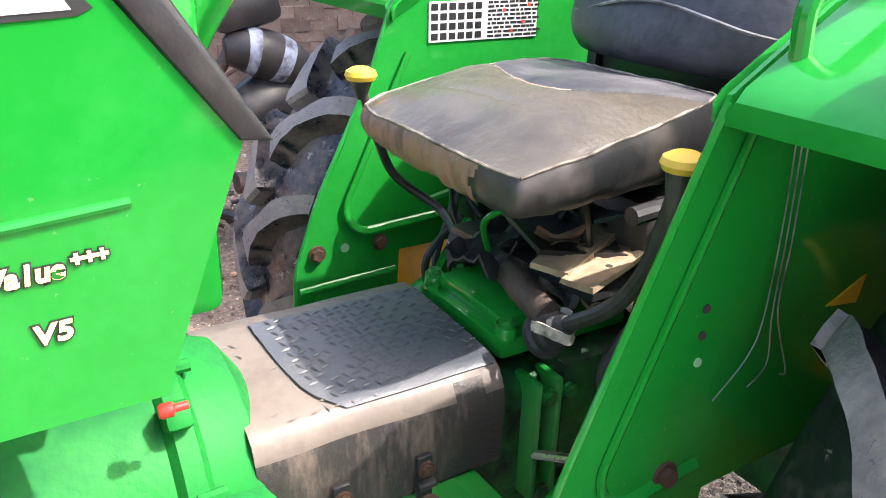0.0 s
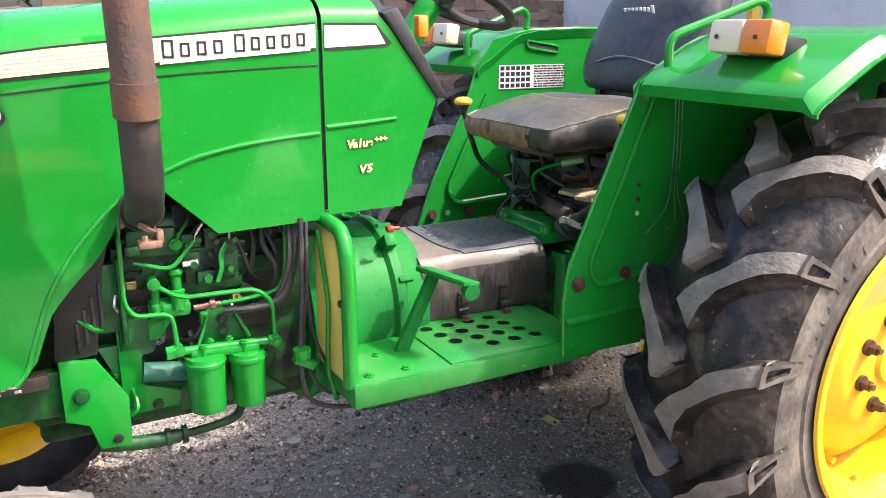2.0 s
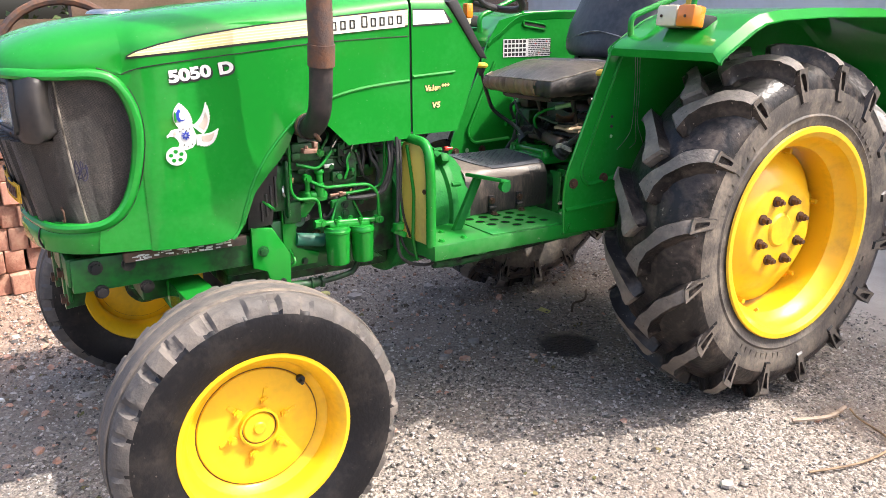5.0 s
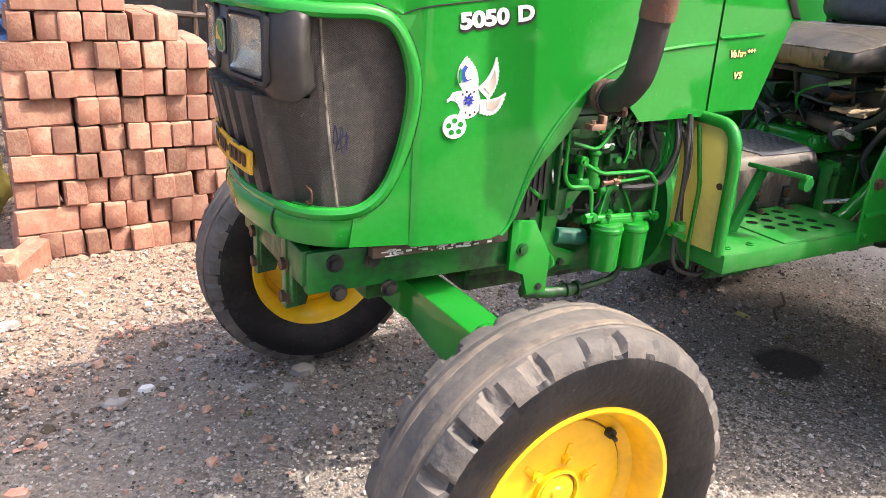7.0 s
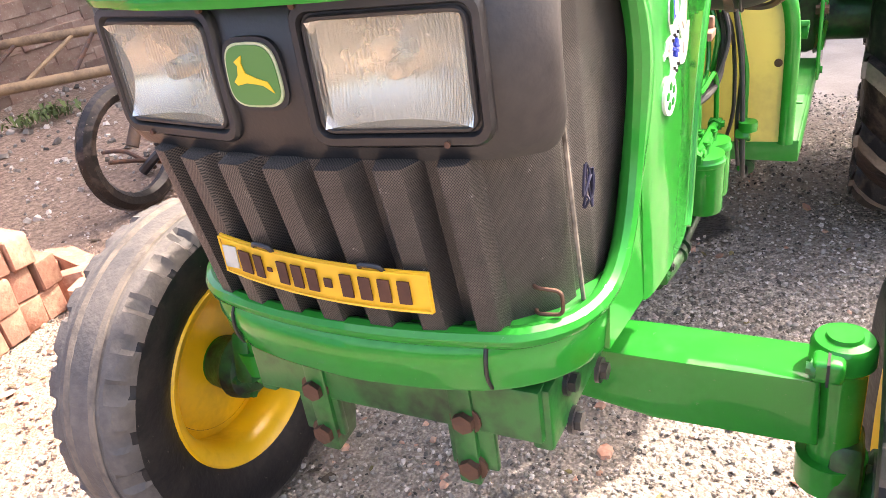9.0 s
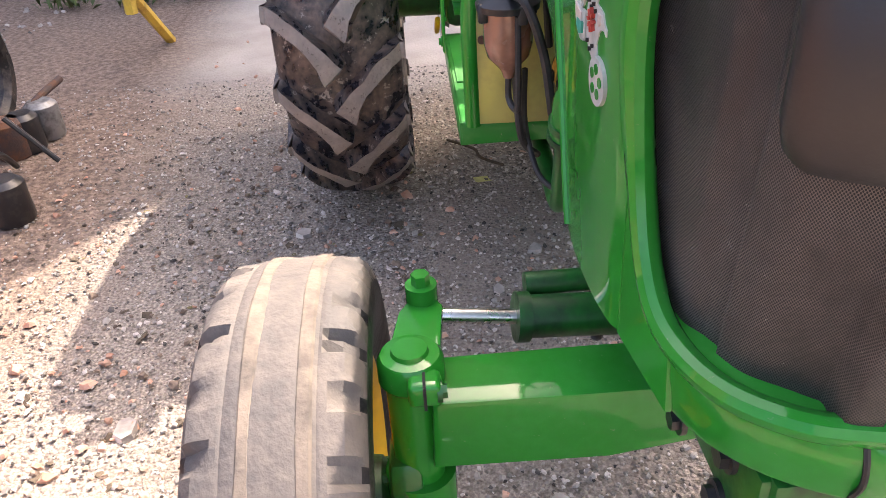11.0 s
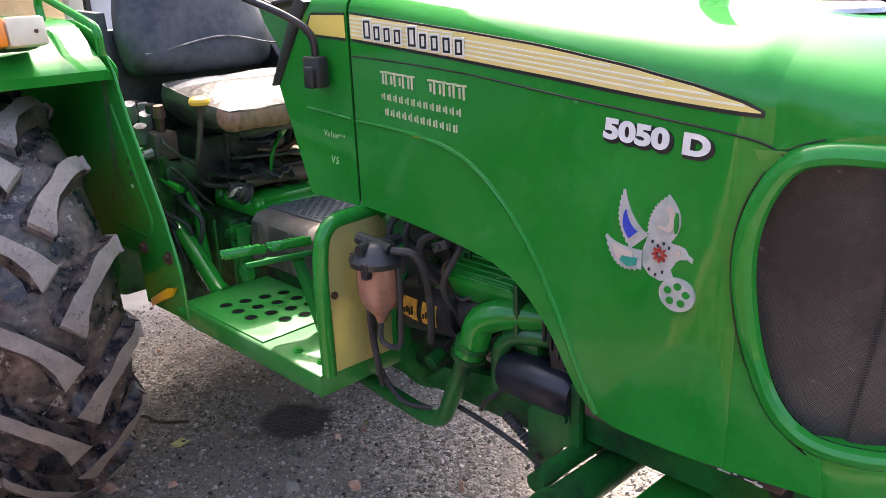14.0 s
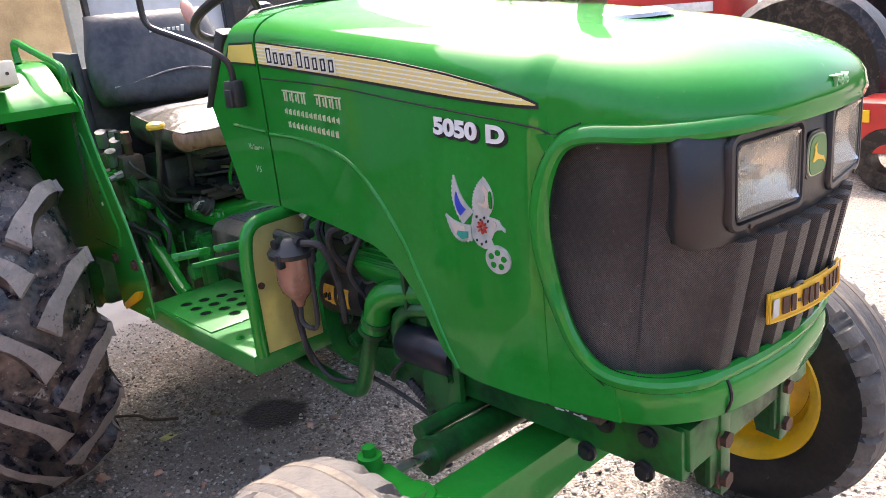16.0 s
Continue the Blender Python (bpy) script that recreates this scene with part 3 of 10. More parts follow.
LUG_LINE = [(-0.092, 0.006, 0.616, 0.650, 0.022), (-0.086, 0.010, 0.616, 0.661, 0.026), (-0.064, 0.025, 0.616, 0.664, 0.026), (-0.032, 0.046, 0.616, 0.664, 0.0255), (0.006, 0.082, 0.614, 0.661, 0.025), (0.042, 0.120, 0.606, 0.654, 0.028),
            (0.070, 0.160, 0.592, 0.641, 0.027), (0.089, 0.192, 0.570, 0.620, 0.026), (0.097, 0.208, 0.556, 0.600, 0.025)]


def lug_mesh(bm, s, side):
    """One tread bar of the rear tyre: broad at the crown, bent to the shoulder (s), with a recessed end plate on the sidewall."""
    def put(r, y, a):
        return bm.verts.new((-r * math.cos(a / 0.66), s * y * 0.88, r * math.sin(a / 0.66)))
    rings = []
    for k, (a, y, rb, rt, w) in enumerate(LUG_LINE):
        foot = w + (0.016 if k > 1 else 0.006)
        # the crown end is cut square to the bar
        skew = (1.20, 1.15, 0.95, 0.50, 0.15, 0, 0, 0, 0)[k]
        rings.append([put(r, y - skew * d, a + d) for r, d in ((rb - 0.004, -foot), ((rb + rt) / 2, -w - 0.004), (rt, -w), (rt, w), ((rb + rt) / 2, w + 0.004), (rb - 0.004, foot))])
    for a, b in zip(rings, rings[1:]):
        for i in range(5):
            bm.faces.new((a[i], a[i + 1], b[i + 1], b[i])).material_index = 0 if i == 2 else 1
        bm.faces.new((a[5], a[0], b[0], b[5]))
    bm.faces.new(rings[0])
    e = rings[-1]
    # end plate: a tapering frame round a sunken wedge
    a0 = 0.097
    outer = [put(0.604, 0.221, a0 - 0.026), put(0.604, 0.221, a0 + 0.026), put(0.488, 0.219, a0 + 0.040), put(0.488, 0.219, a0 + 0.004)]
    inner = [put(0.585, 0.2205, a0 - 0.014), put(0.585, 0.2205, a0 + 0.016), put(0.520, 0.2195, a0 + 0.028), put(0.520, 0.2195, a0 + 0.013)]
    deep = [put(0.582, 0.207, a0 - 0.011), put(0.582, 0.207, a0 + 0.014), put(0.525, 0.207, a0 + 0.026), put(0.525, 0.207, a0 + 0.015)]
    root = [put(0.555, 0.195, a0 - 0.036), put(0.555, 0.195, a0 + 0.036), put(0.480, 0.205, a0 + 0.048), put(0.480, 0.205, a0 - 0.004)]
    for i in range(4):
        j = (i + 1) % 4
        bm.faces.new((outer[i], outer[j], inner[j], inner[i])).material_index = 2
        bm.faces.new((inner[i], inner[j], deep[j], deep[i])).material_index = 1
        if i:
            bm.faces.new((root[i], root[j], outer[j], outer[i])).material_index = 1
    bm.faces.new(deep).material_index = 1
    bm.faces.new((e[2], e[3], outer[1], outer[0]))
    bm.faces.new((e[3], e[4], e[5], root[1], outer[1]))
    bm.faces.new((e[2], outer[0], root[0], e[0], e[1]))
    return bm


def rear_wheel(side):
    """side -1: the tractor's left, +1: its right. Local y outwards is side."""
    o = side
    bm = bmesh.new()
    prof = [(0.389, 0.186), (0.393, 0.178), (0.380, 0.168), (0.362, 0.163), (0.355, 0.140), (0.340, 0.118), (0.325, 0.100), (0.322, -0.04), (0.345, -0.10),
            (0.355, -0.15), (0.385, -0.17), (0.392, -0.18), (0.38, -0.186), (0.345, -0.16), (0.330, -0.10), (0.312, -0.04), (0.312, 0.095), (0.330, 0.112), (0.346, 0.140), (0.352, 0.168), (0.372, 0.186)]
    lathe(bm, [(r, o * (h * 0.9 + 0.021)) for r, h in prof], 72, closed=True)
    w = part("rear_wheel", bm, YELLOW, tractor, "large rear wheel with a yellow rim and lugged black tyre")
    w.matrix_basis = Matrix.Translation((0, side * REAR_Y, 0.666))
    bm = bmesh.new()
    lathe(bm, [(r, o * (h + 0.006)) for r, h in [(0.001, 0.095), (0.055, 0.097), (0.065, 0.089), (0.165, 0.088), (0.185, 0.082), (0.262, 0.03), (0.285, 0.005), (0.30, 0.0), (0.30, -0.012), (0.28, -0.008), (0.255, 0.018), (0.18, 0.07), (0.001, 0.078)]], 64)
    part("wheel_disc", bm, YELLOW, w)
    for k in range(8):
        a = 2 * math.pi * (k + 0.4) / 8
        p = Vector((0.118 * math.cos(a), o * 0.094, 0.118 * math.sin(a)))
        bm = bmesh.new()
        rod(bm, p, p + Vector((0, o * 0.008, 0)), 0.020, seg=14)
        rod(bm, p, p + Vector((0, o * 0.026, 0)), 0.014, seg=6)
        rod(bm, p, p + Vector((0, o * 0.036, 0)), 0.008, seg=10)
        part("wheel_nut", bm, RUST_BOLT, w)
    for k in range(6):
        a = 2 * math.pi * (k + 0.2) / 6
        rot = Matrix.Rotation(-a, 3, 'Y')
        bm = bmesh.new()
        box(bm, (0.308 * math.cos(a), o * -0.007, 0.308 * math.sin(a)), (0.045, 0.028, 0.05), 0.006, rot)
        rod(bm, (0.292 * math.cos(a), o * -0.007, 0.292 * math.sin(a)), (0.292 * math.cos(a), o * 0.043, 0.292 * math.sin(a)), 0.010, seg=6)
        part("rim_clamp", bm, YELLOW, w)
    bm = bmesh.new()
    lathe(bm, [(r, o * y * 0.88) for r, y in [(0.366, -0.15), (0.372, -0.172), (0.40, -0.186), (0.43, -0.200), (0.48, -0.212), (0.52, -0.211), (0.555, -0.200), (0.585, -0.165), (0.612, -0.09),
               (0.620, 0.0), (0.612, 0.09), (0.585, 0.165), (0.555, 0.200), (0.52, 0.211), (0.48, 0.212), (0.435, 0.204), (0.428, 0.209), (0.418, 0.203), (0.40, 0.200), (0.372, 0.196), (0.366, 0.16)]], 96, closed=True)
    cas = part("tyre", bm, RUBBER if side < 0 else RUBBER_MUDDY, w, "black tyre casing with scuffed dusty sidewall")
    cas.data.materials.append(SIDEWALL)
    for f in cas.data.polygons:
        if math.hypot(f.center.x, f.center.z) < 0.50:
            f.material_index = 1
    n = 16
    for s in (-1, 1):
        bm = bmesh.new()
        lug_mesh(bm, s, side)
        bmesh.ops.subdivide_edges(bm, edges=bm.edges[:], cuts=1, use_grid_fill=True)
        for v in bm.verts:
            v.co += Vector((noise.noise(v.co * 22), noise.noise(v.co * 22 + Vector((5, 0, 0))), noise.noise(v.co * 22 + Vector((0, 7, 0))))) * 0.004
        first = part("tread_lug", bm, LUG if side < 0 else LUG_MUDDY, w, sharp=25)
        first.data.materials.append(RUBBER if side < 0 else RUBBER_MUDDY)
        first.data.materials.append(SIDEWALL)
        phase = radians(2.8 if s == side else 13.6)
        first.matrix_basis = Matrix.Rotation(phase, 4, 'Y')
        for k in range(1, n):
            again("tread_lug", first, w, Matrix.Rotation(phase + 2 * math.pi * k / n, 4, 'Y'))
    for a0 in (0.6, 2.3, 4.1, 5.4):
        for k in range(8):
            a = a0 + 0.075 * k
            bm = bmesh.new()
            box(bm, (0.460 * math.cos(a), o * 0.1830, 0.460 * math.sin(a)), (0.026, 0.005, 0.020 if k % 3 else 0.012), 0.0, Matrix.Rotation(-a, 3, 'Y'))
            part("sidewall_bar", bm, SIDEWALL, w)
    bm = bmesh.new()
    rod(bm, (0.335 * math.cos(-1.9), o * 0.083, 0.335 * math.sin(-1.9)), (0.30 * math.cos(-1.9), o * 0.113, 0.30 * math.sin(-1.9)), 0.006, seg=8)
    part("valve", bm, BRASS, w)
    return w


def front_wheel(side, turn=0.0):
    o = side
    bm = bmesh.new()
    prof = [(0.232, 0.088), (0.236, 0.080), (0.226, 0.074), (0.212, 0.066), (0.203, 0.040), (0.196, 0.012), (0.196, -0.045), (0.21, -0.07), (0.228, -0.078), (0.236, -0.085), (0.230, -0.092),
            (0.205, -0.078), (0.188, -0.045), (0.186, 0.010), (0.192, 0.030), (0.200, 0.060), (0.212, 0.080), (0.222, 0.088)]
    lathe(bm, [(r, o * h) for r, h in prof], 64, closed=True)
    w = part("front_wheel", bm, YELLOW, tractor, "smaller front wheel with a yellow rim and worn ribbed tyre")
    w.matrix_basis = Matrix.Translation((FRONT_X, side * FRONT_Y, 0.388)) @ Matrix.Rotation(radians(turn), 4, 'Z')
    bm = bmesh.new()
    lathe(bm, [(0.001, o * 0.015), (0.05, o * 0.015), (0.06, o * 0.013), (0.10, o * 0.011), (0.14, o * 0.013), (0.1605, o * 0.016), (0.163, o * 0.015), (0.165, o * 0.009), (0.168, o * 0.010), (0.172, o * 0.016), (0.192, o * 0.028),
               (0.192, o * 0.018), (0.17, o * 0.012), (0.14, 0.0), (0.10, o * -0.008), (0.001, o * -0.006)], 64)
    part("wheel_disc", bm, YELLOW, w)
    bm = bmesh.new()
    lathe(bm, [(0.001, o * 0.027), (0.014, o * 0.027), (0.018, o * 0.022), (0.041, o * 0.022), (0.044, o * 0.017), (0.047, o * 0.017), (0.049, o * 0.026), (0.054, o * 0.025), (0.057, o * 0.010), (0.001, o * 0.0)], 40)
    cap = part("hub_cap", bm, YELLOW, w)
    # thin dark rings drawn in the hub groove and the disc seam
    for nm, r, h, hold in (("grime_ring", 0.0455, 0.0172, cap), ("disc_seam", 0.1662, 0.0105, w)):
        bm = bmesh.new()
        tube(bm, [(r * math.cos(a), o * h, r * math.sin(a)) for a in np.linspace(0, 2 * math.pi, 61)], 0.0013, 6)
        part(nm, bm, RUST, hold)
    for k in range(6):
        a = 2 * math.pi * (k + 0.25) / 6
        bm = bmesh.new()
        p = Vector((0.076 * math.cos(a), o * 0.013, 0.076 * math.sin(a)))
        rod(bm, p - Vector((0, o * 0.005, 0)), p + Vector((0, o * 0.010, 0)), 0.0125, seg=6)
        rod(bm, p, p + Vector((0, o * 0.015, 0)), 0.007, seg=10)
        box(bm, p * 1.0 + Vector((0.018 * math.cos(a), o * -0.001, 0.018 * math.sin(a))), (0.034, 0.006, 0.014), 0.003, Matrix.Rotation(-a, 3, 'Y'))
        part("wheel_nut", bm, YELLOW, w)
    bm = bmesh.new()
    a = 0.75
    rod(bm, (0.165 * math.cos(a), o * 0.015, 0.165 * math.sin(a)), (0.165 * math.cos(a), o * 0.030, 0.165 * math.sin(a)), 0.011, seg=10)
    rod(bm, (0.165 * math.cos(a), o * 0.02, 0.165 * math.sin(a)), (0.160 * math.cos(a), o * 0.045, 0.160 * math.sin(a)), 0.005, seg=8)
    part("valve", bm, HOSE, w)
    # tyre: shallow worn ribs, notched shoulders
    rnd = random.Random(5 + side)
    seg = 240
    prof = [(0.226, 0.07), (0.232, 0.086), (0.25, 0.096), (0.29, 0.110), (0.325, 0.112), (0.345, 0.109), (0.360, 0.104), (0.371, 0.097), (0.379, 0.086), (0.3825, 0.066), (0.3835, 0.058), (0.3822, 0.054), (0.3842, 0.050), (0.3865, 0.040),
            (0.388, 0.010), (0.3872, 0.004)]
    full = prof + [(r, -y) for r, y in reversed(prof)]
    cuts = {}
    for e in (-1, 1):
        k = rnd.randint(0, 5)
        while k < seg - 3:
            deepest = rnd.uniform(0.5, 1.2)
            for j in range(rnd.choice((2, 3, 3, 4))):
                cuts[(e, k + j)] = deepest * rnd.uniform(0.8, 1.15)
            k += rnd.choice((8, 9, 9, 10))
    rows = []
    for k in range(seg):
        a = 2 * math.pi * k / seg
        row = []
        for r, y in full:
            f = cuts.get((1 if y > 0 else -1, k), 0.0)
            deep = 0.0
            if f and r > 0.344 and abs(y) > (0.083 if f < 0.9 else 0.064):
                deep = f * lerp(r, (0.344, 0.354, 0.371, 0.383), (0.0, 0.007, 0.016, 0.012))
            worn = 0.0020 * noise.noise((3 * math.cos(a), 3 * math.sin(a), y * 20 + side)) + 0.0012 * noise.noise((40 * math.cos(a), 40 * math.sin(a), y * 60)) + (0.0045 * noise.noise((26 * math.cos(a), 26 * math.sin(a), y * 90)) if 0.352 < r < 0.380 else 0.0)
            row.append(((r - deep + worn) * math.cos(a), y * (1 - deep * 4.0), (r - deep + worn) * math.sin(a)))
        rows.append(row)
    rows.append(rows[0])
    grid(bm := bmesh.new(), rows, closed=True)
    bmesh.ops.remove_doubles(bm, verts=bm.verts, dist=0.00005)
    ty = part("tyre", bm, RUBBER_WORN, w, "worn grey front tyre with notched shoulders", sharp=28)
    for y0 in (-0.040, 0.028):
        bm = bmesh.new()
        ring = []
        for k in range(121):
            a = 2 * math.pi * k / 120
            w0 = 0.0105 + 0.004 * noise.noise((4 * math.cos(a), 4 * math.sin(a), y0 * 50))
            yy = y0 + 0.003 * noise.noise((2 * math.cos(a), 2 * math.sin(a), y0 * 90))
            ring.append([(r * math.cos(a), y, r * math.sin(a)) for r, y in ((0.3862, yy - w0), (0.3886, yy - w0 * 0.7), (0.3890, yy + w0 * 0.7), (0.3862, yy + w0))])
        grid(bm, ring)
        part("worn_rib", bm, RUBBER_PALE, ty)
    ty.data.materials.append(SIDE_BLACK)
    for f in ty.data.polygons:
        if math.hypot(f.center.x, f.center.z) < 0.350:
            f.material_index = 1
    return w


wheel_rl, wheel_rr = rear_wheel(-1), rear_wheel(1)
wheel_fl, wheel_fr = front_wheel(-1, 0.0), front_wheel(1, 0.0)

# ---- bonnet ----
HALF = 0.305
SEAM = -1.243


def shoulder(x):
    return lerp(x, (-2.46, -2.14, -1.25, -1.0), (1.30, 1.337, 1.452, 1.475))


def crown(x):
    return lerp(x, (-2.46, -2.30, -2.14, -1.9, -1.25, -0.95), (1.36, 1.405, 1.440, 1.470, 1.528, 1.545))


def low_edge(x, side):
    if side < 0:
        return lerp(x, (-2.14, -1.90, -1.858, -1.833, -1.816, -1.796, -1.756, -1.71, -1.682, -1.660, -1.60, -1.575, -1.476, -1.25), (0.789, 0.788, 0.804, 0.834, 0.880, 0.926, 0.971, 1.016, 1.054, 1.100, 1.150, 1.135, 1.038, 1.040))
    return lerp(x, (-2.14, -1.93, -1.885, -1.85, -1.819, -1.794, -1.769, -1.736, -1.697, -1.641, -1.567, -1.469, -1.362, -1.25), (0.797, 0.798, 0.806, 0.831, 0.874, 0.914, 0.944, 0.976, 1.003, 1.023, 1.033, 1.043, 1.050, 1.053))


SWELL = [(p.x, p.y) for p in smooth_line([(-2.60, 1.0, 0), (-2.38, 1.0, 0), (-2.24, 1.0, 0), (-2.14, 1.003, 0), (-2.112, 1.026, 0), (-2.085, 1.058, 0), (-2.0, 1.083, 0), (-1.85, 1.079, 0), (-1.6, 1.036, 0), (-1.24, 0.964, 0), (-1.06, 0.945, 0), (-0.80, 0.94, 0)], 8)]


def swell(ob):
    """The bonnet is broadest above the front axle and narrows to the dashboard: spreads a part of it that was made with straight sides."""
    xs, ks = [p[0] for p in SWELL], [p[1] for p in SWELL]
    m = ob.matrix_basis.copy()
    back = m.inverted()
    for v in ob.data.vertices:
        p = m @ v.co
        p.y = p.y * lerp(p.x, xs, ks) + lerp(p.x, (-2.40, -2.20, -1.85, -1.30), (0.0, 0.008, 0.007, 0.0))
        v.co = back @ p


def section(x, side, low, n=9, m=9):
    """Half a cross-section of the bonnet, from the low edge up the side and over to the middle."""
    zs, zt = shoulder(x), crown(x)
    pts = [(x, side * HALF, low + (zs - low) * k / n) for k in range(n)]
    for k in range(m + 1):
        a = math.pi / 2 * k / m
        pts.append((x, side * HALF * math.cos(a) ** 0.62, zs + (zt - zs) * math.sin(a) ** 0.95))
    return pts


bm = bmesh.new()
xs = sorted(set([round(float(v), 4) for v in np.linspace(-2.13, SEAM, 76)] + [-1.575, -1.476, -1.60]))
grid(bm, [section(x, -1, low_edge(x, -1)) + section(x, 1, low_edge(x, 1))[-2::-1] for x in xs])
bmesh.ops.delete(bm, geom=[f for f in bm.faces if f.calc_center_median().x < -2.112 and f.calc_center_median().z < 1.24], context='FACES')
thick(bm, 0.004)
bonnet = part("bonnet", bm, GREEN, tractor, "glossy green bonnet with cream side stripe", sharp=40)

# nose cap over the lamps


def plan(u):
    """The nose seen from above: u from -1 (left rear) over 0 (middle) to 1 (right rear)."""
    s = -1 if u < 0 else 1
    a = abs(u)
    x = lerp(a, (0, 0.22, 0.42, 0.58, 0.72, 0.86, 1.0), (-2.445, -2.437, -2.405, -2.345, -2.275, -2.20, -2.13))
    y = lerp(a, (0, 0.22, 0.42, 0.58, 0.72, 0.86, 1.0), (0, 0.115, 0.212, 0.268, 0.292, 0.302, HALF))
    return x, s * y


def plan_smooth(n):
    """Points along the nose, evenly smoothed."""
    us = np.linspace(-1, 1, 17)
    return smooth_line([(*plan(u), 0) for u in us], n)


NOSE = plan_smooth(4)
sec = section(-2.13, -1, 1.285, 3, 14) + section(-2.13, 1, 1.285, 3, 14)[-2::-1]
ts = np.linspace(0, len(sec) - 1, len(NOSE))
rows = []
for p, t in zip(NOSE, ts):
    i = min(int(t), len(sec) - 2)
    h = Vector(sec[i]).lerp(Vector(sec[i + 1]), t - i)
    fwd = min(1.0, (-2.13 - p.x) / 0.3)
    o = Vector((p.x - 0.012 * fwd, p.y, 1.285))
    c1 = Vector((p.x - 0.045 * fwd, p.y * 1.01, 1.285 + (h.z - 1.285) * 0.62))
    c2 = Vector((p.x * 0.45 + h.x * 0.55 - 0.01, p.y * 0.7 + h.y * 0.3, h.z - 0.012 * fwd))
    rows.append([o * (1 - t) ** 3 + 3 * c1 * t * (1 - t) ** 2 + 3 * c2 * t * t * (1 - t) + h * t ** 3 for t in [k / 12 for k in range(13)]])
bm = bmesh.new()
grid(bm, rows)
bmesh.ops.remove_doubles(bm, verts=bm.verts, dist=0.0005)
thick(bm, 0.004)
part("nose_cap", bm, GREEN, tractor, sharp=60)

# bumper band round the foot of the grille
bm = bmesh.new()
prof = [(0.004, 0.792), (0.010, 0.800), (0.012, 0.822), (0.016, 0.832), (0.014, 0.850), (0.004, 0.868), (-0.012, 0.876), (-0.05, 0.874), (-0.05, 0.79)]
rows = []
for i, p in enumerate(NOSE):
    t = (NOSE[min(i + 1, len(NOSE) - 1)] - NOSE[max(i - 1, 0)]).normalized()
    nrm = Vector((t.y, -t.x, 0))
    if nrm.dot(Vector((p.x + 2.1, p.y, 0))) < 0:
        nrm = -nrm
    fwd = min(1.0, (-2.13 - p.x) / 0.3)
    base = p + Vector((0.052 * fwd, 0, 0))
    drop = 0.012 * fwd
    rows.append([base + nrm * (d * fwd if d > 0 else d) + Vector((0, 0, z + drop)) for d, z in prof])
grid(bm, rows, closed=True)
part("bumper", bm, GREEN, tractor, "rounded green bumper under the grille")
for s in (-1, 1):
    bm = bmesh.new()
    tube(bm, smooth_line([(-2.372, s * 0.190, 0.810), (-2.382, s * 0.190, 0.835), (-2.378, s * 0.19, 0.862), (-2.36, s * 0.188, 0.886)], 4), 0.0028, 6)
    part("bumper_seam", bm, DECAL_BLACK, tractor)
    # panel corner between frame, bumper and bonnet side
    bm = bmesh.new()
    plate(bm, [(-2.104, 1.285), (-2.165, 1.285), (-2.125, 1.23), (-2.112, 1.15), (-2.116, 1.06), (-2.142, 0.975), (-2.180, 0.905), (-2.235, 0.87), (-2.245, 0.80), (-2.104, 0.793)], 'y', s * 0.297, s * 0.3035)
    part("corner_panel", bm, GREEN, tractor)

# green frame round the grille: down one side, along the front and up the other
half = [(-2.405, 0.215, 1.296), (-2.36, 0.262, 1.293), (-2.29, 0.290, 1.290), (-2.20, 0.303, 1.288), (-2.150, 0.308, 1.263), (-2.118, 0.309, 1.195), (-2.112, 0.309, 1.11), (-2.132, 0.308, 1.0), (-2.168, 0.306, 0.920),
        (-2.222, 0.300, 0.880), (-2.295, 0.280, 0.874), (-2.345, 0.235, 0.876), (-2.368, 0.180, 0.880), (-2.386, 0.09, 0.883)]
line = smooth_line([(-2.442, 0.0, 1.300), (-2.434, -0.11, 1.299)] + [(x, -y, z) for x, y, z in half] + [(-2.392, 0, 0.884)] + [(x, y, z) for x, y, z in half[::-1]] + [(-2.434, 0.11, 1.299), (-2.442, 0.0, 1.300)], 5)
bm = bmesh.new()
tube(bm, line, 0.0165, 10, 0.85)
frame_ring = part("grille_frame", bm, GREEN, tractor)
for s in (-1, 1):
    rim = []
    for x, y, z in half[3:10]:
        away = Vector((x + 2.27, 0, z - 1.08)).normalized() * 0.0185
        rim.append((x + away.x, s * 0.3045, z + away.z))
    bm = bmesh.new()
    tube(bm, smooth_line(rim, 6), 0.0014, 5)
    part("panel_gap", bm, DECAL_BLACK, frame_ring)

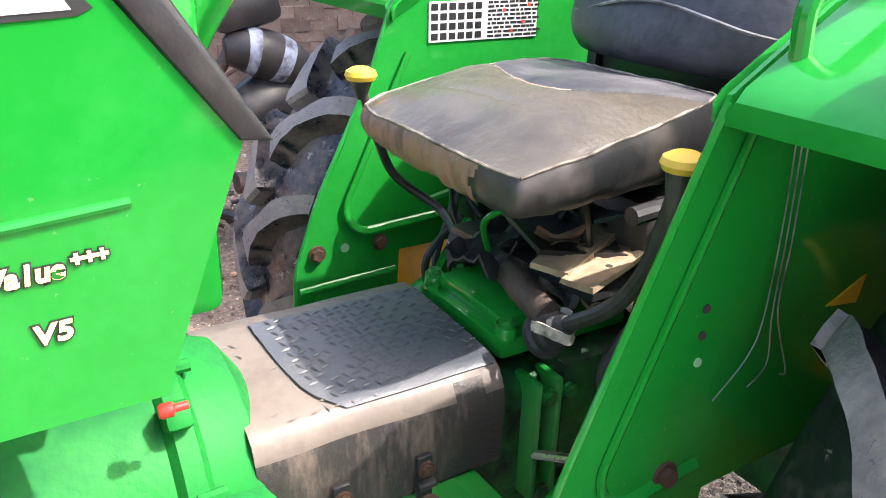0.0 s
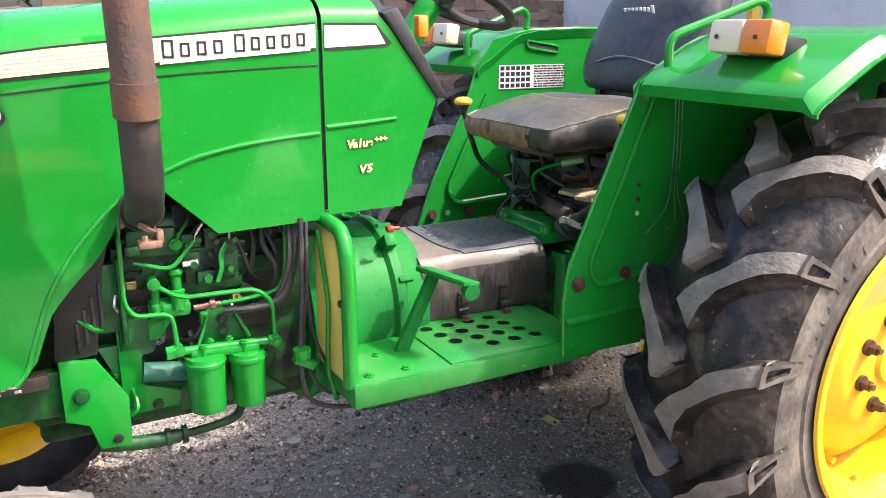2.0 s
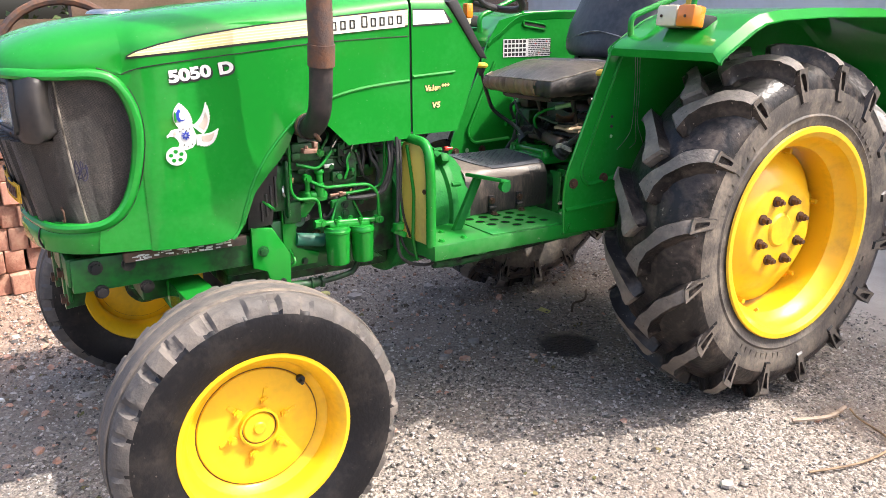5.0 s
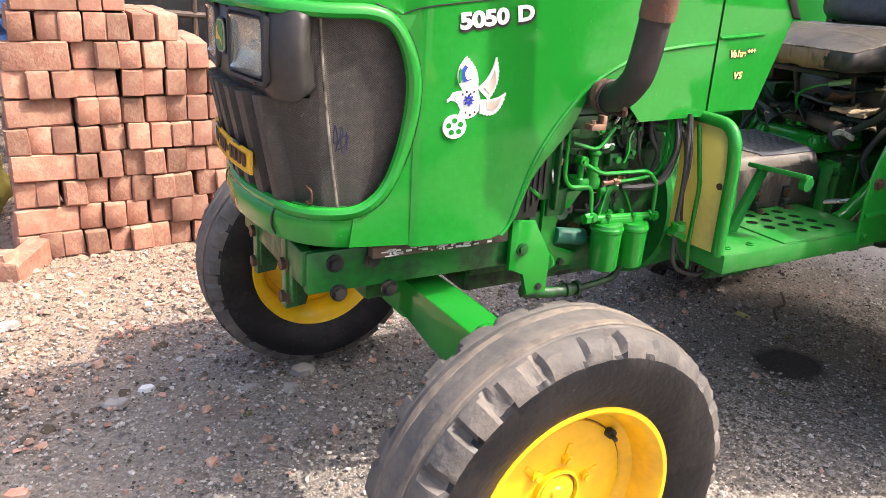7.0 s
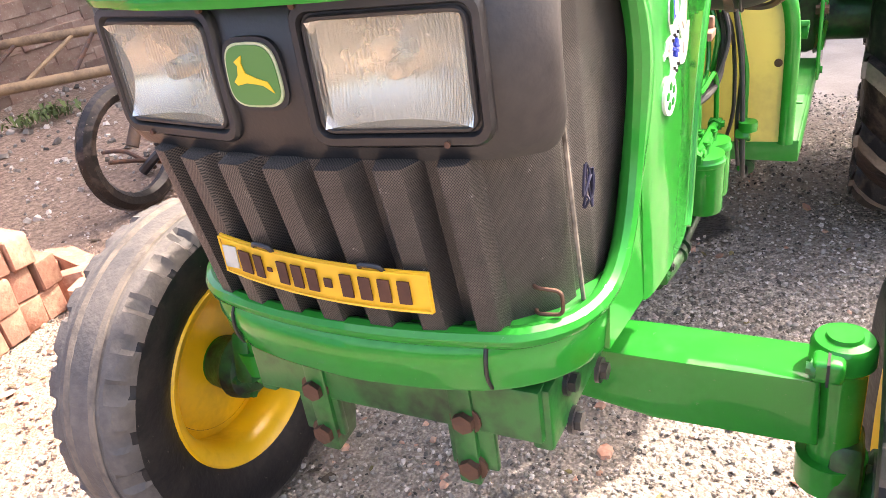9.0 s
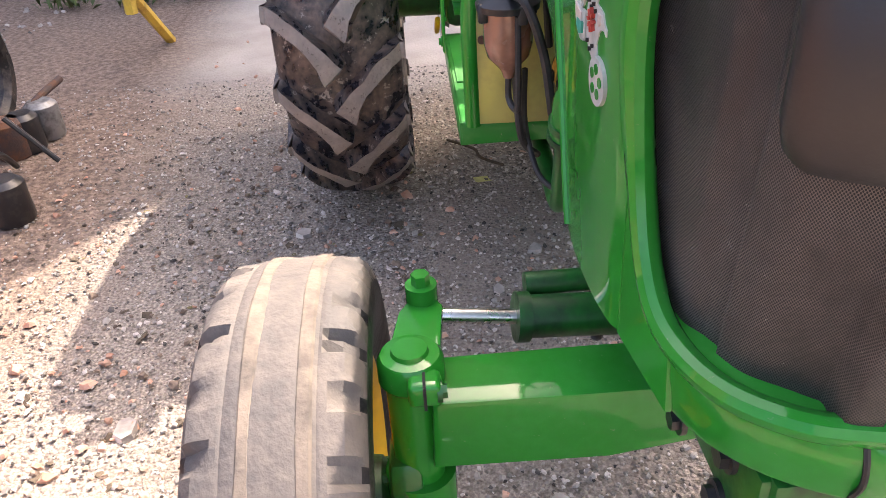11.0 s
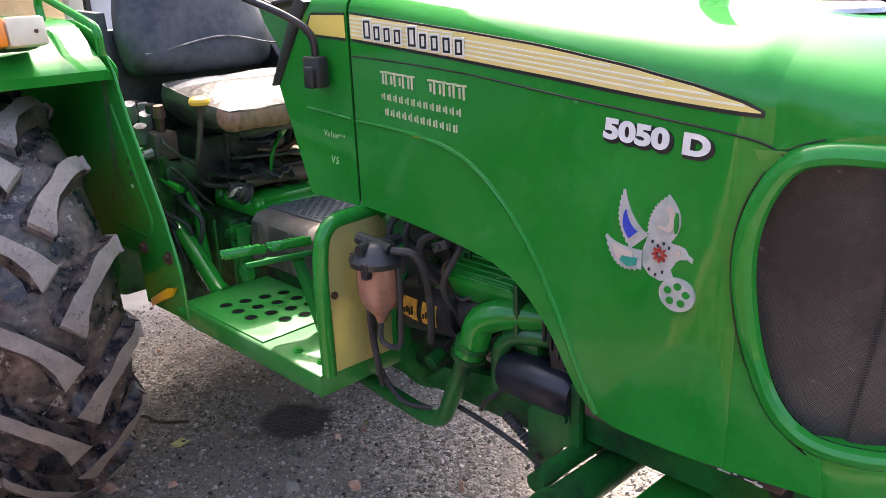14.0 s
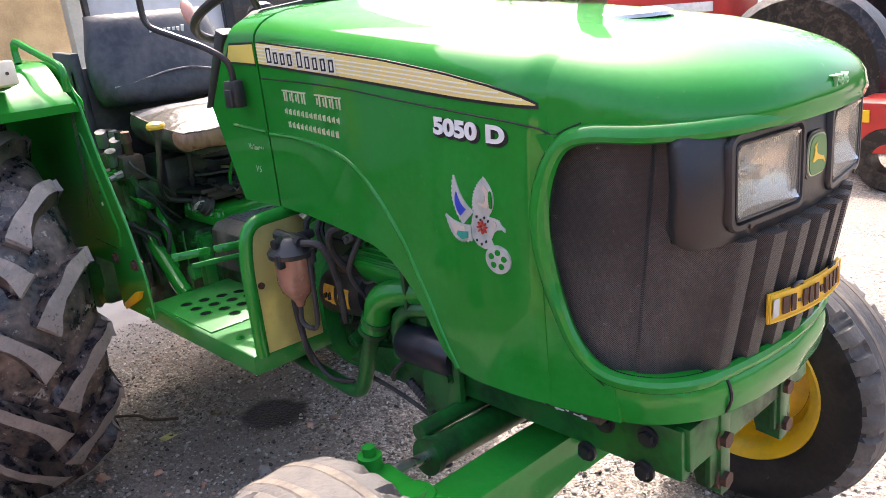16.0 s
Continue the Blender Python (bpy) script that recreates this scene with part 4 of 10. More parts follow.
# grille, with ribs on its front
bm = bmesh.new()
rows = []
for i, p in enumerate(smooth_line([(-2.098, -HALF, 0)] + [(*plan(u), 0) for u in np.linspace(-1, 1, 25)] + [(-2.098, HALF, 0)], 12)):
    rib = 0.0
    if abs(p.y) < 0.215:
        ph = (p.y / 0.066 + 0.5) % 1.0
        rib = 0.030 * max(0.0, min(1.0, 7 * min(ph, 1 - ph) - 0.9))
    crease = lerp(p.x, (-2.302, -2.290, -2.262, -2.235), (0.0, 0.034, 0.034, 0.012))
    side_in = lerp(abs(p.y), (0.235, 0.285), (0.0, 0.014))
    round_side = lerp(abs(p.y), (0.17, 0.23), (0.0, 1.0))
    row = []
    for k in range(9):
        z = (0.86, 0.90, 0.96, 1.02, 1.08, 1.115, 1.125, 1.20, 1.29)[k]
        fwd = max(0.0, min(1.0, (-2.13 - p.x) / 0.3))
        lean = 0.062 * fwd * (1.18 - z) / 0.32
        back = 0.130 * fwd * lerp(abs(p.y), (0.245, 0.272), (1.0, 0.0)) if z > 1.12 else 0.0
        row.append((p.x + 0.018 * fwd + lean + back - (rib if z < 1.12 else 0.0), p.y * (1 - (0.03 + side_in * 1.5 + crease) * round_side), z))
    rows.append(row)
grid(bm, rows)
thick(bm, 0.003)
grille = part("grille", bm, GRILLE, tractor, "black perforated radiator grille, dusty", sharp=48)

# Pale bead along the fold paints in its edge highlight.
bm = bmesh.new()
tube(bm, smooth_line([(-2.300, -0.273, 1.280), (-2.292, -0.275, 1.145), (-2.275, -0.277, 0.981), (-2.262, -0.278, 0.880)], 5), 0.0030, 6)
part("grille_seam", bm, PIPING, grille, "folded seam of the grille sheet, its edge highlight painted pale")
rnd = random.Random(8)
bm = bmesh.new()
tube(bm, smooth_line([Vector((-2.262, -0.283, 1.035)) + Vector((rnd.uniform(-0.016, 0.016), rnd.uniform(-0.006, 0.002), rnd.uniform(-0.03, 0.03))) for k in range(16)], 4), 0.0015, 6)
part("wire_tangle", bm, BLUE_THREAD, grille, "tangle of blue thread")
# pale spatter running down one rib
bm = bmesh.new()
skin = [v.co for v in grille.data.vertices if v.co.y > 0.1]
for k in range(18):
    z = 1.105 - 0.010 * k + rnd.uniform(-0.004, 0.004)
    y0 = 0.166 + rnd.uniform(-0.010, 0.010) - 0.06 * (z - 1.0)
    x0 = min(skin, key=lambda p: abs(p.y - y0) * 3 + abs(p.z - z)).x - 0.0015
    ring = [bm.verts.new((x0, y0 + rnd.uniform(0.5, 1.3) * 0.0045 * math.cos(a), z + rnd.uniform(0.5, 1.3) * 0.006 * math.sin(a))) for a in np.linspace(0, 2 * math.pi, 8)[:-1]]
    tip = bm.verts.new((x0 - 0.0015, y0, z))
    for a, b in zip(ring, ring[1:] + ring[:1]):
        bm.faces.new((a, b, tip))
tagged(part("spatter", bm, CLOTH, grille), kind="stuff")


def rounded(w, h, r, n=5):
    """Points round a rectangle with round corners, in the y and z of a lamp."""
    out = []
    for cy, cz, a0 in ((w / 2 - r, h / 2 - r, 0), (-w / 2 + r, h / 2 - r, 90), (-w / 2 + r, -h / 2 + r, 180), (w / 2 - r, -h / 2 + r, 270)):
        out += [(cy + r * math.cos(radians(a0 + 90 * k / n)), cz + r * math.sin(radians(a0 + 90 * k / n))) for k in range(n + 1)]
    return out


# lamp housing band
bm = bmesh.new()
HP = [(-2.312, 0.262), (-2.330, 0.288), (-2.350, 0.294), (-2.378, 0.268), (-2.398, 0.222), (-2.414, 0.10), (-2.420, 0.0)]
line = smooth_line([(x, -y, 0) for x, y in HP] + [(x, y, 0) for x, y in HP[-2::-1]], 4)
rows = []
for i, p in enumerate(line):
    f = min(1.0, max(0.0, (-2.312 - p.x) / 0.05))
    zb, zt = 1.152 - 0.038 * f, 1.270 + 0.018 * f
    inn = p.lerp(Vector((-2.2, p.y * 0.5, 0)), 0.22)
    m = p.lerp(Vector((-2.2, p.y * 0.5, 0)), 0.04)
    rows.append([(inn.x, inn.y, zb + 0.004), (m.x, m.y, zb), (p.x, p.y, zb + 0.018), (p.x - 0.004, p.y, (zb + zt) / 2), (p.x, p.y, zt - 0.012), (m.x, m.y, zt), (inn.x, inn.y, zt)])
grid(bm, rows, closed=True)
doomed = [f for f in bm.faces if abs(abs(f.calc_center_median().y) - 0.146) < 0.072 and 1.14 < f.calc_center_median().z < 1.27 and f.calc_center_median().x < -2.398]
bmesh.ops.delete(bm, geom=doomed, context='FACES')
part("lamp_housing", bm, BLACK_PLASTIC, tractor, "weathered black plastic headlamp housing", sharp=50)
for s in (-1, 1):
    yc = s * 0.144
    turn = Matrix.Rotation(s * radians(-7), 3, 'Z')
    at = Matrix.Translation((-2.402, yc, 1.209)) @ turn.to_4x4()
    # moulded surround, one piece: outer lip, flat face, step down to the glass, back
    bm = bmesh.new()
    loops = [(0.004, 0.198, 0.150, 0.022), (-0.010, 0.198, 0.150, 0.022), (-0.0145, 0.192, 0.144, 0.020), (-0.0150, 0.178, 0.128, 0.014), (-0.0085, 0.172, 0.122, 0.012), (-0.0085, 0.160, 0.110, 0.008), (0.030, 0.158, 0.108, 0.008), (0.050, 0.10, 0.07, 0.006)]
    grid(bm, [[(x, y, z) for y, z in rounded(w, h, r)] for x, w, h, r in loops], closed=True)
    bmesh.ops.transform(bm, matrix=at, verts=bm.verts)
    hl = part("headlamp", bm, BLACK_PLASTIC, tractor, "rectangular clear headlamp with ribbed lens")
    bm = bmesh.new()
    grid(bm, [[(0.030 - 0.028 * ((y / 0.080) ** 2 + 0.75 * (z / 0.055) ** 2) + 0.00014 * math.sin(y * 1900), y, z) for y in np.linspace(-0.0785, 0.0785, 281)] for z in np.linspace(-0.0535, 0.0535, 15)])
    bmesh.ops.transform(bm, matrix=at, verts=bm.verts)
    part("reflector", bm, SILVER, hl, sharp=80)
    bm = bmesh.new()
    lathe(bm, [(0.001, -0.004), (0.009, -0.003), (0.012, 0.004), (0.013, 0.034), (0.001, 0.035)], 20, 'x')
    bmesh.ops.transform(bm, matrix=at, verts=bm.verts)
    part("bulb_shield", bm, SILVER, hl)
    # glass with fine upright ribs moulded on its inner face
    bm = bmesh.new()
    ys = np.linspace(-0.079, 0.079, 161)
    front = [[(-0.0125 - 0.0015 * (1 - (y / 0.079) ** 4), y, z) for y in (-0.079, -0.06, -0.03, 0, 0.03, 0.06, 0.079)] for z in (-0.054, 0.054)]
    grid(bm, front)
    grid(bm, [[(-0.0085 + 0.0006 * math.sin(y * 1180) * (0.35 + 0.65 * (abs(z) > 0.018 or abs(y) < 0.03)), y, z) for y in ys] for z in np.linspace(0.054, -0.054, 7)])
    bmesh.ops.transform(bm, matrix=at, verts=bm.verts)
    ln = part("lens", bm, LENS, hl, sharp=80)
    ln.visible_shadow = False
    bm = bmesh.new()
    tube(bm, [(-0.0115, y, z) for y, z in rounded(0.164, 0.114, 0.012) + rounded(0.164, 0.114, 0.012)[:1]], 0.003, 6)
    bmesh.ops.transform(bm, matrix=at, verts=bm.verts)
    part("bezel", bm, BLACK_PLASTIC, hl)
    for y, z in ((-s * 0.088, 0.070), (s * 0.05, -0.071)):
        bm = bmesh.new()
        rod(bm, (-0.0135, y, z), (-0.0175, y, z), 0.0035, seg=8)
        bmesh.ops.transform(bm, matrix=at, verts=bm.verts)
        part("bezel_screw", bm, RUST_BOLT, hl)
# shield emblem: bulging sides, dark rim, gold line, leaping shape
SHIELD = [(math.copysign(abs(math.cos(a)) ** 0.55, math.cos(a)), math.copysign(abs(math.sin(a)) ** 0.62, math.sin(a))) for a in np.linspace(0, 2 * math.pi, 33)[:-1]]
LEAP = [(0.020, -0.013), (0.015, -0.004), (0.004, -0.001), (-0.006, 0.003), (-0.008, 0.011), (-0.006, 0.017), (-0.010, 0.015), (-0.015, 0.012), (-0.012, 0.009), (-0.014, 0.001), (-0.019, -0.004), (-0.016, -0.007), (-0.006, -0.005), (0.004, -0.006), (0.010, -0.007)]
em = None
for nm, w, h, x0, x1, mt in (("emblem", 0.039, 0.039, -2.4265, -2.408, BLACK_PLASTIC), ("gold_line", 0.034, 0.034, -2.4290, -2.4266, PALE_PAINT), ("emblem_field", 0.0315, 0.0315, -2.4305, -2.4291, EMBLEM_GREEN)):
    bm = bmesh.new()
    plate(bm, [(w * c * (1 - 0.06 * q), h * q) for c, q in SHIELD], 'x', x0, x1)
    bmesh.ops.translate(bm, verts=bm.verts, vec=(0, 0.008, 1.212))
    ob = part(nm, bm, mt, em or tractor, "green and gold maker's emblem" if em is None else "")
    em = em or ob
bm = bmesh.new()
plate(bm, [(-y * 1.25, z * 1.3 - 0.001) for y, z in LEAP], 'x', -2.4318, -2.4306)
bmesh.ops.translate(bm, verts=bm.verts, vec=(0, 0.008, 1.212))
part("emblem_mark", bm, YELLOW_KNOB, em)

for k, ch in enumerate("786"):
    lettering("nose_digit", ch, 0.024, Matrix.Translation((-2.4535, 0.020 - 0.019 * k, 1.329)) @ Matrix(((0, 0, -1, 0), (-1, 0, 0, 0), (0, 1, 0, 0), (0, 0, 0, 1))), DECAL_PALE, tractor, 0.0, 0.006)

# rear cowl
bm = bmesh.new()
half = []
for z in (1.050, 1.10, 1.16, 1.22, 1.28, 1.29, 1.34, 1.40, 1.452):
    half.append((HALF, z, lerp(z, (1.05, 1.29, 1.47), (-1.055, -0.962, -1.098))))
for k in range(1, 10):
    a = math.pi / 2 * k / 9
    half.append((HALF * math.cos(a) ** 0.62, 1.455 + 0.075 * math.sin(a) ** 0.95, -1.098 - 0.02 * k / 9))
rows = []
for y, z, xr in [(-y, z, x) for y, z, x in half] + [(y, z, x) for y, z, x in half[-2::-1]]:
    rows.append([(SEAM + 0.009 + (xr - SEAM - 0.009) * k / 6, y, z) for k in range(7)])
grid(bm, rows)
thick(bm, 0.004)
part("rear_cowl", bm, GREEN, tractor, "green rear cowl panel beside the steering column", sharp=40)
# dark strip filling the gap behind the seam
bm = bmesh.new()
sec = [(-0.297, 1.06), (-0.297, 1.44), (-0.2, 1.50), (0, 1.515), (0.2, 1.50), (0.297, 1.44), (0.297, 1.06), (0.28, 1.06), (0.28, 1.43), (0, 1.49), (-0.28, 1.43), (-0.28, 1.06)]
plate(bm, sec, 'x', SEAM - 0.012, SEAM + 0.02)
part("seam_rubber", bm, HOSE, tractor)
for s in (-1, 1):
    bm = bmesh.new()
    o = [(-1.10, 1.476), (-0.965, 1.292), (-0.932, 1.288), (-1.06, 1.49)]
    plate(bm, o, 'y', s * 0.312, s * 0.26, 0.008)
    part("dash_trim", bm, BLACK_PLASTIC, tractor, "dusty black edge trim of the dashboard")
bm = bmesh.new()
rows = [[(lerp(v, (0, 1), (-1.075, -1.12)) , y, lerp(abs(y), (0, 0.2, 0.3), (1.545, 1.525, 1.47))) for y in np.linspace(-0.3, 0.3, 13)] for v in (0, 1)]
rows = rows + [[(-0.965, y, 1.29) for y in np.linspace(-0.3, 0.3, 13)]]
grid(bm, [rows[1], rows[0], rows[2]])
thick(bm, 0.01)
part("dashboard", bm, BLACK_PLASTIC, tractor, sharp=30)


# ---- frame, front axle ----
bm = bmesh.new()
for s in (-1, 1):
    box(bm, (-2.02, s * 0.225, 0.725), (0.60, 0.03, 0.10), 0.006)
box(bm, (-2.315, 0, 0.735), (0.03, 0.46, 0.085), 0.006)
box(bm, (-2.02, 0, 0.68), (0.5, 0.4, 0.03), 0.006)
box(bm, (-2.05, 0, 0.62), (0.12, 0.16, 0.12), 0.015)
part("front_frame", bm, GREEN_CAST_SHADE, tractor, "green cast front frame under the bonnet")
for s in (-1, 1):
    bm = bmesh.new()
    plate(bm, [(-2.335, 0.775), (-2.28, 0.775), (-2.265, 0.68), (-2.285, 0.605), (-2.335, 0.60)], 'y', s * 0.10, s * 0.135, 0.004)
    box(bm, (-2.322, s * 0.125, 0.70), (0.012, 0.07, 0.15), 0.003)
    br = part("front_bracket", bm, GREEN_CAST_SHADE, tractor)
    for z, x in ((0.712, -2.33), (0.630, -2.33)):
        bolt(br, (x, s * 0.122, z), (-1, 0, 0), 0.016)
    for p in ((-2.246, s * 0.243, 0.672), (-2.165, s * 0.243, 0.742), (-2.255, s * 0.243, 0.745), (-2.12, s * 0.243, 0.665)):
        bolt(tractor, p, (0, s, 0), 0.014, BLACK_METAL)
    # stepped black strip below the bonnet side, with a torn paper label
    bm = bmesh.new()
    box(bm, (-2.00, s * 0.262, 0.770), (0.36, 0.03, 0.030), 0.004)
    part("lower_trim", bm, JUNK_DARK, tractor)
    bm = bmesh.new()
    for k in range(60):
        x = -2.15 + 0.30 * random.random()
        box(bm, (x, s * 0.2778, 0.759 + 0.022 * random.random()), (0.003 + 0.020 * random.random() ** 2, 0.002, 0.0015 + 0.004 * random.random()))
    tagged(part("torn_label", bm, DECAL_WHITE, tractor, "remains of a torn paper label"), kind="stuff")

bm = bmesh.new()
box(bm, (-1.985, 0, 0.575), (0.095, 0.30, 0.10), 0.012)
for s in (-1, 1):
    plate(bm, [(s * 0.12, 0.545), (s * 0.12, 0.635), (s * 0.30, 0.637), (s * 0.54, 0.640), (s * 0.545, 0.52), (s * 0.30, 0.515)], 'x', -2.035, -1.935, 0.008)
axle = part("front_axle", bm, GREEN, tractor, "green welded front axle beam")
for s in (-1, 1):
    bm = bmesh.new()
    rod(bm, (-1.985, s * 0.565, 0.44), (-1.985, s * 0.565, 0.665), 0.037, seg=24)
    lathe(bm, [(0.001, 0.697), (0.024, 0.697), (0.026, 0.691), (0.040, 0.689), (0.045, 0.682), (0.046, 0.652), (0.042, 0.646), (0.001, 0.645)], 28, 'z', centre=(-1.985, s * 0.565, 0))
    rod(bm, (-1.985, s * 0.565, 0.42), (-1.985, s * 0.565, 0.475), 0.052, seg=24)
    rod(bm, (-1.985, s * 0.56, 0.41), (FRONT_X, s * 0.66, 0.392), 0.040, 0.034, seg=20)
    rod(bm, (FRONT_X, s * 0.62, 0.390), (FRONT_X, s * 0.725, 0.388), 0.062, 0.058, seg=24)
    kp = part("kingpin", bm, GREEN, tractor)
    bm = bmesh.new()
    box(bm, (-2.032, s * 0.548, 0.667), (0.040, 0.044, 0.036), 0.008, seg=3)
    lug = part("clamp_lug", bm, GREEN, kp)
    bolt(lug, (-2.040, s * 0.528, 0.667), (0, -s, 0), 0.010, GREEN_CAST_SHADE)
    bm = bmesh.new()
    box(bm, (-2.032, s * 0.548, 0.6675), (0.046, 0.004, 0.038))
    part("clamp_slit", bm, OPENING_SHADE, kp)
    bm = bmesh.new()
    lathe(bm, [(0.001, s * 0.600), (0.050, s * 0.602), (0.058, s * 0.615), (0.072, s * 0.625), (0.076, s * 0.655), (0.064, s * 0.675), (0.060, s * 0.712), (0.001, s * 0.714)], 28, 'y', centre=(FRONT_X, 0, 0.388))
    part("hub_casting", bm, GREEN_GRIME_SHADE, kp)
    for k in range(5):
        a = 2 * math.pi * k / 5 + 0.5
        bm = bmesh.new()
        p = Vector((FRONT_X + 0.060 * math.cos(a), s * 0.626, 0.388 + 0.060 * math.sin(a)))
        rod(bm, p, p - Vector((0, s * 0.014, 0)), 0.011, seg=6)
        part("hub_bolt", bm, GREEN_CAST_SHADE, kp)
    bm = bmesh.new()
    box(bm, (-1.985, s * 0.585, 0.45), (0.10, 0.05, 0.12), 0.014, Matrix.Rotation(0.2, 3, 'Y'))
    part("steering_knuckle", bm, GREEN_CAST_SHADE, kp)
    if s < 0:
        continue
    bm = bmesh.new()
    plate(bm, [(-1.985, s * 0.525), (-1.985, s * 0.60), (-1.87, s * 0.580), (-1.835, s * 0.560), (-1.835, s * 0.530), (-1.86, s * 0.515)], 'z', 0.655, 0.675, 0.004)
    part("steering_arm", bm, GREEN, tractor)
    bm = bmesh.new()
    rod(bm, (-1.84, s * 0.545, 0.645), (-1.84, s * 0.545, 0.70), 0.024, seg=20)
    rod(bm, (-1.84, s * 0.545, 0.70), (-1.84, s * 0.545, 0.718), 0.014, seg=6)
    part("ball_joint", bm, GREEN, tractor)
    bm = bmesh.new()
    rod(bm, (-1.84, s * 0.52, 0.64), (-1.835, s * 0.38, 0.62), 0.012, seg=14)
    part("tie_rod", bm, STEEL, tractor, "bright steel steering rod")
    bm = bmesh.new()
    rod(bm, (-1.835, s * 0.40, 0.622), (-1.83, s * 0.0, 0.60), 0.034, seg=24)
    rod(bm, (-1.835, s * 0.405, 0.622), (-1.834, s * 0.385, 0.62), 0.040, seg=24)
    part("steering_cylinder", bm, GREEN_CAST_SHADE, tractor)
    bm = bmesh.new()
    tube(bm, smooth_line([(-1.795, s * 0.385, 0.655), (-1.79, s * 0.25, 0.65), (-1.79, s * 0.02, 0.635)], 6), 0.019, 12)
    part("steering_hose", bm, GREEN_CAST_SHADE, tractor)

# ---- engine ----
bm = bmesh.new()
box(bm, (-1.55, 0, 0.80), (0.62, 0.34, 0.36), 0.02)
engine = part("engine_block", bm, GREEN_GRIME_SHADE, tractor, "oily green-painted diesel engine block")
for nm, c, sz in (("cylinder_head", (-1.52, 0, 1.06), (0.55, 0.26, 0.20)), ("sump", (-1.55, 0, 0.60), (0.60, 0.26, 0.08)), ("pump_bracket", (-1.50, -0.10, 0.93), (0.34, 0.20, 0.05))):
    bm = bmesh.new()
    box(bm, c, sz, 0.02)
    part(nm, bm, GREEN_GRIME_SHADE, tractor)
for x in (-1.70, -1.60, -1.45, -1.36):
    for z in (0.69, 0.83):
        for s in (-1, 1):
            bolt(engine, (x, s * 0.170, z), (0, s, 0), 0.012, GREEN_CAST_SHADE)
bm = bmesh.new()
box(bm, (-1.86, 0, 1.02), (0.06, 0.5, 0.42), 0.01)
part("radiator", bm, BLACK_METAL, tractor)
bm = bmesh.new()
rod(bm, (-1.79, 0, 0.98), (-1.765, 0, 0.98), 0.20, seg=40)
part("fan_shroud", bm, BLACK_METAL, tractor)
for s in (-1, 1):
    bm = bmesh.new()
    o = [(-1.805, 0.795), (-1.725, 0.800), (-1.695, 0.99), (-1.66, 1.10), (-1.70, 1.12), (-1.79, 0.96)]
    plate(bm, o, 'y', s * 0.235, s * 0.25, 0.002)
    for k in range(4):
        box(bm, (-1.757 + 0.016 * k, s * 0.252, 0.845 + 0.02 * k), (0.007, 0.006, 0.06 + 0.012 * k), 0.002)
    part("side_vent", bm, BLACK_PLASTIC, tractor, "black slotted radiator side vent")
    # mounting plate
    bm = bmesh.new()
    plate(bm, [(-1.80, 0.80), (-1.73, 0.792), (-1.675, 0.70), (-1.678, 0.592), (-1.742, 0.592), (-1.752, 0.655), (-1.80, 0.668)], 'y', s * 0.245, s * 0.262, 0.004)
    # the right plate's shade is put in as the darker green
    mp = part("mounting_plate", bm, GREEN if s < 0 else GREEN_CAST_SHADE, tractor)
    bolt(mp, (-1.765, s * 0.262, 0.722), (0, s, 0), 0.012, GREEN_CAST_SHADE)
    bolt(mp, (-1.705, s * 0.262, 0.612), (0, s, 0), 0.007, BLACK_METAL)
    bm = bmesh.new()
    plate(bm, [(-1.73, 0.80), (-1.66, 0.80), (-1.62, 0.72), (-1.40, 0.69), (-1.32, 0.62), (-1.67, 0.62), (-1.675, 0.70)], 'y', s * 0.19, s * 0.215, 0.006)
    plate(bm, [(-1.68, 0.86), (-1.62, 0.86), (-1.62, 0.79), (-1.68, 0.79)], 'y', s * 0.18, s * 0.235, 0.006)
    part("side_frame", bm, GREEN_CAST_SHADE, tractor)
bm = bmesh.new()
line = smooth_line([(-1.74, -0.24, 0.595), (-1.66, -0.25, 0.584), (-1.57, -0.255, 0.584), (-1.50, -0.26, 0.592), (-1.458, -0.265, 0.606), (-1.44, -0.27, 0.646)], 6)
tube(bm, line, [0.016 if p[0] < -1.575 else 0.0095 for p in line], 12)
for x in (-1.61, -1.575):
    rod(bm, (x, -0.254, 0.584), (x + 0.010, -0.254, 0.584), 0.020, seg=14)
part("lower_hose", bm, GREEN_GRIME_SHADE, tractor)

# left side: injection pump, fuel lines, twin filters
bm = bmesh.new()
box(bm, (-1.485, -0.205, 0.972), (0.105, 0.060, 0.115), 0.006)
pump = part("injection_pump", bm, GREEN_GRIME_SHADE, tractor, "green-painted injection pump")
for c, sz in (((-1.523, -0.240, 1.016), (0.038, 0.030, 0.030)), ((-1.523, -0.236, 0.968), (0.034, 0.026, 0.044)), ((-1.484, -0.246, 1.020), (0.026, 0.040, 0.044)),
              ((-1.496, -0.242, 0.932), (0.040, 0.036, 0.034)), ((-1.448, -0.238, 0.955), (0.030, 0.034, 0.050)), ((-1.452, -0.243, 1.030), (0.028, 0.030, 0.012)),
              ((-1.434, -0.225, 0.955), (0.012, 0.060, 0.060)), ((-1.503, -0.238, 0.994), (0.070, 0.020, 0.008)), ((-1.425, -0.235, 0.988), (0.014, 0.014, 0.012))):
    bm = bmesh.new()
    box(bm, c, sz, 0.003)
    part("pump_block", bm, GREEN_GRIME_SHADE, pump)
bm = bmesh.new()
rod(bm, (-1.455, -0.200, 0.992), (-1.455, -0.246, 0.992), 0.036, seg=28)
rod(bm, (-1.455, -0.240, 0.992), (-1.455, -0.252, 0.992), 0.028, 0.024, seg=28)
